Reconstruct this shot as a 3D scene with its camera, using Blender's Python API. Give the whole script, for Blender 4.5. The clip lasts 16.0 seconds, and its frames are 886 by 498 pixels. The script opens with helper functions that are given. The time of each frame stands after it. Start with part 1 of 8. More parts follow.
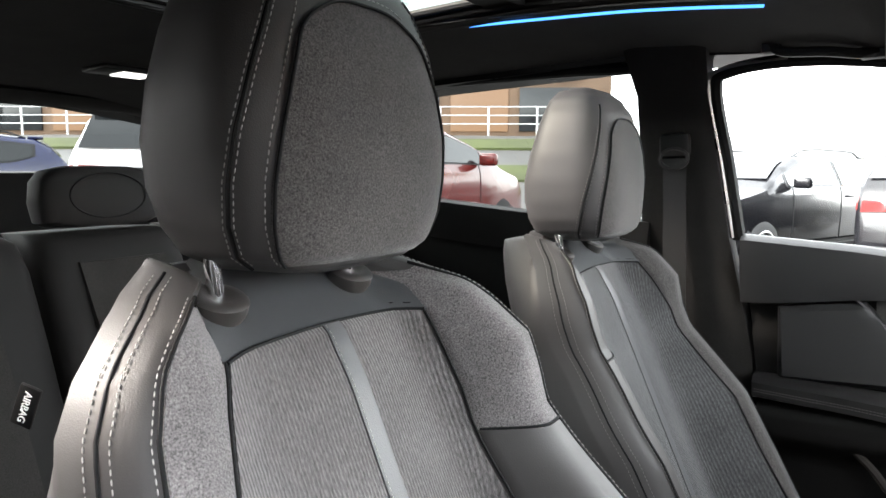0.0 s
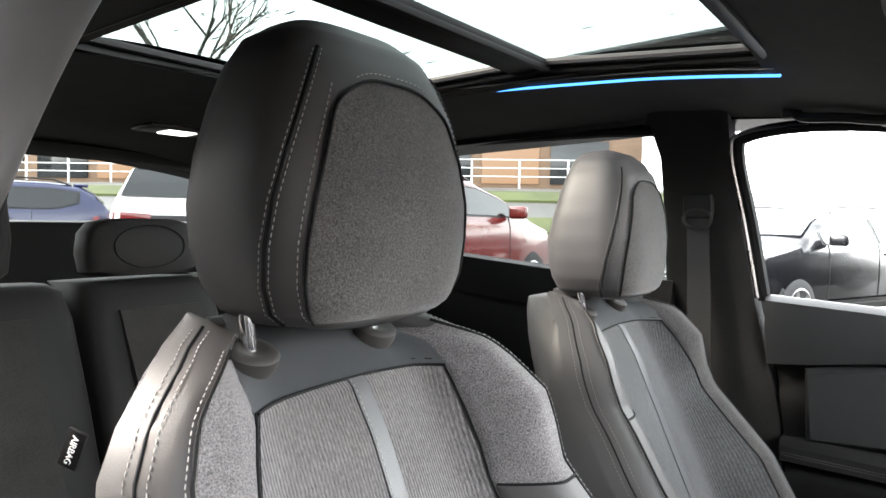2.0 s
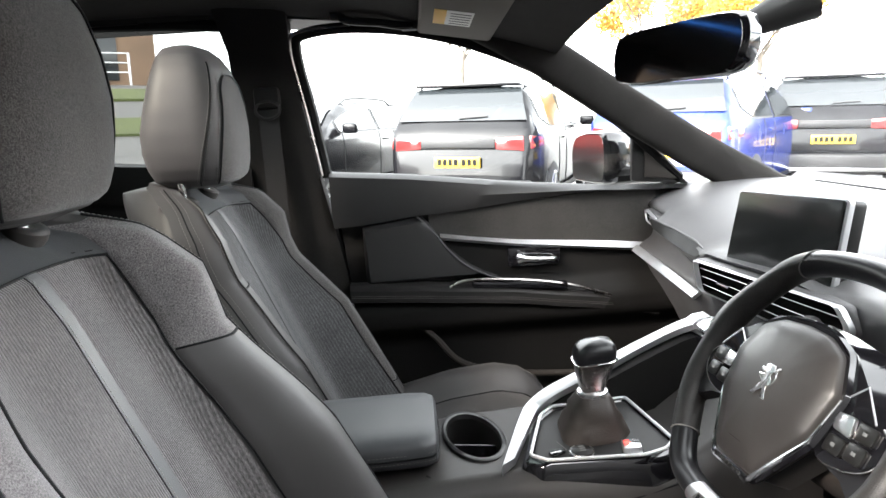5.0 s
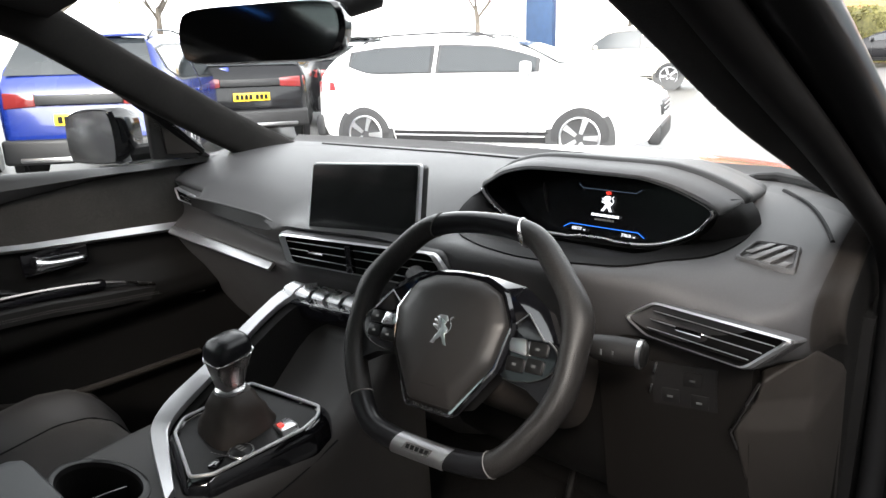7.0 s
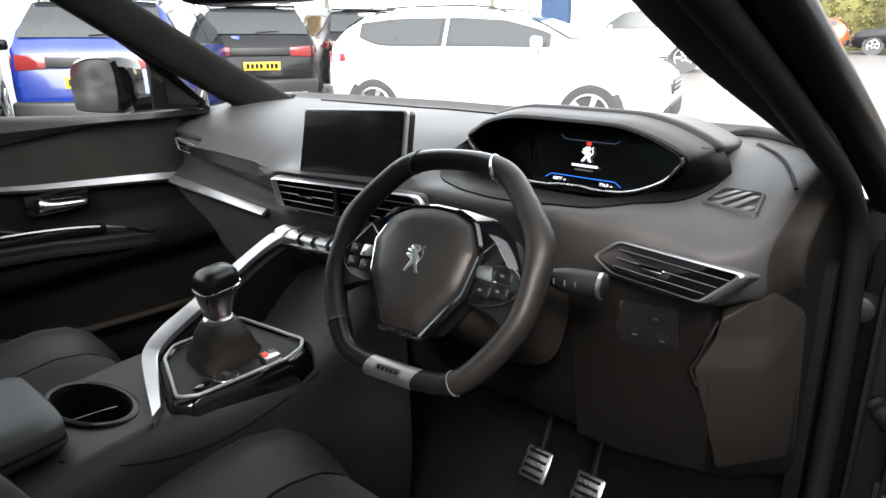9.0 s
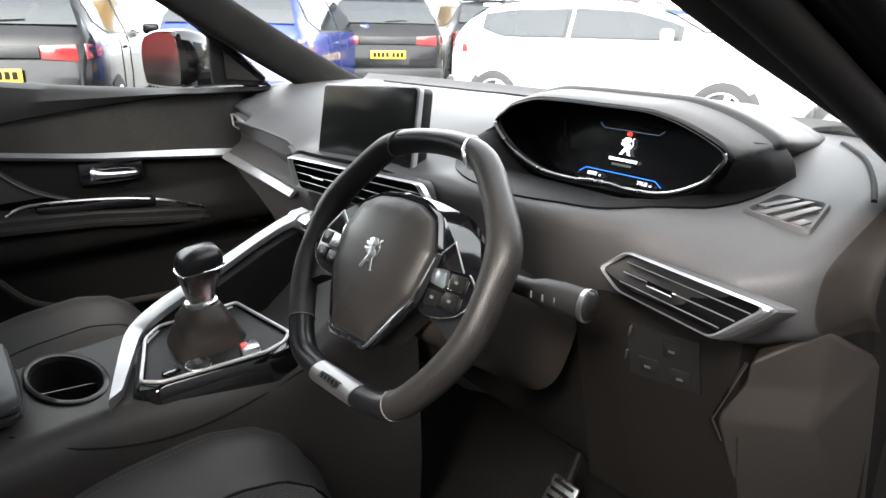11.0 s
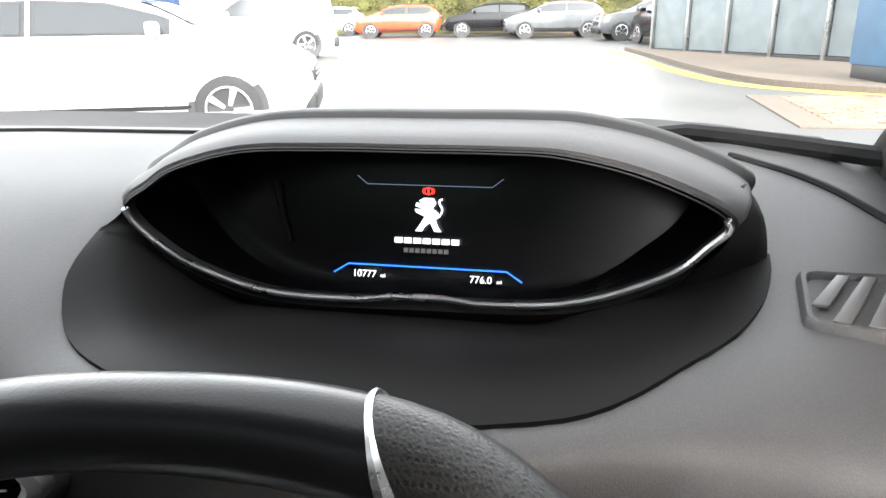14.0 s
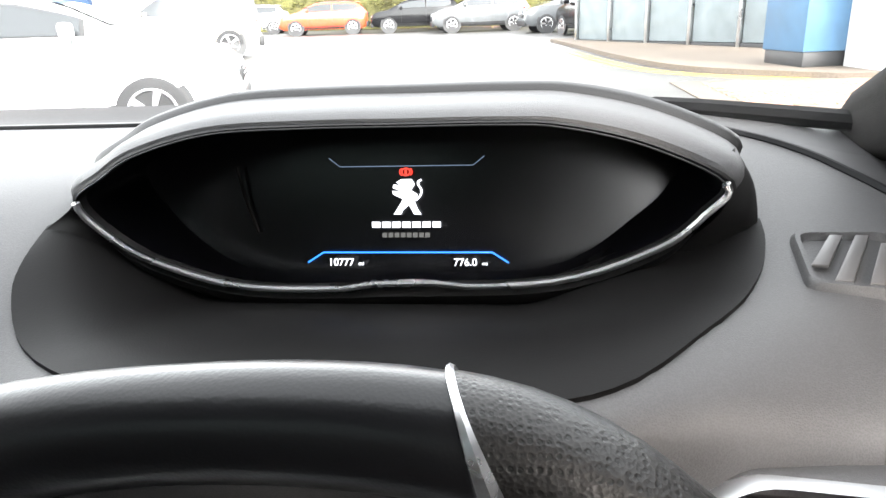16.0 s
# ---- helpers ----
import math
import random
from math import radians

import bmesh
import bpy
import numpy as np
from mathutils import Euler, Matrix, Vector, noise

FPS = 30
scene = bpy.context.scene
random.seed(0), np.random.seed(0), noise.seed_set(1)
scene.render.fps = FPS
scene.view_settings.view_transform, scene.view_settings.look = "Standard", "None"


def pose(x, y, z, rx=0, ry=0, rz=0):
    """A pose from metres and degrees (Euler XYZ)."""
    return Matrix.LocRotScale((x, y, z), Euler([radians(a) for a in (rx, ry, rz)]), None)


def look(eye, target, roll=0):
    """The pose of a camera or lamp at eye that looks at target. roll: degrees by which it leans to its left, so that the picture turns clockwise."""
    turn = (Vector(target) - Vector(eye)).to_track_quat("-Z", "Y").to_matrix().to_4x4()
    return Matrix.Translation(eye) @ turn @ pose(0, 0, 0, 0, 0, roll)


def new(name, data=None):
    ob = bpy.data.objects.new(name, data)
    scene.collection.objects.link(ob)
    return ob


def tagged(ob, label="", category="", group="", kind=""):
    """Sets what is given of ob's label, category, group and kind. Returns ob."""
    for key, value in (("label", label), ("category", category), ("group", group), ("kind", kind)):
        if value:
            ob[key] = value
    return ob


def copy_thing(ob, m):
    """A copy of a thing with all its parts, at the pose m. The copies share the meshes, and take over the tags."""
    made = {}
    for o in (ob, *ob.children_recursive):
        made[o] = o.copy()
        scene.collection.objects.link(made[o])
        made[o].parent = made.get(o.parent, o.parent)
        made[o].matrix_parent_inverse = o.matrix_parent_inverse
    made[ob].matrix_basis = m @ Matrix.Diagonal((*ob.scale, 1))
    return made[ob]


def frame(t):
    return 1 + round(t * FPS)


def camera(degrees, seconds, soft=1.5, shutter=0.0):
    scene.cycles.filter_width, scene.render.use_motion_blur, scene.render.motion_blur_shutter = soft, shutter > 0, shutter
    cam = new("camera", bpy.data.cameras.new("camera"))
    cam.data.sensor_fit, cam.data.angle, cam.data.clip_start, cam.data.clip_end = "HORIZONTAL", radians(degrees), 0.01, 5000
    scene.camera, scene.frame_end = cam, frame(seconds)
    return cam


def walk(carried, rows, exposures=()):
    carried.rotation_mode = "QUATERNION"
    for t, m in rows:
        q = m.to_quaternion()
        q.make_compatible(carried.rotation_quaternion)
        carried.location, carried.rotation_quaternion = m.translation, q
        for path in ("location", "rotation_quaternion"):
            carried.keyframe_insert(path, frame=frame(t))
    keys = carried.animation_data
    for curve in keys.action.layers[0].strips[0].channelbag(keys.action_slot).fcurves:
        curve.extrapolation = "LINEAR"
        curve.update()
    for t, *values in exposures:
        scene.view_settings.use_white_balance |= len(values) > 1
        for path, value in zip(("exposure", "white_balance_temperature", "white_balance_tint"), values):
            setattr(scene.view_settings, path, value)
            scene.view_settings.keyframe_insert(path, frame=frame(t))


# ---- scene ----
cam = camera(66.1, 16.0)
PATH = [
    (0, (0.791, 0.038, 1.272), (-0.876, -1.041, 1.038), 0.3),
    (0.5, (0.786, 0.058, 1.276), (-0.801, -1.149, 1.121), 1.4),
    (1, (0.790, 0.068, 1.287), (-0.793, -1.152, 1.214), 0.7),
    (1.5, (0.798, 0.066, 1.283), (-0.790, -1.147, 1.212), 1.4),
    (2, (0.814, 0.063, 1.284), (-0.813, -1.097, 1.197), 1.1),
    (2.5, (0.840, 0.057, 1.272), (-0.843, -1.017, 1.150), 1.6),
    (3, (0.870, 0.055, 1.265), (-0.907, -0.845, 1.087), 1.5),
    (3.2, (0.884, 0.052, 1.263), (-0.923, -0.785, 1.075), 1.6),
    (5.3, (0.987, -0.031, 1.279), (-0.942, 0.293, 0.86), -1.9),
    (5.5, (0.962, -0.053, 1.283), (-0.928, 0.436, 0.846), -2.3),
    (6, (0.896, -0.113, 1.297), (-0.837, 0.764, 0.822), -3.3),
    (6.5, (0.861, -0.148, 1.295), (-0.641, 1.071, 0.79), -2.4),
    (7, (0.861, -0.205, 1.313), (-0.411, 1.241, 0.774), -1.5),
    (7.5, (0.863, -0.24, 1.314), (-0.317, 1.281, 0.772), -1.2),
    (8, (0.873, -0.258, 1.303), (-0.266, 1.293, 0.757), -1.2),
    (8.5, (0.894, -0.256, 1.285), (-0.265, 1.271, 0.717), -0.5),
    (9, (0.925, -0.217, 1.271), (-0.354, 1.199, 0.672), -0.0),
    (9.5, (0.962, -0.15, 1.257), (-0.439, 1.134, 0.634), 1.4),
    (9.7, (0.972, -0.123, 1.248), (-0.479, 1.103, 0.625), 1.4),
    (11.8, (0.886, 0.07, 1.228), (-0.633, 1.215, 0.61), 1.0),
    (12, (0.836, 0.096, 1.218), (-0.634, 1.3, 0.595), 0.6),
    (12.5, (0.714, 0.139, 1.211), (-0.561, 1.538, 0.564), 1.7),
    (13, (0.618, 0.205, 1.217), (-0.321, 1.845, 0.561), 2.4),
    (13.5, (0.539, 0.257, 1.225), (-0.058, 2.06, 0.598), 1.3),
    (14, (0.481, 0.284, 1.22), (0.082, 2.139, 0.586), -1.0),
    (14.5, (0.461, 0.292, 1.21), (0.136, 2.147, 0.538), -3.2),
    (15, (0.453, 0.296, 1.205), (0.178, 2.159, 0.534), -2.8),
    (15.5, (0.447, 0.297, 1.205), (0.195, 2.169, 0.547), -2.5),
    (16, (0.448, 0.297, 1.205), (0.229, 2.176, 0.556), -2.2),
]
# the car stands nose-up on the sloping car park
LEVEL = pose(0, 0, 0, 2.6, 0, 0)
walk(cam, [(t, look(eye, target, roll)) for t, eye, target, roll in PATH], [(0.0, 4.83), (1.0, 5.0), (3.2, 5.10), (5.3, 4.40), (6.5, 3.6), (7.0, 3.2), (9.0, 3.25), (9.5, 3.65), (12.0, 3.85), (13.0, 3.72), (14.0, 3.6), (14.6, 3.65), (15.5, 3.9), (16.0, 3.95)])

# ---- world, sun, exposure ----
world = bpy.data.worlds.new("world")
scene.world = world
world.use_nodes = True
wn = world.node_tree.nodes
wl = world.node_tree.links
sky = wn.new("ShaderNodeTexSky")
sky.sky_type = "NISHITA"
sky.sun_disc = False
sky.sun_elevation = radians(34)
sky.sun_rotation = radians(146)
sky.air_density, sky.dust_density, sky.ozone_density = 1.0, 1.5, 0.6
haze = wn.new("ShaderNodeHueSaturation")
haze.inputs["Saturation"].default_value = 0.10
wl.new(sky.outputs[0], haze.inputs["Color"])
wl.new(haze.outputs[0], wn["Background"].inputs["Color"])
wn["Background"].inputs["Strength"].default_value = 0.17

sun = new("sun", bpy.data.lights.new("sun", "SUN"))
sun.data.energy, sun.data.angle, sun.data.color = 0.34, radians(10), (1.0, 0.86, 0.72)
sun.matrix_world = look((5.0, -7.4, 6.8), (0, 0, 0.8))

# ---- materials ----
def nodes_of(name):
    m = bpy.data.materials.new(name)
    m.use_nodes = True
    t = m.node_tree
    return m, t.nodes, t.links, t.nodes["Principled BSDF"]


def surface(name, colour, rough=0.5, metal=0.0, grain=0.0, bump=0.0, spots=0.0, coarse=3.0, cells=False, spec=0.5, coat=0.0, wear=0.12, island=0.0):
    """Colour with variation at two scales and fine relief. grain: cycles a metre of the relief."""
    m, n, l, b = nodes_of(name)
    b.inputs["Metallic"].default_value = metal
    b.inputs["Specular IOR Level"].default_value = spec
    b.inputs["Coat Weight"].default_value = coat
    b.inputs["Coat Roughness"].default_value = 0.05
    co = n.new("ShaderNodeTexCoord")
    big = n.new("ShaderNodeTexNoise")
    big.inputs["Scale"].default_value, big.inputs["Detail"].default_value = coarse, 5
    l.new(co.outputs["Object"], big.inputs["Vector"])
    ramp = n.new("ShaderNodeMapRange")
    ramp.inputs["From Min"].default_value, ramp.inputs["From Max"].default_value = 0.3, 0.7
    ramp.inputs["To Min"].default_value, ramp.inputs["To Max"].default_value = 1 - wear, 1 + wear
    l.new(big.outputs["Fac"], ramp.inputs["Value"])
    mul = n.new("ShaderNodeVectorMath")
    mul.operation = "SCALE"
    mul.inputs[0].default_value = colour[:3]
    l.new(ramp.outputs[0], mul.inputs["Scale"])
    last = mul.outputs[0]
    if grain:
        fine = n.new("ShaderNodeTexVoronoi" if cells else "ShaderNodeTexNoise")
        fine.inputs["Scale"].default_value = grain
        l.new(co.outputs["Object"], fine.inputs["Vector"])
        height = fine.outputs["Distance" if cells else "Fac"]
        if bump:
            bp = n.new("ShaderNodeBump")
            bp.inputs["Strength"].default_value, bp.inputs["Distance"].default_value = bump, 0.0006
            l.new(height, bp.inputs["Height"])
            l.new(bp.outputs[0], b.inputs["Normal"])
        if spots:
            r2 = n.new("ShaderNodeMapRange")
            r2.inputs["From Min"].default_value, r2.inputs["From Max"].default_value = 0.3, 0.7
            r2.inputs["To Min"].default_value, r2.inputs["To Max"].default_value = 1 - spots, 1 + spots
            l.new(height, r2.inputs["Value"])
            m2 = n.new("ShaderNodeVectorMath")
            m2.operation = "SCALE"
            l.new(last, m2.inputs[0])
            l.new(r2.outputs[0], m2.inputs["Scale"])
            last = m2.outputs[0]
    l.new(last, b.inputs["Base Color"])
    rr = n.new("ShaderNodeMapRange")
    rr.inputs["To Min"].default_value, rr.inputs["To Max"].default_value = max(0.02, rough - 0.09), min(1, rough + 0.09)
    l.new(big.outputs["Fac"], rr.inputs["Value"])
    l.new(rr.outputs[0], b.inputs["Roughness"])
    return m


def woven(name, dark, light, scale, stretch=(1, 1, 1), rib=0.0, sheen=0.25):
    """Cloth of mixed threads: dark and light flecks, with ribs if wanted."""
    m, n, l, b = nodes_of(name)
    co = n.new("ShaderNodeTexCoord")
    mp = n.new("ShaderNodeMapping")
    mp.inputs["Scale"].default_value = stretch
    l.new(co.outputs["Object"], mp.inputs["Vector"])
    nz = n.new("ShaderNodeTexNoise")
    nz.inputs["Scale"].default_value, nz.inputs["Detail"].default_value, nz.inputs["Roughness"].default_value = scale, 3, 0.7
    l.new(mp.outputs[0], nz.inputs["Vector"])
    rp = n.new("ShaderNodeValToRGB")
    rp.color_ramp.elements[0].position, rp.color_ramp.elements[1].position = 0.34, 0.66
    rp.color_ramp.elements[0].color, rp.color_ramp.elements[1].color = (*dark, 1), (*light, 1)
    l.new(nz.outputs["Fac"], rp.inputs["Fac"])
    big = n.new("ShaderNodeTexNoise")
    big.inputs["Scale"].default_value = 14
    l.new(co.outputs["Object"], big.inputs["Vector"])
    r2 = n.new("ShaderNodeMapRange")
    r2.inputs["From Min"].default_value, r2.inputs["From Max"].default_value = 0.3, 0.7
    r2.inputs["To Min"].default_value, r2.inputs["To Max"].default_value = 0.85, 1.15
    l.new(big.outputs["Fac"], r2.inputs["Value"])
    sc = n.new("ShaderNodeVectorMath")
    sc.operation = "SCALE"
    l.new(rp.outputs[0], sc.inputs[0])
    l.new(r2.outputs[0], sc.inputs["Scale"])
    col, height = sc.outputs[0], nz.outputs["Fac"]
    if rib:
        wv = n.new("ShaderNodeTexWave")
        wv.bands_direction = "X"
        wv.inputs["Scale"].default_value, wv.inputs["Distortion"].default_value, wv.inputs["Detail"].default_value = rib, 1.6, 2
        wv.inputs["Detail Scale"].default_value = 1.5
        l.new(co.outputs["Object"], wv.inputs["Vector"])
        r3 = n.new("ShaderNodeMapRange")
        r3.inputs["To Min"].default_value, r3.inputs["To Max"].default_value = 0.76, 1.10
        l.new(wv.outputs["Fac"], r3.inputs["Value"])
        s3 = n.new("ShaderNodeVectorMath")
        s3.operation = "SCALE"
        l.new(col, s3.inputs[0])
        l.new(r3.outputs[0], s3.inputs["Scale"])
        col = s3.outputs[0]
        ad = n.new("ShaderNodeMath")
        l.new(wv.outputs["Fac"], ad.inputs[0])
        l.new(nz.outputs["Fac"], ad.inputs[1])
        height = ad.outputs[0]
    l.new(col, b.inputs["Base Color"])
    bp = n.new("ShaderNodeBump")
    bp.inputs["Strength"].default_value, bp.inputs["Distance"].default_value = 0.6, 0.0008
    l.new(height, bp.inputs["Height"])
    l.new(bp.outputs[0], b.inputs["Normal"])
    b.inputs["Roughness"].default_value = 0.95
    b.inputs["Sheen Weight"].default_value = sheen
    b.inputs["Specular IOR Level"].default_value = 0.15
    return m


def glow(name, colour, strength):
    m, n, l, b = nodes_of(name)
    b.inputs["Base Color"].default_value = (0.02, 0.02, 0.02, 1)
    b.inputs["Emission Color"].default_value = (*colour, 1)
    b.inputs["Emission Strength"].default_value = strength
    return m


def pane_glass(name, tint, gloss=0.03):
    m = bpy.data.materials.new(name)
    m.use_nodes = True
    n, l = m.node_tree.nodes, m.node_tree.links
    n.remove(n["Principled BSDF"])
    tr = n.new("ShaderNodeBsdfTransparent")
    tr.inputs["Color"].default_value = (*tint, 1)
    gl = n.new("ShaderNodeBsdfGlossy")
    gl.inputs["Roughness"].default_value = 0.02
    lw = n.new("ShaderNodeLayerWeight")
    lw.inputs["Blend"].default_value = 0.5
    pw = n.new("ShaderNodeMath")
    pw.operation = "POWER"
    l.new(lw.outputs["Facing"], pw.inputs[0])
    pw.inputs[1].default_value = 4.0
    fr = n.new("ShaderNodeMath")
    fr.operation = "MULTIPLY_ADD"
    l.new(pw.outputs[0], fr.inputs[0])
    fr.inputs[1].default_value, fr.inputs[2].default_value = 0.5, gloss
    mx = n.new("ShaderNodeMixShader")
    l.new(fr.outputs[0], mx.inputs[0])
    l.new(tr.outputs[0], mx.inputs[1])
    l.new(gl.outputs[0], mx.inputs[2])
    l.new(mx.outputs[0], n["Material Output"].inputs["Surface"])
    return m


LEATHER = surface("seat_leather", (0.034, 0.032, 0.0316), 0.55, grain=900, bump=0.12, cells=True, coarse=9, spec=0.5)
# seat leather again, coloured darker to offset light from the roof glass
REAR_DIMMED = surface("rear_leather_dimmed", (0.013, 0.0122, 0.0120), 0.6, grain=800, bump=0.2, cells=True, coarse=8, spec=0.2)
LEATHER_GREY = surface("armrest_leather", (0.038, 0.040, 0.043), 0.50, grain=800, bump=0.25, cells=True, coarse=8)
STRIP = surface("grey_strip", (0.066, 0.067, 0.070), 0.46, grain=800, bump=0.2, cells=True, coarse=8)
HEATHER = woven("heather_cloth", (0.042, 0.0395, 0.040), (0.172, 0.161, 0.163), 620, sheen=0.35)
# heather cloth again, with shade put into its colour
HEATHER_SHADED = woven("heather_cloth_shaded", (0.020, 0.0187, 0.0183), (0.088, 0.083, 0.081), 620, sheen=0.2)
RIBBED = woven("ribbed_cloth", (0.052, 0.049, 0.049), (0.142, 0.134, 0.134), 500, (1.8, 0.5, 0.35), rib=85)
# ribbed cloth again, darkened in colour for shade on the passenger seat
RIB_SHADED = woven("ribbed_cloth_shaded", (0.036, 0.036, 0.037), (0.085, 0.085, 0.087), 500, (1.8, 0.5, 0.35), rib=85)
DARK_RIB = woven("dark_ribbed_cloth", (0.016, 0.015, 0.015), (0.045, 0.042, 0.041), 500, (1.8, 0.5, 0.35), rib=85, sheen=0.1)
THREAD = surface("thread", (0.25, 0.245, 0.235), 0.8, wear=0.1)
THREAD_DARK = surface("dark_thread", (0.13, 0.125, 0.12), 0.8, wear=0.1)
PIPING = surface("piping", (0.006, 0.006, 0.0065), 0.65, spec=0.15)
DASH = surface("dash_foam", (0.047, 0.0458, 0.0470), 0.56, grain=1100, bump=0.25, cells=True, coarse=5, spec=0.48, spots=0.12)
PLASTIC = surface("black_plastic", (0.0095, 0.009, 0.009), 0.50, spec=0.3, grain=1200, bump=0.2, cells=True, coarse=6)
SOFT_BLACK = surface("soft_black_plastic", (0.0055, 0.0052, 0.005), 0.6, spec=0.14, grain=900, bump=0.2, coarse=6)
BROWNISH = surface("warm_dark_plastic", (0.021, 0.0182, 0.0162), 0.50, spec=0.25, grain=1000, bump=0.2, cells=True, coarse=5)
KEY_BLACK = surface("key_black", (0.0065, 0.0063, 0.0062), 0.34, spec=0.3, wear=0.05)
PIANO = surface("gloss_black", (0.004, 0.004, 0.005), 0.09, spec=0.6, coat=0.6, wear=0.05)
CHROME = surface("satin_chrome", (0.76, 0.76, 0.77), 0.28, metal=1.0, coarse=20, wear=0.06)
SATIN = surface("satin_silver", (0.58, 0.58, 0.59), 0.42, metal=1.0, coarse=20, wear=0.06)
SILVER = surface("silver_paint", (0.52, 0.52, 0.53), 0.38, metal=0.35, coarse=20, wear=0.05)
BRIGHT = surface("bright_chrome", (0.85, 0.85, 0.86), 0.09, metal=1.0, coarse=20, wear=0.05)
DARK_CHROME = surface("dark_satin_metal", (0.30, 0.28, 0.27), 0.28, metal=1.0, coarse=20)
DOOR_CLOTH = woven("door_cloth", (0.014, 0.0135, 0.013), (0.038, 0.036, 0.034), 700, sheen=0.02)
CARPET = woven("carpet", (0.005, 0.005, 0.005), (0.016, 0.015, 0.014), 420, sheen=0.0)
HEADLINER = woven("headliner_cloth", (0.0145, 0.0135, 0.0135), (0.029, 0.027, 0.0262), 600, sheen=0.03)
SEAL_GREY = surface("grey_door_rubber", (0.078, 0.074, 0.073), 0.42, coarse=12, spec=0.5)
PILLAR_CLOTH = woven("pillar_cloth", (0.007, 0.0066, 0.0062), (0.018, 0.0165, 0.0155), 700, sheen=0.02)
RUBBER = surface("rubber", (0.0055, 0.0053, 0.0054), 0.62, coarse=12, spec=0.12)
PERFORATED = surface("perforated_leather", (0.0125, 0.0115, 0.011), 0.42, spec=0.35, grain=1000, bump=0.20, cells=True, spots=0.35, coarse=8)
# rows of fine holes in the grip leather
pn = PERFORATED.node_tree
pb_ = pn.nodes["Principled BSDF"]
pcol = pb_.inputs["Base Color"].links[0].from_socket
ptc = pn.nodes.new("ShaderNodeTexCoord")
pvo = pn.nodes.new("ShaderNodeTexVoronoi")
pvo.inputs["Scale"].default_value, pvo.inputs["Randomness"].default_value = 560.0, 0.12
pmr = pn.nodes.new("ShaderNodeMapRange")
pmr.inputs["From Min"].default_value, pmr.inputs["From Max"].default_value = 0.24, 0.40
pmr.inputs["To Min"].default_value, pmr.inputs["To Max"].default_value = 0.35, 1.15
pmx = pn.nodes.new("ShaderNodeVectorMath")
pmx.operation = "SCALE"
pn.links.new(ptc.outputs["Object"], pvo.inputs["Vector"])
pn.links.new(pvo.outputs["Distance"], pmr.inputs["Value"])
pn.links.new(pcol, pmx.inputs[0])
pn.links.new(pmr.outputs[0], pmx.inputs["Scale"])
pn.links.new(pmx.outputs[0], pb_.inputs["Base Color"])
pbm = pn.nodes.new("ShaderNodeBump")
pbm.inputs["Strength"].default_value, pbm.inputs["Distance"].default_value = 0.28, 0.0005
pn.links.new(pmr.outputs[0], pbm.inputs["Height"])
if pb_.inputs["Normal"].links:
    pn.links.new(pb_.inputs["Normal"].links[0].from_socket, pbm.inputs["Normal"])
pn.links.new(pbm.outputs[0], pb_.inputs["Normal"])
SMOOTH_LEATHER = surface("smooth_rim_leather", (0.007, 0.007, 0.008), 0.32, spec=0.34, grain=1100, bump=0.06, cells=True, coarse=8)
HUB_PAD = surface("hub_pad_skin", (0.018, 0.0168, 0.0164), 0.40, spec=0.35, grain=1000, bump=0.12, cells=True, coarse=8)
BLUE_PAD = surface("dark_tray_skin", (0.0058, 0.0055, 0.0055), 0.58, spec=0.11, grain=1000, bump=0.2, coarse=6)
SCREEN = surface("screen_glass", (0.010, 0.011, 0.011), 0.18, spec=0.5, wear=0.05)
DISPLAY = surface("display_black", (0.003, 0.003, 0.004), 0.22, spec=0.35, wear=0.02)
GLASS = pane_glass("window_glass", (0.93, 0.95, 0.94))
SIDE_GLASS = pane_glass("window_glass_side", (0.76, 0.78, 0.77))
TINTED = pane_glass("window_glass_tinted", (0.20, 0.21, 0.205))
ROOF_GLASS = pane_glass("roof_glass", (0.28, 0.31, 0.30))
KNEE = surface("knee_plastic", (0.0085, 0.0075, 0.0068), 0.5, spec=0.14, grain=1000, bump=0.2, cells=True, coarse=5)
CONSOLE = surface("console_skin", (0.030, 0.0275, 0.0260), 0.48, spec=0.42, grain=1000, bump=0.2, cells=True, coarse=5)
DOOR_SKIN = surface("door_skin", (0.0175, 0.0172, 0.0176), 0.50, spec=0.36, grain=1000, bump=0.2, cells=True, coarse=5)
MIRROR = surface("mirror", (0.9, 0.9, 0.9), 0.02, metal=1.0, wear=0.01)
WHITE_INK = surface("white_print", (0.75, 0.75, 0.72), 0.6, wear=0.05)
RED = surface("red_plastic", (0.55, 0.02, 0.015), 0.35, wear=0.1)
WHITE_GLOW = glow("display_white", (0.9, 0.93, 1.0), 0.22)
BLUE_GLOW = glow("display_blue", (0.03, 0.22, 0.95), 0.2)
RED_GLOW = glow("display_red", (1.0, 0.06, 0.04), 0.16)
LED_GLOW = glow("blue_light_strip", (0.07, 0.30, 1.0), 0.11)
LINE_GLOW = glow("display_line", (0.25, 0.35, 0.5), 0.06)
DIM_GLOW = glow("lit_symbol", (0.5, 0.5, 0.48), 0.025)
LAMP_LENS = glow("lamp_lens", (0.95, 0.93, 0.88), 0.1)

# ---- mesh helpers ----
def thing(name, loc=(0, 0, 0), label="", category="", group="", kind=""):
    ob = new(name)
    ob.empty_display_size = 0.05
    ob.location = loc
    return tagged(ob, label, category, group, kind)


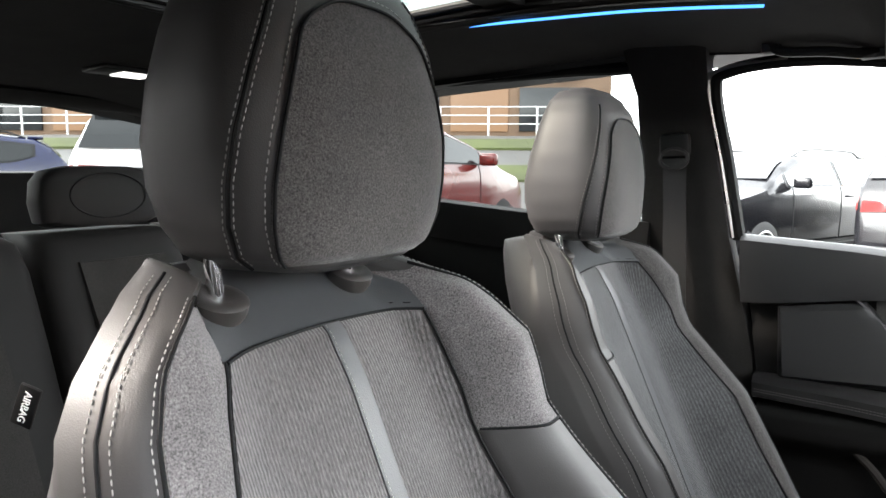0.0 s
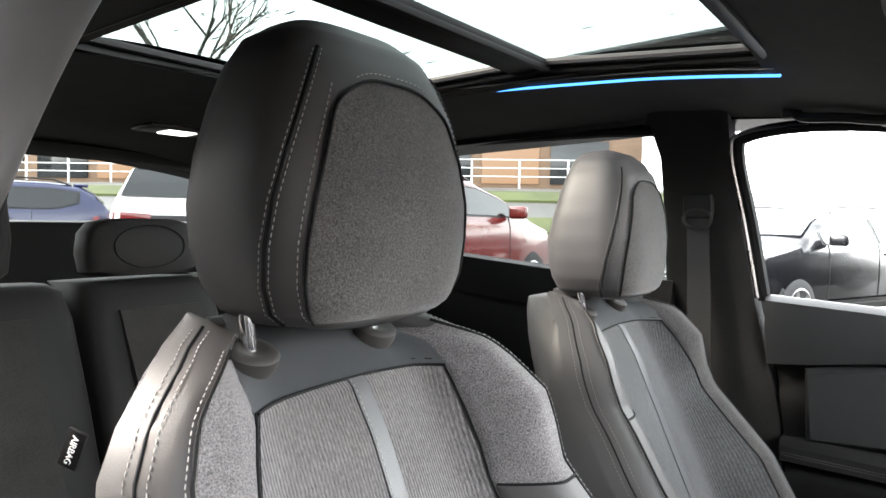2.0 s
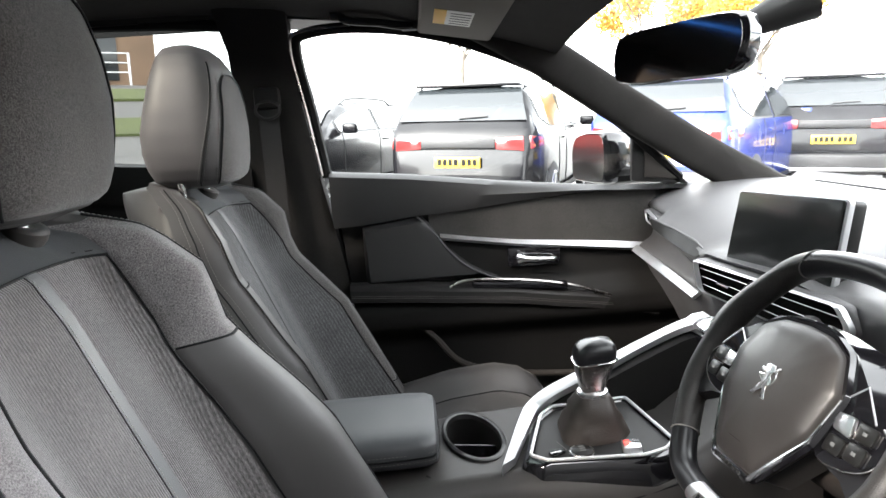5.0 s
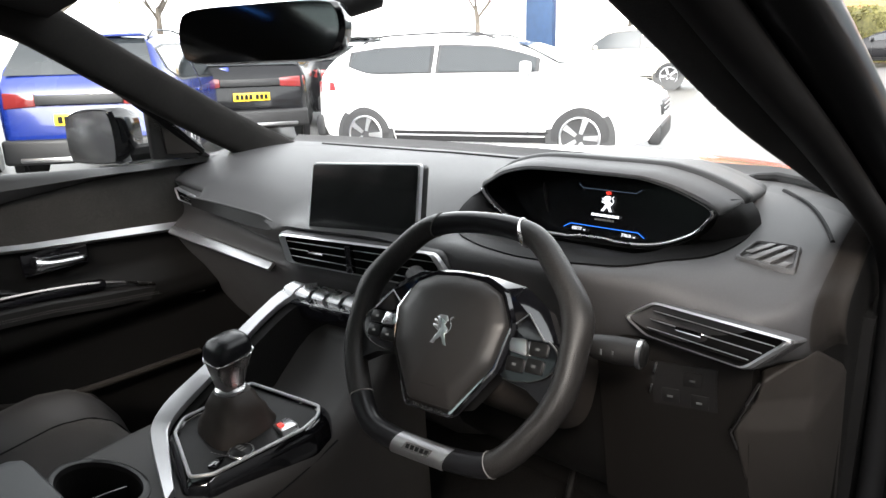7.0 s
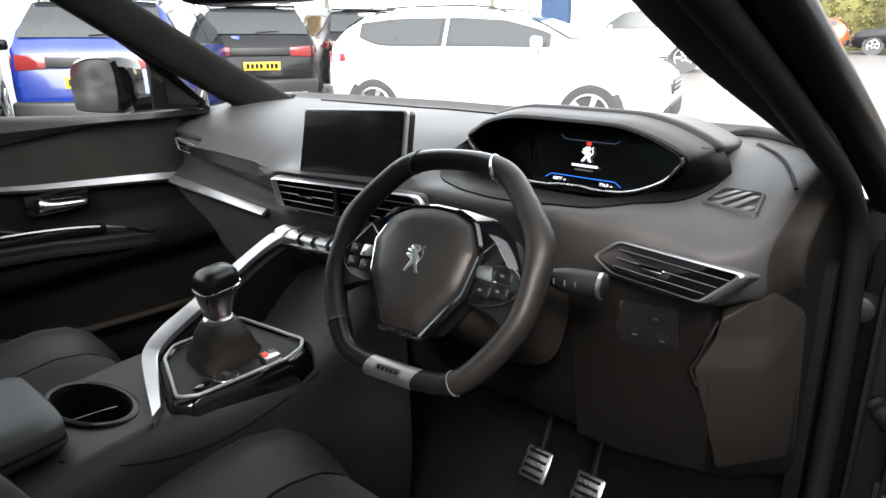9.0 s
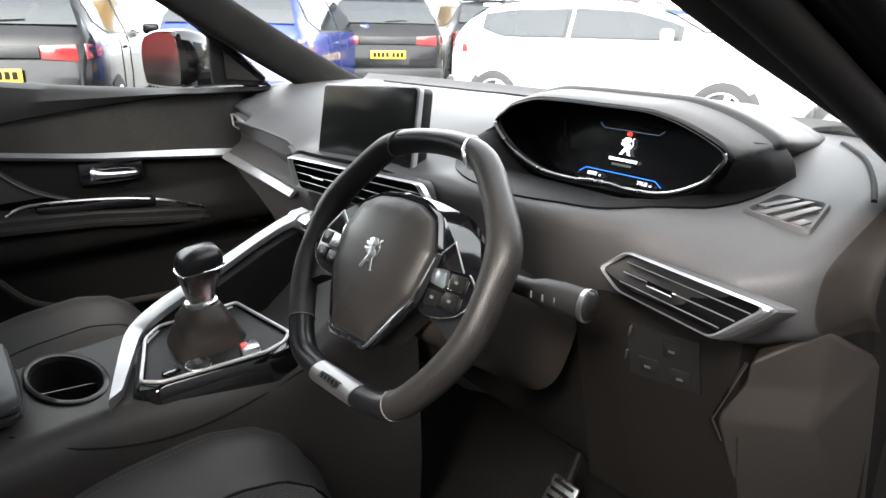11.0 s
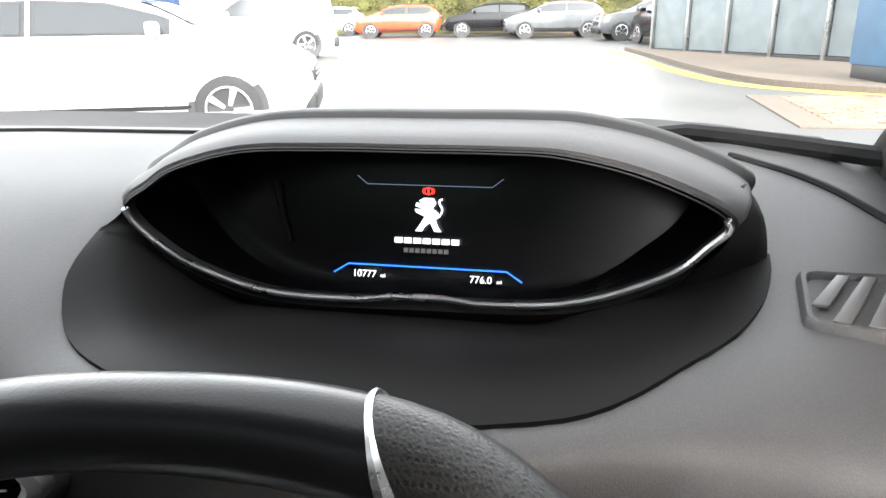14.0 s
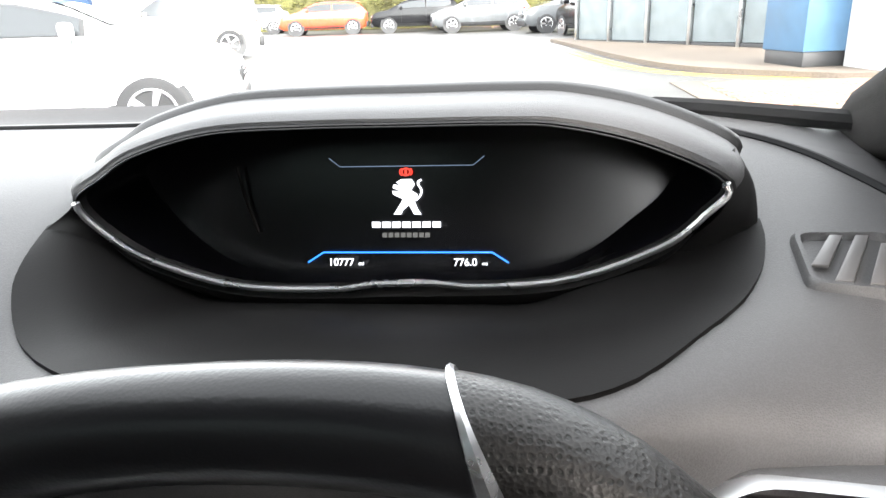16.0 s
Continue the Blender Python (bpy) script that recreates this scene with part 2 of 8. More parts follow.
def part(name, bm, material, parent=None, label="", angle=42):
    me = bpy.data.meshes.new(name)
    bmesh.ops.recalc_face_normals(bm, faces=bm.faces[:])
    bm.to_mesh(me)
    bm.free()
    for m in material if isinstance(material, (list, tuple)) else (material,):
        me.materials.append(m)
    me.shade_smooth()
    me.set_sharp_from_angle(angle=radians(angle))
    ob = new(name, me)
    if parent is not None:
        ob.parent = parent
        if parent.type == "EMPTY":
            ob.matrix_parent_inverse = Matrix.Translation(-parent.location)
    if label:
        ob["label"] = label
    return ob


def ring_faces(bm, rings, closed=True, caps=True, loop=False):
    """Skin rings of vertices one after another."""
    vs = [[bm.verts.new(p) for p in r] for r in rings]
    n = len(vs[0])
    pairs = list(zip(vs, vs[1:])) + ([(vs[-1], vs[0])] if loop else [])
    for a, b in pairs:
        for i in range(n if closed else n - 1):
            j = (i + 1) % n
            bm.faces.new((a[i], a[j], b[j], b[i]))
    if caps and closed and not loop:
        bm.faces.new(vs[0])
        bm.faces.new(vs[-1][::-1])
    return vs


def loft(rings, closed=True, caps=True, loop=False):
    bm = bmesh.new()
    ring_faces(bm, rings, closed, caps, loop)
    return bm


def join(*bms):
    out = bmesh.new()
    for b in bms:
        me = bpy.data.meshes.new("tmp")
        b.to_mesh(me)
        b.free()
        out.from_mesh(me)
        bpy.data.meshes.remove(me)
    return out


def box(c, s, bevel=0.004, segs=2, m=None):
    bm = bmesh.new()
    bmesh.ops.create_cube(bm, size=1)
    for v in bm.verts:
        v.co = Vector((v.co.x * s[0], v.co.y * s[1], v.co.z * s[2]))
    if bevel:
        bmesh.ops.bevel(bm, geom=bm.edges[:], offset=min(bevel, min(s) * 0.45), segments=segs, profile=0.5, affect="EDGES")
    t = Matrix.Translation(c) @ (m if m is not None else Matrix())
    bm.transform(t)
    return bm


def frames(pts, loop=False):
    pts = [Vector(p) for p in pts]
    n = len(pts)
    tang = []
    for i in range(n):
        a = pts[i - 1] if (i > 0 or loop) else pts[i]
        b = pts[(i + 1) % n] if (i < n - 1 or loop) else pts[i]
        tang.append((b - a).normalized())
    ref = Vector((0, 0, 1)) if abs(tang[0].z) < 0.9 else Vector((0, 1, 0))
    side = tang[0].cross(ref).normalized()
    out = []
    for p, t in zip(pts, tang):
        side = (side - t * side.dot(t)).normalized()
        out.append((p, t, side, t.cross(side)))
    return out


def tube(pts, r, n=8, loop=False, flat=1.0):
    """A round bar along points; r: one radius or one a point."""
    fr = frames(pts, loop)
    rings = []
    for i, (p, t, s, u) in enumerate(fr):
        q = r[i] if isinstance(r, (list, tuple)) else r
        rings.append([p + s * (q * math.cos(2 * math.pi * k / n)) + u * (q * flat * math.sin(2 * math.pi * k / n)) for k in range(n)])
    return loft(rings, loop=loop)


def spline(pts, per=6, loop=False):
    """Smooth points through control points."""
    pts = [Vector(p) for p in pts]
    n, out = len(pts), []
    for i in range(n if loop else n - 1):
        p1, p2 = pts[i], pts[(i + 1) % n]
        p0 = pts[i - 1] if (i > 0 or loop) else p1
        p3 = pts[(i + 2) % n] if (i + 2 < n or loop) else p2
        for k in range(per):
            t = k / per
            out.append(0.5 * ((2 * p1) + (p2 - p0) * t + (2 * p0 - 5 * p1 + 4 * p2 - p3) * t * t + (3 * p1 - p0 - 3 * p2 + p3) * t ** 3))
    if not loop:
        out.append(pts[-1])
    return out


def slab(outline, depth, bevel=0.0, segs=2):
    """A flat piece: its outline (points in space, in one plane) thickened by the vector depth."""
    bm = bmesh.new()
    d = Vector(depth)
    a = [bm.verts.new(Vector(p)) for p in outline]
    b = [bm.verts.new(Vector(p) + d) for p in outline]
    n = len(a)
    bm.faces.new(a[::-1])
    bm.faces.new(b)
    for i in range(n):
        bm.faces.new((a[i], a[(i + 1) % n], b[(i + 1) % n], b[i]))
    if bevel:
        bmesh.ops.recalc_face_normals(bm, faces=bm.faces[:])
        es = [e for e in bm.edges if e.calc_face_angle(0) > 0.5]
        bmesh.ops.bevel(bm, geom=es, offset=bevel, segments=segs, profile=0.5, affect="EDGES", clamp_overlap=True)
    return bm


def sheet(fn, us, vs, thick=None):
    """A skin fn(u, v) over the values us and vs, thickened by thick(point) if given."""
    bm = bmesh.new()
    g = [[bm.verts.new(fn(u, v)) for v in vs] for u in us]
    for i in range(len(us) - 1):
        for j in range(len(vs) - 1):
            bm.faces.new((g[i][j], g[i + 1][j], g[i + 1][j + 1], g[i][j + 1]))
    if thick:
        bmesh.ops.recalc_face_normals(bm, faces=bm.faces[:])
        ret = bmesh.ops.extrude_face_region(bm, geom=bm.faces[:])
        for e in ret["geom"]:
            if isinstance(e, bmesh.types.BMVert):
                e.co += Vector(thick)
    return bm


def lerp(x, table):
    """Values between the rows (x, value...) of a table, smoothly."""
    if x <= table[0][0]:
        return table[0][1]
    for a, b in zip(table, table[1:]):
        if x <= b[0]:
            t = (x - a[0]) / (b[0] - a[0])
            return a[1] + (b[1] - a[1]) * t
    return table[-1][1]


def sm(t):
    t = max(0.0, min(1.0, t))
    return t * t * (3 - 2 * t)


def span(a, b, n):
    return [a + (b - a) * i / (n - 1) for i in range(n)]


def stitches(pts, step=0.0058, size=0.0038, r=0.00052):
    """Short threads lying along a line."""
    pts = [Vector(p) for p in pts]
    out = bmesh.new()
    acc, prev = 0.0, pts[0]
    for p in pts[1:]:
        seg = (p - prev).length
        d = (p - prev).normalized() if seg > 0 else Vector((0, 0, 1))
        while acc + seg >= step:
            take = step - acc
            c = prev + d * take
            prev, seg, acc = c, seg - take, 0.0
            s = d.cross(Vector((0.3, 0.5, 0.8))).normalized()
            u = d.cross(s)
            tips = []
            for k, (w, h) in enumerate(((-0.5, 0.45), (-0.25, 1), (0.25, 1), (0.5, 0.45))):
                tips.append([out.verts.new(c + d * (w * size) + s * (r * h * math.cos(a)) + u * (r * h * math.sin(a))) for a in (0, 1.571, 3.142, 4.712)])
            for a, b in zip(tips, tips[1:]):
                for i in range(4):
                    out.faces.new((a[i], a[(i + 1) % 4], b[(i + 1) % 4], b[i]))
        acc += seg
        prev = p
    return out


def lettering(name, text, size, m, material, parent, depth=0.0004):
    cu = bpy.data.curves.new(name, "FONT")
    cu.body, cu.size, cu.extrude, cu.align_x, cu.align_y = text, size, depth, "CENTER", "CENTER"
    tmp = new("tmp_text", cu)
    bpy.context.view_layer.update()
    me = bpy.data.meshes.new_from_object(tmp)
    bpy.data.objects.remove(tmp)
    me.transform(m)
    me.name = name
    me.materials.clear()
    me.materials.append(material)
    ob = new(name, me)
    ob.parent = parent
    if parent.type == "EMPTY":
        ob.matrix_parent_inverse = Matrix.Translation(-parent.location)
    return ob

# ---- seats ----
SEAT_H = [(z, w - 0.006) for z, w in [(0.60, 0.235), (0.80, 0.247), (0.95, 0.247), (1.03, 0.243), (1.08, 0.236), (1.12, 0.225), (1.155, 0.206), (1.18, 0.180), (1.20, 0.152), (1.215, 0.120)]]


SIDE = [1.0]  # which side of the seat lies by the door
DEEP_OUT = [(0.6, 0.080), (0.9, 0.060), (1.05, 0.030), (1.12, 0.022), (1.19, 0.018), (1.235, 0.0)]
DEEP_IN = [(0.6, 0.150), (0.9, 0.125), (1.05, 0.072), (1.12, 0.082), (1.18, 0.050), (1.235, 0.0)]
# the passenger's backrest is set a little askew, so its door-side wing stands further forward
DEEP_NEAR = [(0.6, 0.090), (0.9, 0.072), (1.05, 0.030), (1.12, 0.036), (1.18, 0.022), (1.235, 0.0)]
DEEP_FAR = [(0.6, 0.140), (0.9, 0.112), (1.02, 0.058), (1.06, 0.060), (1.12, 0.078), (1.18, 0.056), (1.235, 0.0)]
crest_q = lambda z: 0.88
EDGE_OUT = [(0.62, 0.168), (0.90, 0.168), (1.06, 0.157), (1.10, 0.141), (1.148, 0.122), (1.172, 0.117), (1.205, 0.110)]
EDGE_IN = [(0.62, 0.136), (0.97, 0.132), (1.068, 0.128), (1.148, 0.112), (1.176, 0.106), (1.205, 0.090)]


def cloth_edge(side, z):
    """Where the centre of the backrest meets the cloth of its bolster."""
    return lerp(z, EDGE_OUT if side * SIDE[0] > 0 else EDGE_IN)


def waist(x, z):
    """The backrest draws in on the tunnel side where its upper and lower wings meet."""
    return 1.0 - (0.09 * math.exp(-((z - 1.02) / 0.055) ** 2) + 0.045 * sm((z - 1.0) / 0.08)) * (x * SIDE[0] < 0)


def seat_front(x, z, lift=0.0):
    """The front of a backrest, in the seat's own axes."""
    w = lerp(z, SEAT_H)
    q = min(1.0, abs(x) / w)
    y = -0.300 + (1.15 - z) * 0.40
    wing = sm((q - 0.50 - 0.12 * sm((z - 1.14) / 0.05)) / 0.30)
    y -= (1 - wing) * (0.75 * max(0.0, z - 1.148) + 6.0 * max(0.0, z - 1.18) ** 2) + wing * 8.0 * max(0.0, z - 1.17) ** 2
    if SIDE[0] > 0:
        deep = lerp(z, DEEP_OUT if x > 0 else DEEP_IN)
    else:
        deep = lerp(z, DEEP_NEAR if x > 0 else DEEP_FAR)
    qc = crest_q(z)
    y += deep * sm((q - 0.42) / 0.36) - (0.055 + 0.013 * sm((1.17 - z) / 0.07)) * max(0.0, (q - qc + 0.015) / (1.015 - qc)) ** 2
    y += 0.006 * sm((0.40 - q) / 0.3) * sm((1.15 - z) / 0.05)
    dip = 0.016 * sm((z - 1.165) / 0.045) * sm((1.0 - q) / 0.20) * sm((q - 0.45) / 0.2)
    return Vector((x * waist(x, z), y + lift, z - dip + lift * 0.35))


def seat_back_y(x, z):
    w = lerp(z, SEAT_H)
    q = min(1.0, abs(x) / w)
    return -0.300 + (1.15 - z) * 0.40 - 0.135 + (0.05 + 0.045 * sm((z - 1.02) / 0.12)) * q ** 4


def seat(name, label, lift=0.0):
    s = thing(name, (0, 0, 0.30), label, "car seat", "front seats")
    # both seats are alike; the passenger's darker thread stands in for shade
    thread = THREAD if SIDE[0] > 0 else THREAD_DARK
    zs = span(0.60, 1.215, 40)
    rings = []
    for z in zs:
        w = lerp(z, SEAT_H)
        front = [seat_front(w * math.sin(a), z) for a in span(-math.pi / 2, math.pi / 2, 33)]
        back = [Vector((w * math.sin(a) * waist(math.sin(a), z), seat_back_y(w * math.sin(a), z), z - 0.01)) for a in span(math.pi / 2, -math.pi / 2, 17)]
        rings.append(front + back)
    for k, dz in ((0.55, 0.004), (0.0, 0.006)):
        rings.append([Vector((p.x * (0.985 if k else 0.97), (p.y + 0.405) * k - 0.405 + 0.02 * (1 - k) * sm((abs(p.x) / 0.138 - 0.5) / 0.3), p.z + dz)) for p in rings[39]])
    back = part("backrest", loft(rings), LEATHER, s, "black leather backrest with pale stitching")
    # cloth of the bolsters; on the tunnel side it ends in a cross seam at the waist
    seam_z = lambda x: 1.150 + 0.004 * (1 - (x / 0.11) ** 2)
    for side in (-1, 1):
        outer = side * SIDE[0] > 0
        def flank(u, z, side=side, lift=0.0035):
            x0 = cloth_edge(side, z) + 0.002
            return seat_front(side * (x0 + (lerp(z, SEAT_H) * (crest_q(z) - 0.012) - x0) * u), z, lift)
        cut = 0.70 if outer else 1.035
        # passenger bolster: same heather, darkened in colour in place of real shade
        cloth = (LEATHER, back, "smooth black leather flank") if SIDE[0] < 0 and not outer else (HEATHER if SIDE[0] > 0 else HEATHER_SHADED, back, "grey heather cloth panel")
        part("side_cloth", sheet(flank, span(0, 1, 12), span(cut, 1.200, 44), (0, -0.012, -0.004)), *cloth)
        part("side_leather", sheet(flank, span(0, 1, 12), span(0.62, cut - 0.002, 24), (0, -0.012, -0.004)), LEATHER, back, "black leather lower flank")
        part("seam_piping", tube([flank(u, cut, lift=0.004) for u in span(0, 1.06, 14)], 0.0014), PIPING, back)
    # ribbed centre in two halves, with a plain strip between
    for side in (-1, 1):
        # passenger seat takes the ribbed cloth with shade in its colour
        part("centre_cloth", sheet(lambda u, v: seat_front(side * (0.0115 + (cloth_edge(side, v) - 0.003 - 0.0115) * u), min(v, seam_z(side * 0.11 * u)), 0.005), span(0, 1, 12), span(0.64, 1.16, 44), (0, -0.012, -0.004)), RIBBED if SIDE[0] > 0 else RIB_SHADED, back, "ribbed cloth")
    part("centre_strip", sheet(lambda u, v: seat_front(u, min(v, seam_z(u)), 0.006), span(-0.0105, 0.0105, 5), span(0.64, 1.16, 40), (0, -0.012, -0.004)), STRIP, back, "smooth grey strip")
    part("yoke", sheet(lambda u, v: seat_front(u * (cloth_edge(u, v) + 0.003), v, 0.0035), span(-1, 1, 22), span(1.150, 1.204, 14), (0, -0.010, -0.006)), LEATHER_GREY, back, "smooth dark leather yoke")
    # seams
    xs_ = span(-cloth_edge(-1, 1.15), cloth_edge(1, 1.15), 21)
    part("seam_piping", tube([seat_front(x, seam_z(x), 0.005) for x in xs_], 0.0016), PIPING, back)
    part("seam_piping", tube([seat_front(x, seam_z(x) + 0.006, 0.0020) for x in xs_], 0.0012), PIPING, back)
    for side in (-1, 1):
        crest = [seat_front(side * lerp(z, SEAT_H) * crest_q(z), z, 0.0035) for z in span(0.66, 1.204, 60)]
        part("crest_piping", tube(crest, 0.0017), PIPING, back)
        part("stitching", stitches([p + Vector((side * 0.0045, -0.001, 0.001)) for p in crest]), thread, back, "fine stitching")
        edge_q = lambda z, dq: side * lerp(z, SEAT_H) * (crest_q(z) + (1 - crest_q(z)) * dq)
        for dq in (0.58, 0.80):
            part("stitching", stitches([seat_front(edge_q(z, dq), z, 0.0012) for z in span(0.66, 1.210, 64)]), thread, back, "fine stitching")
        part("seam_piping", tube([seat_front(edge_q(z, 0.69), z, 0.0002) for z in span(0.66, 1.212, 44)], 0.0014), PIPING, back)
        part("seam_piping", tube([seat_front(side * cloth_edge(side, z), z, 0.004) for z in span(0.64, 1.150, 34)], 0.0012), PIPING, back)
    strip = [seat_front(0.0088, min(z, seam_z(0)), 0.0072) for z in span(0.64, 1.155, 50)]
    part("stitching", stitches(strip, 0.0055, 0.0036, 0.0005), THREAD, back)
    # headrest
    prof = [(1.204, 0.046, -0.345, -0.275), (1.210, 0.080, -0.372, -0.256), (1.222, 0.101, -0.392, -0.243), (1.245, 0.116, -0.400, -0.238), (1.275, 0.125, -0.404, -0.236), (1.31, 0.129, -0.402, -0.235),
            (1.35, 0.126, -0.392, -0.238), (1.39, 0.117, -0.380, -0.245), (1.42, 0.106, -0.370, -0.254), (1.445, 0.089, -0.361, -0.267), (1.460, 0.064, -0.352, -0.284), (1.467, 0.030, -0.340, -0.304)]
    def head(z):
        for a, b in zip(prof, prof[1:]):
            if z <= b[0]:
                t = (z - a[0]) / (b[0] - a[0])
                return [p + (q - p) * t for p, q in zip(a[1:], b[1:])]
        return prof[-1][1:]
    def head_pt(a, z, lift=0.0):
        w, yb, yf = head(z)
        c, r = (yb + yf) / 2, (yf - yb) / 2
        ca, sa = math.cos(a), math.sin(a)
        ex = 2 / 3.4
        return Vector(((w + lift) * math.copysign(abs(sa) ** ex, sa), c + (r + lift) * math.copysign(abs(ca) ** ex, ca), z))
    zs = []
    for a, b in zip(prof, prof[1:]):
        zs += span(a[0], b[0], 5)[:-1]
    zs.append(prof[-1][0])
    hr = part("headrest", loft([[head_pt(a, z) for a in span(0, 2 * math.pi, 57)[:-1]] for z in zs]), LEATHER, s, "black leather headrest with a piped front panel")
    def patch(u, v):
        z = 1.214 + (1.402 - 1.214) * v
        half = 0.98 - 0.68 * v + 0.10 * v * v
        half *= 1 - 0.45 * max(0.0, (v - 0.86) / 0.14) ** 2.2
        return head_pt(half * u, z + 0.008 * max(0, v - 0.8) * (1 - u * u) * 5, 0.002)
    # face is the bolster cloth with its shade painted into the colour
    part("headrest_cloth", sheet(patch, span(-1, 1, 25), span(0, 1, 30), (0, -0.01, 0)), HEATHER_SHADED, hr, "grey heather cloth face")
    rim = [patch(-1, v) for v in span(0, 1, 30)] + [patch(u, 1) for u in span(-1, 1, 25)[1:]] + [patch(1, v) for v in span(1, 0, 30)[1:]]
    part("headrest_piping", tube([p + Vector((0, 0.001, 0)) for p in rim], 0.0015), PIPING, hr)
    for side in (-1, 1):
        around = [head_pt(side * (1.055 - 0.60 * (z - 1.214) / 0.19), z, 0.0005) for z in span(1.214, 1.400, 40)]
        part("headrest_stitching", stitches(around), thread, hr)
        for da in (1.42, 1.53):
            line = [head_pt(side * (da - 0.78 * (z - 1.21) / 0.2), z, 0.0004) for z in span(1.213, 1.43, 50)]
            part("headrest_stitching", stitches(line), thread, hr)
        part("headrest_seam", tube([head_pt(side * (1.475 - 0.78 * (z - 1.21) / 0.2), z, 0.0) for z in span(1.212, 1.43, 40)], 0.0018), PIPING, hr)
        top_line = [patch(u, 1) + Vector((0, 0, 0.006)) for u in span(0, side * 0.95, 20)]
        part("headrest_stitching", stitches(top_line), thread, hr)
        x = 0.091 if side > 0 else -0.068
        c0, tn, nn = seat_front(x, 1.183, 0.004), Vector((0, -0.895, 0.446)), Vector((0, 0.446, 0.895))
        part("post", tube([c0 - nn * 0.02, c0, Vector((x, -0.338, 1.25))], 0.0065, 14), BRIGHT, hr, "chrome post")
        ring = [[c0 + Vector((r * 1.12 * math.cos(a), 0, 0)) + tn * (r * math.sin(a)) + nn * h for a in span(0, 2 * math.pi, 29)[:-1]] for r, h in ((0.0195, -0.008), (0.0215, 0.000), (0.0212, 0.008), (0.0185, 0.0105), (0.0110, 0.0110), (0.0085, 0.0095))]
        part("post_collar", loft(ring), CONSOLE, s, "dark plastic collar")
    # cushion
    CZ = [(0, 0.60), (0.35, 0.632), (0.60, 0.668), (0.78, 0.680), (0.88, 0.668), (0.95, 0.638), (1.0, 0.585)]
    cz = lambda y: lift + lerp((y + 0.22) / 0.60, CZ)
    def top_z(a, y):
        q = abs(a)
        return cz(y) + 0.036 * sm((q - 0.46) / 0.28) - 0.05 * max(0, (q - 0.84) / 0.16) ** 2
    cw = lambda y: 0.240 + 0.018 * math.sin((y + 0.22) / 0.60 * 3.1)
    cr = []
    for y in span(-0.22, 0.38, 34):
        row = [Vector((a * cw(y), y, top_z(a, y))) for a in span(-1, 1, 33)]
        row += [Vector((cw(y) * 0.97, y, lift + 0.47)), Vector((-cw(y) * 0.97, y, lift + 0.47))]
        cr.append(row)
    cu = part("cushion", loft(cr), LEATHER, s, "black leather seat cushion")
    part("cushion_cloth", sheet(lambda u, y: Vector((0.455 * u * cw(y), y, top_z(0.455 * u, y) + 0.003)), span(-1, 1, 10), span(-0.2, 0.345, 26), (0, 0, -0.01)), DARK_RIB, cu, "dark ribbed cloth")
    for side in (-1, 1):
        for q in (0.80, 0.835):
            line = [Vector((side * q * cw(y), y, top_z(q, y) + 0.0006)) for y in span(-0.15, 0.375, 60)]
            part("cushion_stitching", stitches(line), THREAD_DARK, cu)
        part("cushion_seam", tube([Vector((side * 0.47 * cw(y), y, top_z(0.47, y) + 0.002)) for y in span(-0.2, 0.372, 40)], 0.0022), PIPING, cu)
    part("seat_base", box((0, 0.07, 0.41 + lift / 2), (0.40, 0.5, 0.20 + lift), 0.03), SOFT_BLACK, s)
    return s


driver_seat = seat("driver_seat", "black leather and grey cloth driver seat with pale stitching")
driver_seat.location.x += 0.364
SIDE[0] = -1.0
passenger_seat = seat("passenger_seat", "black leather and grey cloth passenger seat with shade coloured in", -0.005)
passenger_seat.location += Vector((-0.368, -0.035, -0.038))

tag = part("airbag_tag", box((0, 0, 0), (0.003, 0.0145, 0.031), 0.0012), PLASTIC)
tagged(tag, "small black fabric airbag tag sewn on the seat flank", "seat tag")
tag.matrix_world = pose(0.580, -0.368, 1.136, -27, 10, 28)
lettering("tag_letters", "AIRBAG", 0.0068, pose(0.0020, 0, 0, 90, 0, 90) @ pose(0, 0, 0, 0, 0, -90), WHITE_INK, tag)

# ---- car shell: floor, roof, pillars, doors ----
shell_floor = part("floor", box((0, -0.4, 0.31), (1.56, 3.4, 0.04), 0.005), CARPET)
tagged(shell_floor, "black carpeted car floor", "floor", kind="structure")

roof_z = lambda x, y: 1.582 - 0.062 * (x / 0.68) ** 2 - 0.036 * max(0, (y + 0.5) / 0.45) ** 2 - 0.03 * max(0, (-y - 1.2) / 0.8) ** 2
# headliner with the opening for the glass
hl = bmesh.new()
GX0, GX1, GY0, GY1 = -0.31, 0.31, -0.93, -0.09
xs = [-0.70, -0.62, -0.54, -0.43, GX0, -0.18, 0, 0.18, GX1, 0.43, 0.54, 0.62, 0.70]
ys = span(-2.0, GY0, 8) + span(GY0, GY1, 8)[1:] + span(GY1, 0.40, 6)[1:]
grid = {}
for dz in (0, 0.03):
    for i, x in enumerate(xs):
        for j, y in enumerate(ys):
            grid[dz, i, j] = hl.verts.new((x, y, roof_z(x, y) + dz))
for i in range(len(xs) - 1):
    for j in range(len(ys) - 1):
        hole = GX0 - 1e-6 <= xs[i] < GX1 - 1e-6 and GY0 - 1e-6 <= ys[j] < GY1 - 1e-6
        if not hole:
            for dz in (0, 0.03):
                hl.faces.new([grid[dz, a, b] for a, b in ((i, j), (i + 1, j), (i + 1, j + 1), (i, j + 1))])
headliner = part("ceiling", hl, HEADLINER)
tagged(headliner, "black cloth headliner round the glass roof", "headliner", kind="structure")

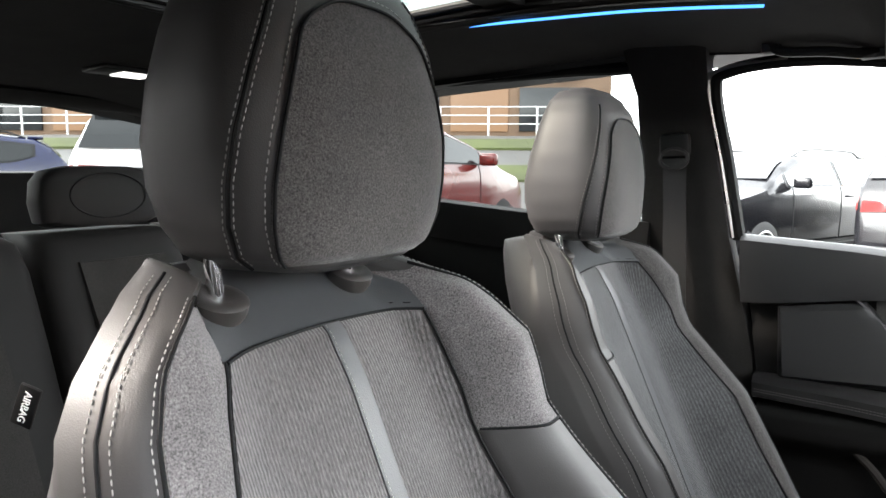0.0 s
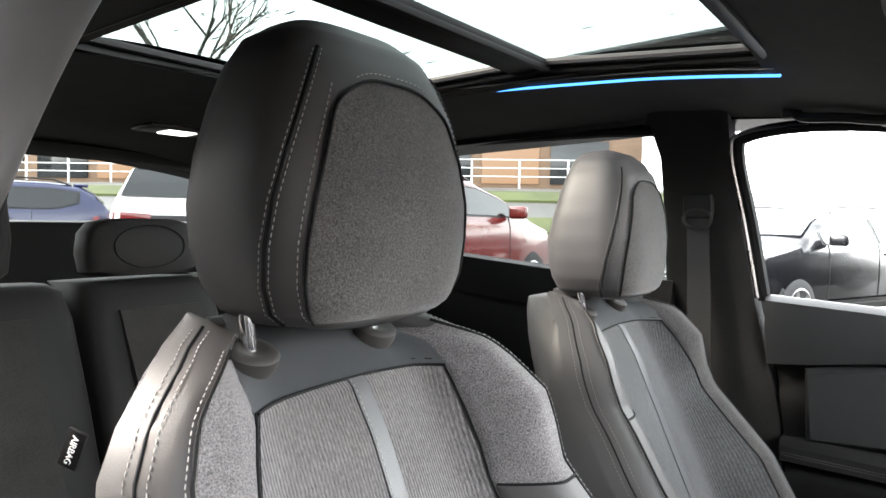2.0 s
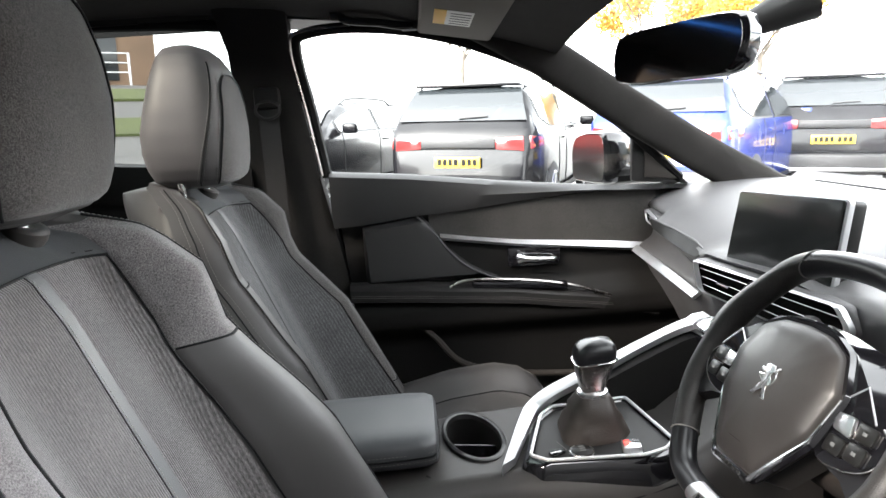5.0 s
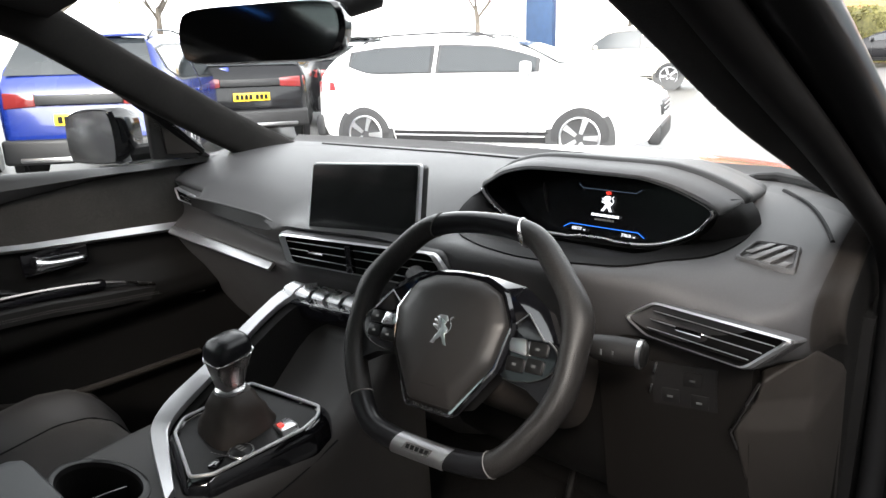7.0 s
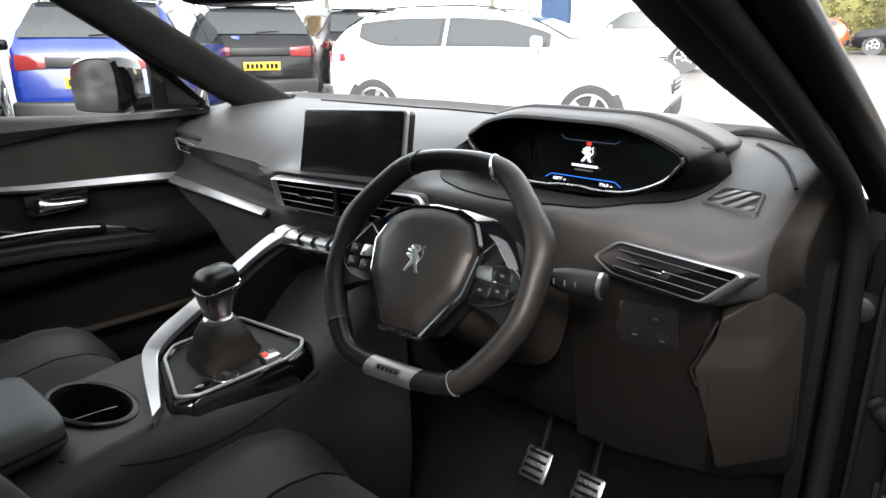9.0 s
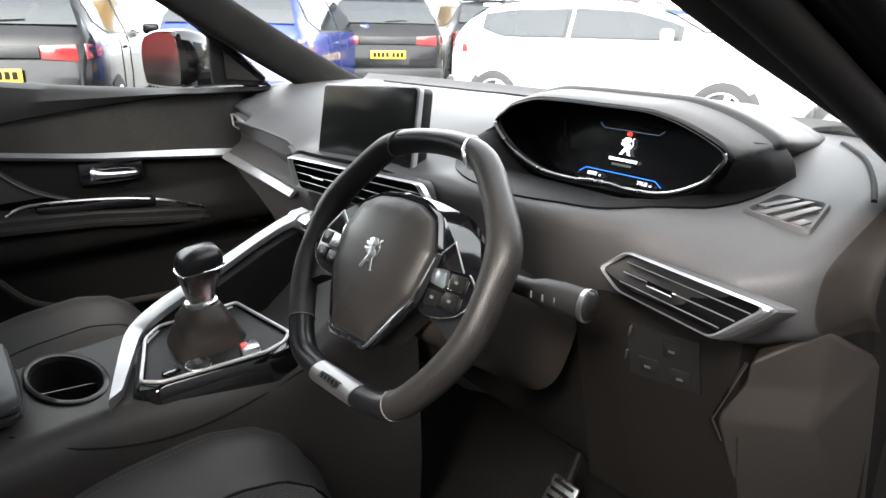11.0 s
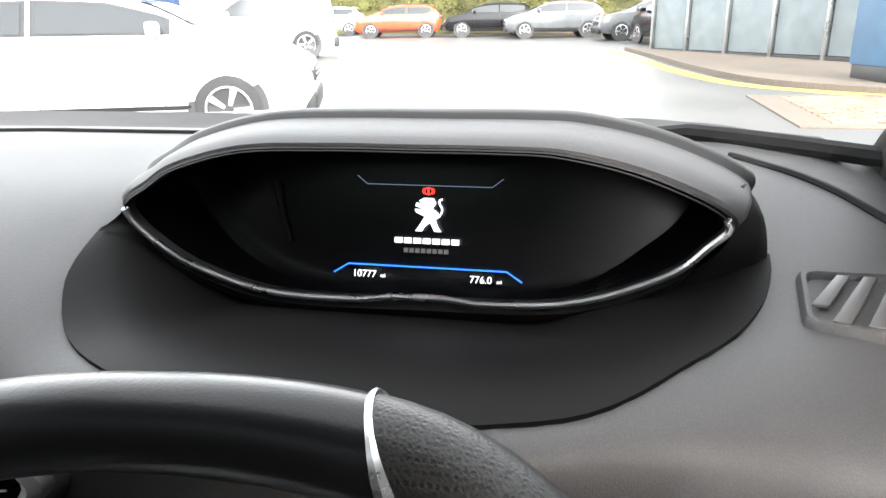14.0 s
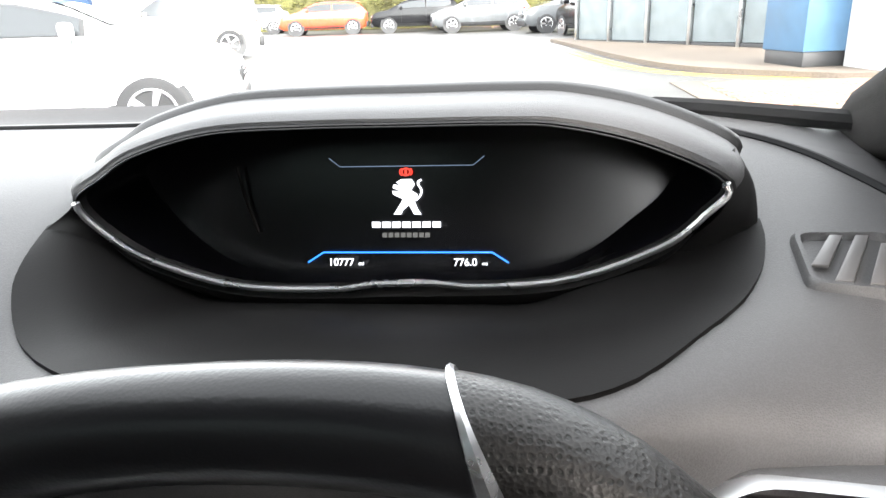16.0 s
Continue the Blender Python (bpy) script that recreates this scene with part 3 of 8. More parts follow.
sunroof = thing("panoramic_sunroof", (0, -0.5, 1.56), "panoramic glass sunroof with black frame and rain drops", "sunroof")
def roof_rect(x0, x1, y0, y1, z, r=0.03):
    out = []
    for cx, cy, a0 in ((x1 - r, y1 - r, 0), (x0 + r, y1 - r, 90), (x0 + r, y0 + r, 180), (x1 - r, y0 + r, 270)):
        out += [Vector((cx + r * math.cos(radians(a0 + k * 22.5)), cy + r * math.sin(radians(a0 + k * 22.5)), z)) for k in range(5)]
    return out
SPLIT = -0.48
gz = lambda y: 1.607 - 0.040 * max(0.0, (y + 0.48) / 0.40)
def roof_pane(y0, y1):
    return [Vector((p.x, p.y, gz(p.y))) for p in roof_rect(GX0 - 0.012, GX1 + 0.012, y0, y1, 0)]
front_pane = part("front_glass", slab(roof_pane(SPLIT + 0.01, GY1 + 0.02), (0, 0, 0.005)), ROOF_GLASS, sunroof, "tinted front roof glass")
rear_pane = part("rear_glass", slab(roof_pane(GY0 - 0.02, SPLIT - 0.01), (0, 0, 0.005)), ROOF_GLASS, sunroof, "tinted rear roof glass wet with rain")
for pn in (front_pane, rear_pane):
    pn.visible_shadow = False
part("cross_beam", box((0, SPLIT, 1.592), (0.64, 0.080, 0.020), 0.008), SOFT_BLACK, sunroof)
part("cross_rail", box((0, SPLIT + 0.036, 1.582), (0.63, 0.014, 0.012), 0.004), SOFT_BLACK, sunroof)
for sx in (-1, 1):
    for k, (dx, dz) in enumerate(((0.0, -0.010), (0.014, -0.022), (0.028, -0.034))):
        part("side_rail", tube([(sx * (0.305 + dx), y, gz(y) + dz) for y in span(GY0, GY1, 16)], 0.0075, 8), PLASTIC if k % 2 == 0 else SOFT_BLACK, sunroof)
for y, d in ((GY0, -1), (GY1, 1)):
    for k in range(2):
        part("end_rail", box((0, y + d * 0.014 * k, gz(y) - 0.012 - 0.012 * k), (0.63, 0.016, 0.012), 0.004), PLASTIC, sunroof)
drops = bmesh.new()
rng = random.Random(7)
for _ in range(420):
    x, y = rng.uniform(GX0, GX1), rng.uniform(GY0, SPLIT) if rng.random() < 0.85 else rng.uniform(SPLIT, GY1)
    r = rng.uniform(0.0006, 0.0028)
    lx = rng.choice((1, 1, 1, 2.5, 6))
    q = bmesh.ops.create_icosphere(drops, subdivisions=1, radius=r)
    bmesh.ops.transform(drops, matrix=Matrix.Translation((x, y, gz(y) + 0.0055)) @ Matrix.Diagonal((1, lx, 0.4, 1)), verts=q["verts"])
tagged(part("rain_drops", drops, surface("rain", (0.35, 0.36, 0.36), 0.1), sunroof), kind="stuff")

led = part("light_strip", tube(spline([(-0.352, -0.98, 1.572), (-0.350, -0.72, 1.575), (-0.350, -0.35, 1.552), (-0.350, -0.20, 1.538), (-0.350, -0.064, 1.520)], 6), 0.0024), LED_GLOW)
tagged(led, "thin blue light strip along the roof edge", "light strip")

for x, r in ((-0.337, 0.0022), (-0.322, 0.0018)):
    part("rail_lip", tube(spline([(x, -0.98, 1.577), (x, -0.72, 1.580), (x, -0.35, 1.558), (x, -0.20, 1.544), (x, -0.070, 1.526)], 6), r, 6), CONSOLE, sunroof, "thin grey lip of the roof rail")

def pillar(name, pts, half, depth, mat_, label):
    """A trim bar along points with a rounded oblong section."""
    fr = frames(pts)
    rings = []
    for i, (p, t, s, u) in enumerate(fr):
        h = half[i] if isinstance(half, (list, tuple)) else half
        fwd = (Vector((0, 1, 0)) - t * t.y).normalized()
        side = t.cross(fwd)
        rings.append([p + fwd * (h * math.copysign(abs(math.cos(a)) ** 0.6, math.cos(a))) + side * (depth * math.copysign(abs(math.sin(a)) ** 0.6, math.sin(a))) for a in span(0, 2 * math.pi, 21)[:-1]])
    ob = part(name, loft(rings), mat_)
    return tagged(ob, label, "pillar trim", kind="structure")


pillar("a_pillar_left", spline([(-0.685, 0.978, 1.014), (-0.668, 0.776, 1.128), (-0.650, 0.556, 1.268), (-0.630, 0.358, 1.400), (-0.60, 0.185, 1.495), (-0.58, 0.02, 1.545)]), 0.047, 0.030, PILLAR_CLOTH, "dark cloth windscreen pillar trim")
pillar("a_pillar_right", spline([(0.722, 0.93, 1.055), (0.714, 0.84, 1.100), (0.692, 0.68, 1.174), (0.674, 0.50, 1.254), (0.678, 0.28, 1.348), (0.668, 0.10, 1.428), (0.630, -0.05, 1.475), (0.61, -0.2, 1.52)]), [0.024] * 4 + [0.030] * 6 + [0.034] * 40, 0.028, PILLAR_CLOTH, "dark cloth windscreen pillar trim")
seal = part("door_seal", tube(spline([(0.765, 0.74, 0.36), (0.760, 0.83, 0.60), (0.752, 0.86, 0.90), (0.742, 0.82, 1.03), (0.725, 0.60, 1.165), (0.71, 0.36, 1.285), (0.695, 0.12, 1.400), (0.680, -0.03, 1.435), (0.672, -0.155, 1.420), (0.676, -0.235, 1.35), (0.690, -0.248, 1.25), (0.702, -0.245, 1.1), (0.717, -0.215, 0.9), (0.722, -0.18, 0.5)]), 0.016, 12), RUBBER)
arch = part("door_arch_cover", tube(spline([(0.686, 0.03, 1.440), (0.678, -0.06, 1.440), (0.672, -0.150, 1.418), (0.678, -0.232, 1.35), (0.706, -0.250, 1.25), (0.728, -0.248, 1.1), (0.744, -0.220, 0.9), (0.748, -0.186, 0.5)]), 0.0225, 16), SEAL_GREY)
tagged(arch, "soft grey cover along the rear edge of the doorway", "door seal", kind="structure")
tagged(seal, "black rubber seal round the open doorway", "door seal", kind="structure")
BODY_BLACK = surface("black_body_paint", (0.003, 0.003, 0.0032), 0.30, spec=0.12, coat=0.05)
band_o = part("pillar_outer", tube(spline([(0.805, 0.97, 0.34), (0.805, 0.97, 0.70), (0.792, 0.95, 0.93), (0.760, 0.87, 1.060), (0.735, 0.50, 1.258), (0.724, 0.30, 1.350), (0.710, 0.05, 1.455), (0.69, -0.2, 1.54)]), 0.025, 14), BODY_BLACK)
tagged(band_o, "black painted outer windscreen pillar and door frame", "car body", kind="structure")
sill_post = part("door_post", loft([[Vector((x, y, z)) for x, y in ((0.765, 0.885 + dy), (0.80, 0.880 + dy), (0.86, 0.905 + dy), (0.88, 1.10 + dy), (0.72, 1.12 + dy))] for z, dy in ((0.30, -0.05), (0.6, 0.0), (0.9, 0.02), (0.985, 0.05))]), BODY_BLACK)
for x, y0, r in ((0.790, 0.872, 0.006), (0.835, 0.884, 0.005)):
    part("post_rib", tube([(x, y0 - 0.045, 0.34), (x, y0, 0.60), (x, y0 + 0.018, 0.88), (x, y0 + 0.04, 0.97)], r, 6), RUBBER, sill_post)
part("grommet", tube([(0.763, 0.905, 0.862), (0.763, 0.878, 0.862), (0.763, 0.874, 0.862)], [0.020, 0.020, 0.014], 20), PLASTIC, sill_post, "round black rubber grommet")
part("cable_boot", tube(spline([(0.80, 0.895, 0.72), (0.835, 0.872, 0.70), (0.875, 0.885, 0.66), (0.90, 0.94, 0.65)]), [0.014, 0.018, 0.014, 0.018, 0.014, 0.018, 0.014, 0.018, 0.014, 0.018, 0.014, 0.018, 0.014, 0.018, 0.014, 0.018, 0.014, 0.018, 0.014], 10), RUBBER, sill_post, "ribbed cable boot")
for z in (0.56, 0.86):
    part("hinge_leaf", box((0.842, 0.888 + 0.05 * (z - 0.56), z), (0.04, 0.014, 0.075), 0.004), PLASTIC, sill_post)
    part("hinge_bolt", tube([(0.842, 0.884 + 0.05 * (z - 0.56), z + 0.018), (0.842, 0.876 + 0.05 * (z - 0.56), z + 0.018)], 0.008, 6), DARK_CHROME, sill_post)
tagged(sill_post, "black painted front door post with hinges", "door post", kind="structure")

# ---- dashboard ----
dash = thing("dashboard", (0, 0.9, 0.6), "dark grey soft-touch dashboard with satin chrome trims", "dashboard")
# profiles (y, z), from the windscreen over the top and down to the footwell
PROF = {
    -0.55: [(1.09, 1.03), (1.06, 1.052), (0.99, 1.062), (0.87, 1.067), (0.75, 1.060), (0.675, 1.041), (0.632, 1.021), (0.632, 1.003), (0.632, 0.982), (0.640, 0.957), (0.636, 0.935), (0.612, 0.920), (0.600, 0.905), (0.627, 0.85), (0.687, 0.74), (0.787, 0.58), (0.95, 0.50), (1.09, 0.60)],
    -0.525: [(1.09, 1.03), (1.06, 1.052), (0.99, 1.062), (0.87, 1.067), (0.75, 1.060), (0.675, 1.041), (0.626, 1.019), (0.601, 1.003), (0.604, 0.982), (0.636, 0.957), (0.634, 0.935), (0.610, 0.920), (0.599, 0.905), (0.625, 0.85), (0.685, 0.74), (0.785, 0.58), (0.95, 0.50), (1.09, 0.60)],
    0.53: [(1.11, 1.03), (1.08, 1.055), (0.99, 1.072), (0.88, 1.064), (0.79, 1.040), (0.71, 1.028), (0.645, 1.034), (0.603, 1.027), (0.587, 1.006), (0.592, 0.962), (0.612, 0.93), (0.64, 0.91), (0.665, 0.88), (0.67, 0.82), (0.69, 0.74), (0.73, 0.62), (0.95, 0.52), (1.11, 0.60)],
    0.45: [(1.11, 1.03), (1.08, 1.055), (0.99, 1.070), (0.88, 1.03), (0.78, 0.992), (0.70, 1.010), (0.63, 1.030), (0.575, 1.031), (0.562, 1.012), (0.576, 0.972), (0.592, 0.935), (0.610, 0.90), (0.625, 0.87), (0.630, 0.82), (0.645, 0.74), (0.70, 0.62), (0.95, 0.52), (1.11, 0.60)],
    -0.74: [(1.06, 1.03), (1.03, 1.052), (0.97, 1.062), (0.86, 1.066), (0.76, 1.058), (0.69, 1.04), (0.645, 1.02), (0.65, 1.006), (0.65, 0.985), (0.655, 0.96), (0.65, 0.935), (0.625, 0.918), (0.612, 0.905), (0.64, 0.86), (0.7, 0.75), (0.8, 0.6), (0.95, 0.5), (1.08, 0.6)],
    -0.45: [(1.10, 1.03), (1.07, 1.052), (1.00, 1.062), (0.87, 1.068), (0.75, 1.060), (0.67, 1.042), (0.620, 1.018), (0.590, 1.000), (0.594, 0.978), (0.630, 0.955), (0.628, 0.935), (0.605, 0.920), (0.594, 0.905), (0.620, 0.85), (0.68, 0.74), (0.78, 0.58), (0.95, 0.50), (1.10, 0.60)],
    -0.21: [(1.12, 1.03), (1.09, 1.052), (1.01, 1.064), (0.88, 1.07), (0.75, 1.062), (0.65, 1.04), (0.59, 1.012), (0.56, 0.992), (0.56, 0.968), (0.6, 0.948), (0.6, 0.932), (0.582, 0.92), (0.576, 0.905), (0.59, 0.85), (0.64, 0.74), (0.74, 0.58), (0.95, 0.5), (1.12, 0.6)],
    -0.10: [(1.12, 1.03), (1.09, 1.052), (1.01, 1.066), (0.88, 1.072), (0.76, 1.064), (0.66, 1.04), (0.58, 1.02), (0.535, 1.014), (0.56, 0.99), (0.56, 0.96), (0.54, 0.944), (0.545, 0.925), (0.55, 0.905), (0.57, 0.85), (0.62, 0.74), (0.72, 0.58), (0.95, 0.5), (1.12, 0.6)],
    0.10: [(1.12, 1.03), (1.09, 1.052), (1.01, 1.066), (0.88, 1.072), (0.76, 1.066), (0.67, 1.045), (0.6, 1.024), (0.556, 1.018), (0.585, 0.99), (0.585, 0.96), (0.555, 0.944), (0.56, 0.925), (0.565, 0.905), (0.58, 0.85), (0.62, 0.74), (0.72, 0.58), (0.95, 0.5), (1.12, 0.6)],
    0.165: [(1.12, 1.03), (1.09, 1.052), (1.0, 1.07), (0.88, 1.076), (0.78, 1.068), (0.69, 1.048), (0.62, 1.026), (0.572, 1.008), (0.59, 0.985), (0.59, 0.955), (0.57, 0.93), (0.575, 0.9), (0.58, 0.87), (0.585, 0.82), (0.62, 0.74), (0.7, 0.62), (0.95, 0.52), (1.12, 0.6)],
    0.25: [(1.11, 1.03), (1.08, 1.055), (0.99, 1.070), (0.88, 1.03), (0.78, 0.992), (0.70, 1.010), (0.63, 1.026), (0.580, 1.024), (0.566, 1.006), (0.572, 0.970), (0.580, 0.935), (0.585, 0.90), (0.590, 0.87), (0.595, 0.82), (0.645, 0.74), (0.70, 0.62), (0.95, 0.52), (1.11, 0.60)],
    0.600: [(1.08, 1.03), (1.05, 1.058), (0.97, 1.078), (0.88, 1.072), (0.79, 1.052), (0.71, 1.037), (0.65, 1.028), (0.614, 1.012), (0.600, 0.992), (0.600, 0.958), (0.612, 0.932), (0.64, 0.915), (0.665, 0.88), (0.67, 0.82), (0.69, 0.72), (0.73, 0.60), (0.95, 0.52), (1.08, 0.60)],
    0.65: [(1.04, 1.03), (1.01, 1.058), (0.94, 1.077), (0.86, 1.070), (0.78, 1.053), (0.71, 1.034), (0.65, 1.016), (0.615, 1.002), (0.603, 0.988), (0.600, 0.958), (0.612, 0.932), (0.65, 0.915), (0.68, 0.88), (0.685, 0.82), (0.70, 0.72), (0.74, 0.60), (0.95, 0.52), (1.04, 0.60)],
    0.69: [(1.02, 1.03), (1.0, 1.056), (0.93, 1.074), (0.86, 1.067), (0.78, 1.053), (0.725, 1.036), (0.675, 1.020), (0.645, 1.006), (0.635, 0.988), (0.635, 0.962), (0.65, 0.940), (0.69, 0.92), (0.72, 0.88), (0.73, 0.82), (0.75, 0.72), (0.79, 0.60), (0.95, 0.52), (1.02, 0.60)],
    0.712: [(1.0, 1.02), (0.98, 1.045), (0.93, 1.062), (0.87, 1.058), (0.81, 1.044), (0.77, 1.026), (0.74, 1.010), (0.725, 0.998), (0.72, 0.982), (0.72, 0.965), (0.73, 0.945), (0.75, 0.925), (0.77, 0.88), (0.78, 0.82), (0.79, 0.72), (0.82, 0.60), (0.95, 0.52), (1.0, 0.60)],
}
KX = sorted(PROF)


def dash_ring(x):
    for a, b in zip(KX, KX[1:]):
        if x <= b + 1e-9:
            t = sm((x - a) / (b - a)) * 0.6 + 0.4 * (x - a) / (b - a)
            ctrl = [Vector((x, p[0] + (q[0] - p[0]) * t, p[1] + (q[1] - p[1]) * t)) for p, q in zip(PROF[a], PROF[b])]
            return spline(ctrl, 3, loop=True)


def dash_top(x, y):
    """Height of the dashboard's upper side."""
    r = dash_ring(x)[: 8 * 3]
    best = None
    for p, q in zip(r, r[1:]):
        lo, hi = min(p.y, q.y), max(p.y, q.y)
        if lo <= y <= hi and hi > lo:
            z = p.z + (q.z - p.z) * (y - p.y) / (q.y - p.y)
            best = z if best is None else max(best, z)
    return best if best is not None else 1.0


dx = []
for a, b in zip(KX, KX[1:]):
    dx += span(a, b, max(4, int((b - a) / 0.014)))[:-1]
dx.append(KX[-1])
def end_ring(x, k):
    r = dash_ring(KX[-1])
    c = sum(r, Vector()) / len(r)
    return [Vector((x, c.y + (p.y - c.y) * k, c.z + (p.z - c.z) * k)) for p in r]
body = part("dash_body", loft([dash_ring(x) for x in dx] + [end_ring(0.716, 0.985), end_ring(0.719, 0.955), end_ring(0.721, 0.90)]), DASH, dash, "soft grained dashboard skin", angle=60)
body.data.materials.append(BROWNISH)
body.data.materials.append(SOFT_BLACK)
x_end = max(v.co.x for v in body.data.vertices)
# driver's side low down is coloured black in place of footwell shade
for f in body.data.polygons:
    f.material_index = 2 if f.center.x > 0.16 and f.center.z < 0.925 else 1 if f.center.x > x_end - 0.026 else 0

# instrument binnacle
LENS = [(0.186, 1.076), (0.208, 1.092), (0.232, 1.105), (0.278, 1.117), (0.333, 1.1195), (0.386, 1.1195), (0.436, 1.1195), (0.470, 1.1175), (0.515, 1.106), (0.558, 1.084), (0.550, 1.066), (0.527, 1.044), (0.469, 1.021), (0.379, 1.0165), (0.283, 1.0155), (0.228, 1.032), (0.200, 1.052)]
LCX, LCZ = 0.372, 1.067
lens_pts = spline([(x, 0, z) for x, z in LENS], 5, loop=True)
def lens_ring(k, y_top, y_bot, lift=0.0, widen=0.0):
    """The lens outline, scaled by k, its upper side raised by lift, leaning from y_bot to y_top."""
    out = []
    for p in lens_pts:
        t = (p.z - 1.0155) / 0.104
        dx = (p.x - LCX) / 0.186
        out.append(Vector((LCX + (p.x - LCX) * k + widen * dx, y_bot + (y_top - y_bot) * t, LCZ + (p.z - LCZ) * k + lift * sm(t * 1.6))))
    return out
low_ring = lambda ring: [p - Vector((0, 0, 0.012 * sm((1.05 - p.z) / 0.03))) for p in ring]
def hood_rings(*rows):
    return [low_ring(lens_ring(*r)) if r[1] > 0.72 else lens_ring(*r) for r in rows]
hood = part("binnacle_hood", loft(hood_rings((1.0, 0.716, 0.735), (1.014, 0.711, 0.733, 0.0005), (1.030, 0.7115, 0.735, 0.0015, 0.001), (1.042, 0.718, 0.740, 0.0035, 0.003), (1.050, 0.735, 0.752, 0.0045, 0.006), (1.055, 0.766, 0.778, 0.0050, 0.010)), caps=False), DASH, dash, "hooded instrument binnacle")
part("hood_rear", loft(hood_rings((1.055, 0.7655, 0.7775, 0.0046, 0.010), (1.062, 0.770, 0.782, 0.0078, 0.012), (1.064, 0.778, 0.790, 0.0088, 0.013), (1.060, 0.790, 0.800, 0.0075, 0.013), (1.045, 0.830, 0.835, 0.000, 0.008), (1.03, 0.93, 0.93, -0.014, 0.0), (1.0, 1.02, 1.02, -0.045, 0.0)), caps=False), PLASTIC, hood, "black rear edge of the hood")
part("lens_tunnel", loft([low_ring(lens_ring(0.985, 0.809, 0.7745)), low_ring(lens_ring(0.993, 0.770, 0.755)), lens_ring(0.998, 0.7165, 0.7355)], caps=False), DISPLAY, hood, "dark inner wall of the binnacle")
part("lens_bezel", loft([lens_ring(0.995, 0.7155, 0.7345), lens_ring(1.012, 0.7075, 0.7305), lens_ring(1.026, 0.7085, 0.7325)], caps=False), PLASTIC, hood, "black bezel")
NL = len(lens_pts)
ringc = lens_ring(0.998, 0.7045, 0.7262)
low = [ringc[k % NL] for k in range(9 * 5, NL + 1)]
low = [p + Vector((0, 0, 0.0025 if abs(p.x - 0.372) < 0.030 else 0.0)) for p in low]
band_i = [k % NL for k in range(9 * 5, NL + 1)]
base_ring = lens_ring(1.006, 0.7075, 0.7290)
under_rings = [[p + Vector((0, dy, -dz * sm((1.080 - p.z) / 0.045))) for p in base_ring] for dz, dy in ((0.0, 0.0), (0.006, -0.003), (0.014, 0.002), (0.021, 0.016))]
part("lower_surround", loft([[r[i] for i in band_i] for r in under_rings], closed=False, caps=False), SOFT_BLACK, hood, "black band under the lens")
part("chrome_edge", tube(low, 0.0024, 8), CHROME, hood, "chrome edge under the lens")
up = [ringc[k % NL] for k in range(0, 9 * 5 + 1)]
part("thin_edge", tube(up, 0.0006, 5), PLASTIC, hood)
disp = part("display_panel", slab(low_ring(lens_ring(0.99, 0.807, 0.7725)), (0, 0.004, 0)), DISPLAY, dash, "black digital instrument display")
DM = pose(0.3735, 0.783, 1.056, 72, 0, 0) @ Matrix.Diagonal((0.99, 0.98, 1, 1))
def on_display(name, pts, material, depth=0.0006):
    return part(name, slab([DM @ Vector((x, y, 0.0)) for x, y in pts], DM.to_3x3() @ Vector((0, 0, depth))), material, disp)
def bar(x0, y0, x1, y1):
    return [(x0, y0), (x1, y0), (x1, y1), (x0, y1)]
emblem = [(-0.003, 0.0125), (0.004, 0.0125), (0.006, 0.009), (0.0035, 0.005), (0.008, 0.002), (0.006, -0.003), (0.008, -0.008), (0.0105, -0.0115), (0.0055, -0.0115), (0.002, -0.005), (-0.002, -0.0085), (-0.0035, -0.0115), (-0.0085, -0.0115), (-0.005, -0.006), (-0.002, -0.001), (-0.0085, 0.002), (-0.0095, 0.0045), (-0.003, 0.0045), (-0.009, 0.0065), (-0.0085, 0.009), (-0.004, 0.0085), (-0.0065, 0.0105)]
on_display("emblem", emblem, WHITE_GLOW)
tailpts = [DM @ Vector((x, y, 0.0004)) for x, y in ((0.0065, -0.002), (0.0095, 0.001), (0.0105, 0.005), (0.0085, 0.0085), (0.0085, 0.011), (0.0105, 0.012))]
part("emblem", tube(spline(tailpts, 3), 0.0007, 5), WHITE_GLOW, disp)
for k in range(7):
    on_display("brand_bar", bar(-0.0235 + k * 0.0069, -0.0205, -0.0235 + k * 0.0069 + 0.0056, -0.0165), WHITE_GLOW)
for k in range(8):
    on_display("brand_bar", bar(-0.0165 + k * 0.0042, -0.0272, -0.0165 + k * 0.0042 + 0.0032, -0.0240), DIM_GLOW)
part("blue_line", tube([DM @ Vector((x, y, 0)) for x, y in ((-0.069, -0.0445), (-0.058, -0.0375), (0.058, -0.0375), (0.069, -0.0445))], 0.0006, 5), BLUE_GLOW, disp)
part("upper_line", tube([DM @ Vector((x, y, 0)) for x, y in ((-0.053, 0.0275), (-0.0455, 0.0215), (0.0455, 0.0215), (0.053, 0.0275))], 0.0003, 5), LINE_GLOW, disp)
part("brake_symbol", tube([DM @ Vector((0.0028 * math.cos(a), 0.0175 + 0.0025 * math.sin(a), 0)) for a in span(0, 2 * math.pi, 17)[:-1]], 0.0005, 5, loop=True), RED_GLOW, disp)
on_display("brake_symbol", bar(-0.0008, 0.0160, 0.0008, 0.0190), RED_GLOW)
for sx in (-1, 1):
    part("brake_symbol", tube([DM @ Vector((sx * 0.0042 * math.cos(a), 0.0175 + 0.0032 * math.sin(a), 0)) for a in span(-0.8, 0.8, 7)], 0.0004, 5), RED_GLOW, disp)
lettering("odometer", "10777", 0.0072, DM @ pose(-0.0455, -0.0445, 0.0004), WHITE_GLOW, disp)
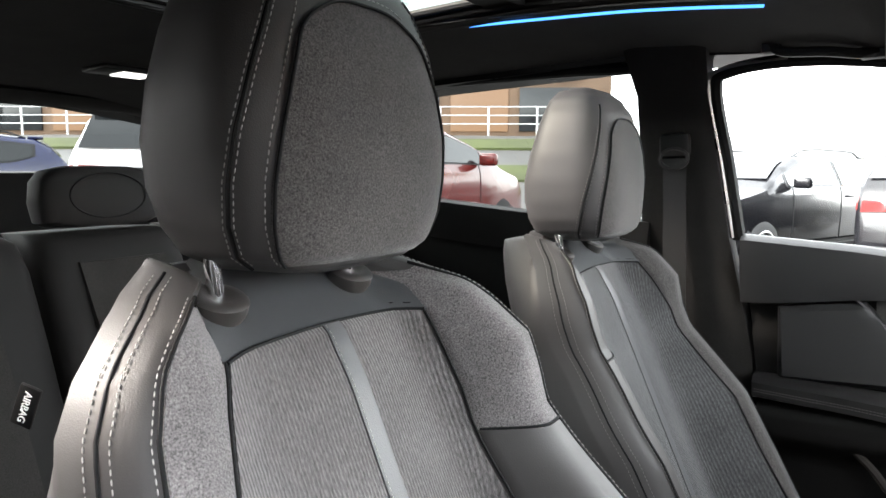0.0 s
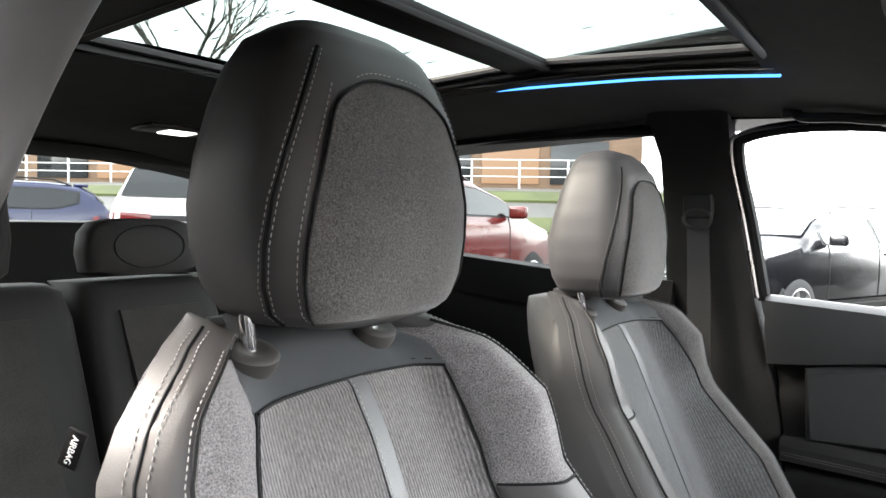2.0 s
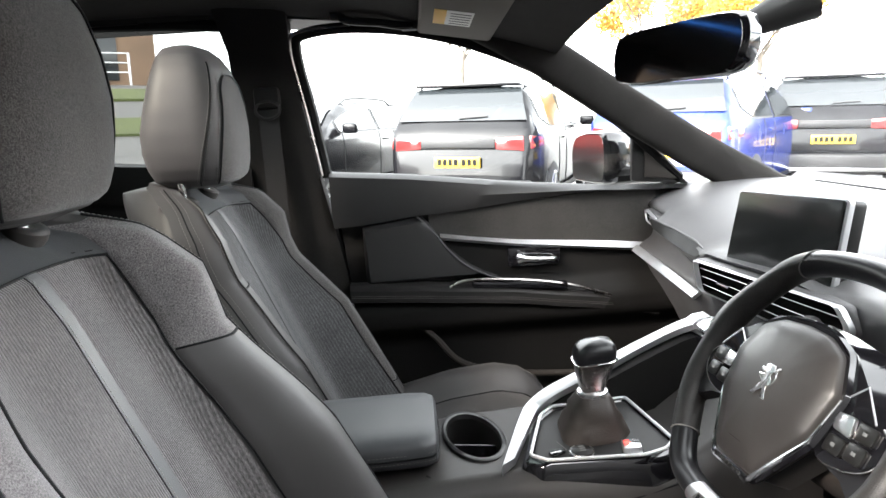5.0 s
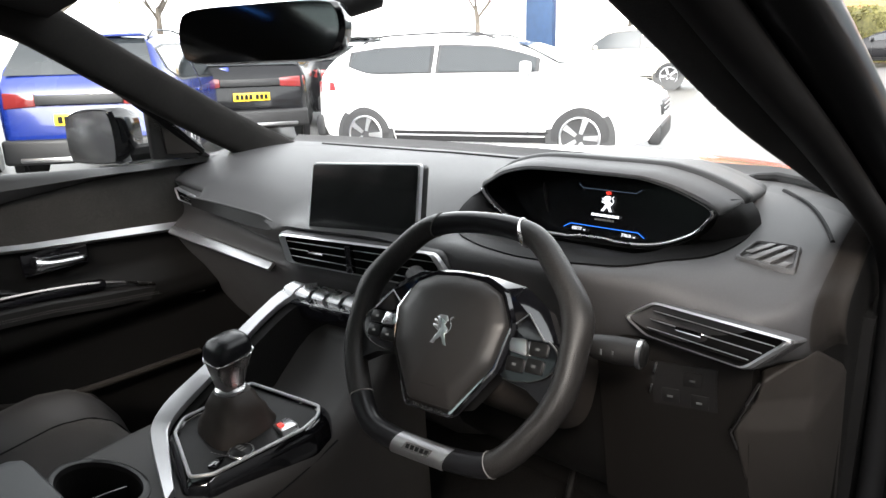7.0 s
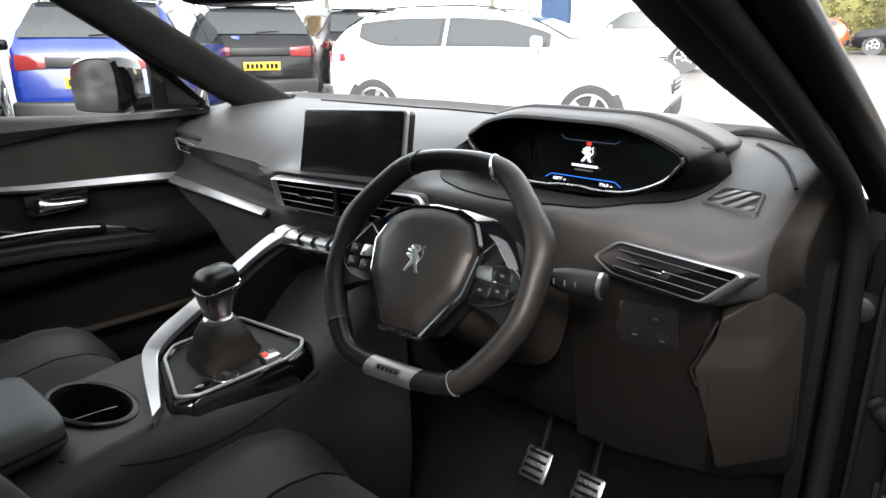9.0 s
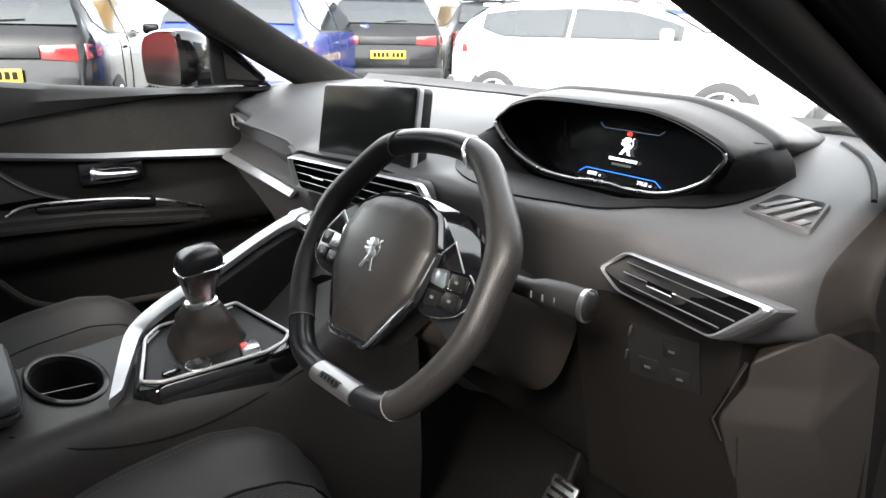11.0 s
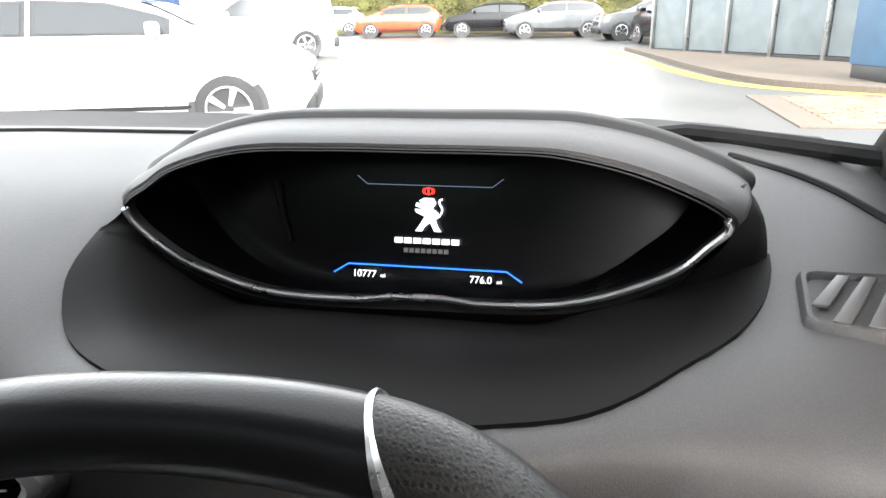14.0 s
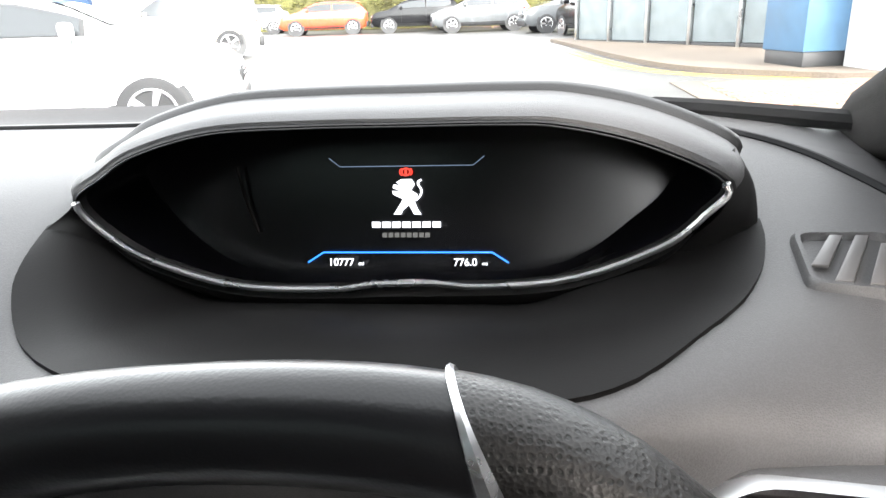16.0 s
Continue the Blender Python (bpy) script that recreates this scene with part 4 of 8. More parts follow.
lettering("odometer", "mi", 0.0038, DM @ pose(-0.0315, -0.0452, 0.0004), WHITE_GLOW, disp)
lettering("range_figure", "776.0", 0.0072, DM @ pose(0.0400, -0.0445, 0.0004), WHITE_GLOW, disp)
lettering("range_figure", "mi", 0.0038, DM @ pose(0.0532, -0.0452, 0.0004), WHITE_GLOW, disp)
part("display_rib", tube([(0.258, 0.786, 1.078), (0.262, 0.782, 1.058), (0.270, 0.778, 1.033)], 0.0012, 5), BROWNISH, hood)

# dark skirt between lens and dash, and the tray before it
def skirt(k, t):
    p = skirt_top[k]
    q = (p.x - LCX) / 0.20
    x = LCX + q * 0.222
    y = 0.742 + (0.015 * q ** 2 if q > 0 else -0.030 * q ** 2)
    e = Vector((x, y, dash_top(x, y) + 0.004))
    m = p.lerp(e, t)
    m.y += 0.010 * math.sin(math.pi * t)
    return m
skirt_top = [lens_ring(1.022, 0.7075, 0.7325)[i] for i in band_i]
part("skirt", loft([[skirt(k, t) for k in range(len(skirt_top))] for t in span(0, 1, 7)], closed=False, caps=False), SOFT_BLACK, hood, "black skirt under the lens")
cheek = (((0.556, 0.718, 1.090), (0.563, 0.720, 1.076), (0.555, 0.724, 1.058), (0.534, 0.730, 1.038)),
         ((0.570, 0.748, 1.094), (0.582, 0.748, 1.074), (0.582, 0.748, 1.053), (0.570, 0.744, 1.034)),
         ((0.576, 0.764, 1.091), (0.588, 0.762, 1.071), (0.592, 0.758, 1.050), (0.590, 0.750, 1.034)),
         ((0.580, 0.795, 1.084), (0.592, 0.795, 1.069), (0.597, 0.795, 1.049), (0.600, 0.785, 1.030)))
part("hood_cheek", loft([spline(r, 4) for r in cheek], closed=False, caps=False), SOFT_BLACK, hood, "black cheek closing the end of the binnacle")
TRAY_EDGE = spline([(x, y, 0) for x, y in ((0.158, 0.722), (0.163, 0.690), (0.174, 0.660), (0.203, 0.625), (0.26, 0.592), (0.33, 0.576), (0.40, 0.573), (0.455, 0.580), (0.498, 0.602), (0.544, 0.652), (0.576, 0.700), (0.590, 0.735), (0.594, 0.760))], 4)
def tray(u, v):
    p = TRAY_EDGE[min(len(TRAY_EDGE) - 1, int(round(u * (len(TRAY_EDGE) - 1))))]
    x, y = p.x + (0.185 + 0.385 * u - p.x) * v, p.y + (0.765 - p.y) * v
    return Vector((x, y, dash_top(x, y) + 0.0025))
part("tray", sheet(tray, span(0, 1, len(TRAY_EDGE)), span(0, 1, 14), (0, 0, -0.008)), BLUE_PAD, dash, "dark smooth tray below the instruments")

# central touch screen
S_TL, S_TR, S_BL, S_BR = Vector((-0.056, 0.566, 1.125)), Vector((0.157, 0.604, 1.133)), Vector((-0.070, 0.550, 1.008)), Vector((0.150, 0.590, 1.012))
def rounded(corners, r, n=4):
    out = []
    c = [Vector(p) for p in corners]
    for i in range(len(c)):
        p, a, b = c[i], c[i - 1], c[(i + 1) % len(c)]
        pa, pb = p + (a - p).normalized() * r, p + (b - p).normalized() * r
        for k in range(n + 1):
            t = k / n
            out.append(pa * (1 - t) ** 2 + p * 2 * t * (1 - t) + pb * t * t)
    return out
scr_n = (S_TR - S_TL).cross(S_BL - S_TL).normalized()
if scr_n.y > 0:
    scr_n = -scr_n
scr = thing("touch_screen", (0.045, 0.60, 1.01), "blank touch screen in a satin silver frame standing on the dashboard", "screen")
scr_c = (S_TL + S_TR + S_BL + S_BR) / 4
grow = lambda k, lift: [scr_c + (p - scr_c) * k + scr_n * lift for p in (S_TL, S_TR, S_BR, S_BL)]
part("silver_frame", slab(rounded(grow(1.0, -0.006), 0.008), scr_n * 0.009, 0.0015), SILVER, scr, "satin silver frame")
part("glass_front", slab(rounded([scr_c + (p - scr_c) * 0.965 + scr_n * 0.0035 for p in (S_TL, S_TR, S_BR, S_BL)], 0.006), scr_n * 0.002, 0.0006), SCREEN, scr, "dark blank glass")
part("back_shell", slab(rounded(grow(0.96, -0.03), 0.01), scr_n * 0.024, 0.003), PLASTIC, scr)

# vents: a frame round a recess with slats
def vent(name, corners, n, depth, slats, label, frame_r=0.0045, knob=0.5):
    c = [Vector(p) for p in corners]
    n = Vector(n).normalized()
    v = thing(name, c[0], label, "air vent", "dashboard air vents")
    cc = sum(c, Vector()) / len(c)
    ring = rounded(c, 0.008, 3)
    rings = [[cc + (p - cc) * k + n * h for p in ring] for k, h in ((1.03, -0.004), (1.015, 0.004), (0.975, 0.0070), (0.935, 0.003))]
    part("frame", loft(rings, caps=False), SATIN, v, "satin chrome frame")
    part("collar", loft([[cc + (p - cc) * k + n * h for p in ring] for k, h in ((1.10, -0.034), (1.07, -0.010), (1.04, -0.004), (1.02, -0.003))], caps=False), DASH, v)
    part("recess", loft([[cc + (p - cc) * 0.945 + n * 0.002 for p in ring], [cc + (p - cc) * 0.93 - n * depth for p in ring]], caps=False), SOFT_BLACK, v)
    part("recess_back", slab([cc + (p - cc) * 0.94 - n * depth for p in ring], -n * 0.003), SOFT_BLACK, v)
    tl, tr, br, bl = slats["box"]
    tl, tr, br, bl = Vector(tl), Vector(tr), Vector(br), Vector(bl)
    for k in range(slats["count"]):
        t = (k + 0.5) / slats["count"]
        a, b = tl + (bl - tl) * t, tr + (br - tr) * t
        d = (b - a)
        up = (tl - bl).normalized()
        q = [a + n * 0.0, b + n * 0.0, b - n * 0.014 - up * 0.004, a - n * 0.014 - up * 0.004]
        slat = part("slat", slab(q, up * 0.0022, 0.0008), PIANO, v)
        part("slat_edge", tube([a + n * 0.0006 + up * 0.0012, b + n * 0.0006 + up * 0.0012], 0.0006, 5), SATIN, slat, "pale front edge")
        if k == slats["count"] // 2:
            m0 = a + d * knob
            part("slider", tube([m0 - d.normalized() * 0.016 + n * 0.002, m0 + d.normalized() * 0.016 + n * 0.002], 0.0028, 8), BRIGHT, v, "chrome slider")
    return v


vent("air_vent", [(-0.097, 0.509, 1.008), (0.214, 0.556, 1.013), (0.232, 0.562, 0.985), (0.205, 0.556, 0.955), (-0.092, 0.517, 0.957)], (0.13, -1, 0.12), 0.03,
     {"box": ((-0.088, 0.512, 1.002), (0.222, 0.556, 1.006), (0.205, 0.556, 0.958), (-0.088, 0.517, 0.962)), "count": 3}, "wide central air vent in a satin chrome frame", knob=0.22)
part("vent_divider", box((0.055, 0.53, 0.983), (0.012, 0.012, 0.046), 0.002, m=pose(0, 0, 0, 0, 0, 8)), PIANO, dash)
vent("air_vent", [(0.503, 0.590, 0.970), (0.543, 0.582, 1.000), (0.702, 0.570, 0.996), (0.661, 0.558, 0.956), (0.535, 0.580, 0.956)], (0.06, -1, 0.30), 0.03,
     {"box": ((0.545, 0.582, 0.994), (0.690, 0.570, 0.990), (0.655, 0.560, 0.960), (0.535, 0.580, 0.960)), "count": 3}, "driver side air vent in a satin chrome frame", knob=0.38)
vent("air_vent", [(-0.668, 0.627, 1.008), (-0.545, 0.604, 1.004), (-0.545, 0.606, 0.982), (-0.655, 0.626, 0.980)], (0.15, -1, 0.0), 0.025,
     {"box": ((-0.660, 0.627, 1.004), (-0.55, 0.606, 1.000), (-0.55, 0.606, 0.985), (-0.65, 0.626, 0.984)), "count": 2}, "slim passenger side air vent")
# no real opening: a black strip drawn where the dash lip casts shade
slot = lambda x, t: Vector((x, lerp(x, [(-0.545, 0.597), (-0.395, 0.591), (-0.19, 0.573)]) * (1 - t) + lerp(x, [(-0.545, 0.599), (-0.372, 0.573), (-0.19, 0.551)]) * t - 0.003, lerp(x, [(-0.545, 1.005), (-0.25, 1.006), (-0.19, 0.996)]) * (1 - t) + lerp(x, [(-0.545, 0.982), (-0.25, 0.986), (-0.19, 0.991)]) * t))
part("vent_slot", sheet(slot, span(-0.55, -0.19, 22), span(0, 1, 4), (0, 0.006, 0)), SOFT_BLACK, dash, "black strip standing in for shade under the dash lip")
part("slot_lip", tube([slot(x, 0) + Vector((0, -0.001, 0.001)) for x in span(-0.55, -0.19, 22)], 0.0022, 6), DASH, dash)
# chrome strip under it
def strip_along(name, top, bot, thick, material, parent, label=""):
    pts = [Vector(p) for p in top] + [Vector(p) for p in bot][::-1]
    return part(name, slab(pts, thick, 0.002), material, parent, label)
strip_along("chrome_strip", [(-0.672, 0.602, 0.920), (-0.45, 0.588, 0.918), (-0.222, 0.570, 0.917)], [(-0.668, 0.586, 0.906), (-0.45, 0.572, 0.905), (-0.222, 0.555, 0.906)], (0, 0.006, -0.006), SATIN, dash, "satin chrome strip")

# side demister outlet on the top
dm = thing("demister_vent", (0.63, 0.70, 1.04), "small slatted demister outlet in the dashboard top", "air vent")
DQ = [Vector((0.598, 0.688, 0)), Vector((0.668, 0.688, 0)), Vector((0.660, 0.742, 0)), Vector((0.606, 0.742, 0))]
for p in DQ:
    p.z = dash_top(min(p.x, 0.71), p.y) + 0.0045
dmc = sum(DQ, Vector()) / 4
part("frame", loft([[dmc + (p - dmc) * k + Vector((0, 0, h)) for p in rounded(DQ, 0.008, 3)] for k, h in ((1.10, -0.012), (1.03, -0.002), (0.98, 0.0), (0.90, 0.0), (0.84, -0.006))], caps=False), DASH, dm)
part("base", slab([dmc + (p - dmc) * 0.86 + Vector((0, 0, -0.0058)) for p in DQ], (0, 0, -0.003)), DISPLAY, dm)
grid_pt = lambda u, v: DQ[0].lerp(DQ[1], u).lerp(DQ[3].lerp(DQ[2], u), v) + Vector((0, 0, -0.0025))
LEAN, HALF = 0.52, 0.068
for k in range(5):
    t = -0.30 + 0.255 * k
    v0, v1 = max(0.09, (0.13 - t) / LEAN), min(0.91, (0.87 - t) / LEAN)
    if v1 - v0 > 0.15:
        q = [grid_pt(t + LEAN * v0 - HALF, v0), grid_pt(t + LEAN * v0 + HALF, v0), grid_pt(t + LEAN * v1 + HALF, v1), grid_pt(t + LEAN * v1 - HALF, v1)]
        part("slat", slab(q, (0, 0, 0.0022), 0.0005), SEAL_GREY, dm)

# driver's lower panels
knee = thing("knee_panel", (0.55, 0.66, 0.70), "dark plastic lower dash panel with small buttons", "dash panel")
kp = lambda x, z: Vector((x, 0.600 + 0.26 * abs(x - 0.52) * (x > 0.52) + 0.22 * max(0.0, 0.90 - z), z))
part("panel", sheet(lambda u, v: kp(0.462 - 0.012 * v + (0.648 - 0.462 + 0.006 * v) * u, 0.940 - 0.30 * v), span(0, 1, 14), span(0, 1, 16), (0, 0.03, 0)), KNEE, knee)
part("switch_field", sheet(lambda u, v: kp(0.535 + 0.075 * u, 0.912 - 0.065 * v) + Vector((0, -0.0025, 0)), span(0, 1, 5), span(0, 1, 5), (0, 0.01, 0)), PLASTIC, knee)
for x, z in ((0.583, 0.893), (0.556, 0.864), (0.590, 0.860)):
    p = kp(x, z) + Vector((0, -0.0018, 0))
    b = part("button", box(p, (0.022, 0.003, 0.022), 0.001, m=pose(0, 0, 0, 12, 0, 14)), PLASTIC, knee)
    part("symbol", box(p + Vector((0, -0.0024, -0.001)), (0.007, 0.0008, 0.003), 0.0002, m=pose(0, 0, 0, 12, 0, 14)), SATIN, b)
for x, z in ((0.541, 0.905), (0.535, 0.873)):
    part("button_edge", box(kp(x, z) + Vector((0, -0.007, 0)), (0.0025, 0.004, 0.017), 0.0006, m=pose(0, 0, 0, 12, 12, 14)), CHROME, knee)
kick = bmesh.new()
KP = [Vector(p) for p in ((0.660, 0.630, 0.907), (0.630, 0.632, 0.828), (0.652, 0.700, 0.642), (0.704, 0.680, 0.832), (0.702, 0.696, 0.871), (0.650, 0.640, 0.876), (0.700, 0.690, 0.938), (0.7225, 0.775, 0.886), (0.7235, 0.830, 0.640), (0.716, 0.800, 0.636), (0.640, 0.78, 0.63), (0.610, 0.76, 0.83), (0.620, 0.76, 0.92))]
kv = [kick.verts.new(p) for p in KP]
for f in ((5, 1, 3, 4), (0, 5, 4, 6), (6, 4, 7), (4, 3, 7), (3, 8, 7), (3, 9, 8), (1, 2, 9, 3), (0, 12, 11, 1, 5), (1, 11, 10, 2), (2, 10, 9), (0, 6, 12), (12, 6, 7), (12, 7, 8, 11), (11, 8, 9, 10)):
    kick.faces.new([kv[i] for i in f])
bmesh.ops.recalc_face_normals(kick, faces=kick.faces[:])
bmesh.ops.bevel(kick, geom=kick.edges[:], offset=0.006, segments=3, profile=0.5, affect="EDGES", clamp_overlap=True)
kick = part("kick_panel", kick, BROWNISH, angle=60)
tagged(kick, "warm dark plastic side panel beside the footwell", "side panel")
part("panel_edge", tube([(0.658, 0.626, 0.908), (0.6285, 0.628, 0.830), (0.634, 0.642, 0.80)], 0.0020, 6), DARK_CHROME, kick)
side_w = part("footwell_side", loft([[Vector((x, y, z)) for x, y in ((0.712, 0.84), (0.735, 0.84), (0.745, 0.99), (0.712, 0.99))] for z in (0.34, 0.64, 0.93)]), SOFT_BLACK)
tagged(side_w, "dark footwell side lining", "side lining", kind="structure")

# ---- steering wheel ----
WC = Vector((0.386, 0.398, 0.992))
# turned a few degrees from straight ahead
WM = Matrix.Translation(WC) @ Matrix(((1, 0, 0), (0, 0.530, -0.848), (0, 0.848, 0.530))).to_4x4() @ pose(0, 0, 0, 0, 0, 4.0)
W = lambda u, v, n=0.0: WM @ Vector((u, v, n))
WN = WM.to_3x3() @ Vector((0, 0, 1))
wheel = thing("steering_wheel", WC, "small flat-bottomed black leather steering wheel with chrome accents", "steering wheel")
rim_half = [(0.070, 0.1225), (0.112, 0.089), (0.145, 0.042), (0.1525, -0.015), (0.144, -0.056), (0.117, -0.100), (0.087, -0.1285), (0.045, -0.1365)]
rim_ctrl = [(0.0, 0.132)] + rim_half + [(0.0, -0.1375)] + [(-x, y) for x, y in rim_half[::-1]]
rim_pts = spline([(x, y, 0) for x, y in rim_ctrl], 8, loop=True)
RN = len(rim_pts)
def rim_ring(i, grow=1.0, n=22):
    p, a, b = rim_pts[i % RN], rim_pts[(i - 1) % RN], rim_pts[(i + 1) % RN]
    t = (b - a).normalized()
    out = Vector((t.y, -t.x, 0))
    side = abs(p.x) / 0.155
    thumb = math.exp(-((p.y - 0.035) / 0.022) ** 2) * sm((side - 0.6) / 0.3)
    r1, r2 = 0.0128 * grow * (1 + 0.10 * side), 0.0142 * grow * (1 + 0.12 * side)
    skew = 0.009 * max(-1.0, min(1.0, p.x / 0.05)) * sm((p.y - 0.03) / 0.05)
    return [WM @ (p + out * ((r1 + (0.006 * thumb if math.cos(w) < 0 else 0.0)) * math.cos(w)) + t * (skew * math.cos(w)) + Vector((0, 0, r2 * math.sin(w)))) for w in span(0, 2 * math.pi, n + 1)[:-1]]
def rim_piece(i0, i1, grow=1.0):
    return loft([rim_ring(i, grow) for i in range(i0, i1 + 1)])
J_TOP, J_RIGHT, J_LEFT = 7, 56, 96
part("rim_top", rim_piece(RN - J_TOP, RN + J_TOP), SMOOTH_LEATHER, wheel, "smooth leather top of the rim")
part("rim_side", rim_piece(J_TOP, J_RIGHT, 1.03), PERFORATED, wheel, "perforated leather grip")
part("rim_side", rim_piece(J_LEFT, RN - J_TOP, 1.03), PERFORATED, wheel, "perforated leather grip")
part("rim_bottom", rim_piece(J_RIGHT, J_LEFT), SMOOTH_LEATHER, wheel, "smooth leather bottom of the rim")
for i in (J_TOP, RN - J_TOP, J_RIGHT, J_LEFT):
    part("rim_joint", tube(rim_ring(i, 1.045), [0.0010 + 0.0019 * max(0.0, math.cos(k / 22 * 2 * math.pi - 0.7)) ** 2 for k in range(22)] if i == J_TOP else 0.0008, 6, loop=True), CHROME if i == J_TOP else THREAD_DARK, wheel)
part("rim_stitching", stitches([rim_ring(i, 1.06)[11] for i in range(RN - 42, RN - J_TOP)], 0.0050, 0.0034, 0.0006), THREAD_DARK, wheel, "stitched inner seam of the rim")
# satin insert at the bottom
def plate(u, v):
    return W(-0.038 + 0.076 * u + 0.006 * math.sin(v), -0.1375 + 0.0142 * math.sin(v), 0.0160 * math.cos(v))
part("bottom_plate", sheet(plate, span(0, 1, 9), span(-1.3, 1.1, 9), tuple(-0.002 * WN)), SATIN, wheel, "bright metal badge plate with dark marks")
part("plate_mark", slab([W(x, -0.1365 + b, 0.0163) for x, b in ((-0.022, -0.005), (0.016, -0.005), (0.022, 0.004), (-0.016, 0.004))], WN * 0.0008), DARK_CHROME, wheel, "grey badge panel")
for k in range(5):
    part("plate_letter_bar", slab([W(-0.016 + k * 0.0068 + a, -0.137 + b, 0.0171) for a, b in ((0, -0.0025), (0.005, -0.0025), (0.006, 0.0025), (0.001, 0.0025))], WN * 0.0003), PIPING, wheel)
# hub
hub_r = [(0.035, 0.0605), (0.061, 0.049), (0.079, 0.016), (0.071, -0.030), (0.0315, -0.087)]
hub_o = [(-x, y) for x, y in hub_r[::-1]] + [(0.0, 0.063)] + hub_r
hub_s = rounded([(x, y, 0) for x, y in hub_o], 0.006, 3)
part("hub_pad", loft([[W(p.x * k, p.y * k, h) for p in hub_s] for k, h in ((0.96, -0.03), (1.0, 0.0), (1.0, 0.011), (0.985, 0.016), (0.95, 0.0195), (0.70, 0.0245), (0.35, 0.027))]), HUB_PAD, wheel, "soft dark hub pad")
part("hub_ring", tube([W(p.x * 1.035, p.y * 1.035, 0.0095) for p in hub_s], 0.0046, 6, loop=True), PIANO, wheel)
chrome_r = [(0.0810, 0.014), (0.0725, -0.031), (0.0335, -0.0885), (0.0300, -0.0905)]
part("hub_chrome", tube([W(x, y, 0.0135) for x, y in [(-0.066, 0.045)] + [(-x, y) for x, y in chrome_r] + [(x, y) for x, y in chrome_r[::-1]]], [0.0010, 0.0024, 0.0028, 0.0044, 0.0048, 0.0046, 0.0036, 0.0022, 0.0012], 8), BRIGHT, wheel, "chrome edge of the hub")
for k in range(7):
    part("hub_mark", slab([W(-0.024 + k * 0.007 + a, -0.0905 + b, 0.0180) for a, b in ((0, -0.0016), (0.005, -0.0016), (0.005, 0.0016), (0, 0.0016))], WN * 0.0006), PIPING, wheel)
part("emblem", slab([W(x * 1.30, y * 1.40 - 0.004, 0.0268) for x, y in emblem], WN * 0.0014, 0.0004), CHROME, wheel, "chrome animal emblem")
part("emblem_tail", tube(spline([W(x * 1.30, y * 1.40 - 0.004, 0.0276) for x, y in ((0.0065, -0.002), (0.0095, 0.001), (0.0105, 0.005), (0.0085, 0.0085), (0.0085, 0.011), (0.0105, 0.012))], 3), 0.0009, 5), CHROME, wheel)
part("airbag_mark", slab([W(x, y, 0.0232) for x, y in ((-0.012, -0.066), (0.008, -0.066), (0.008, -0.063), (-0.012, -0.063))], WN * 0.0003), PIPING, wheel)
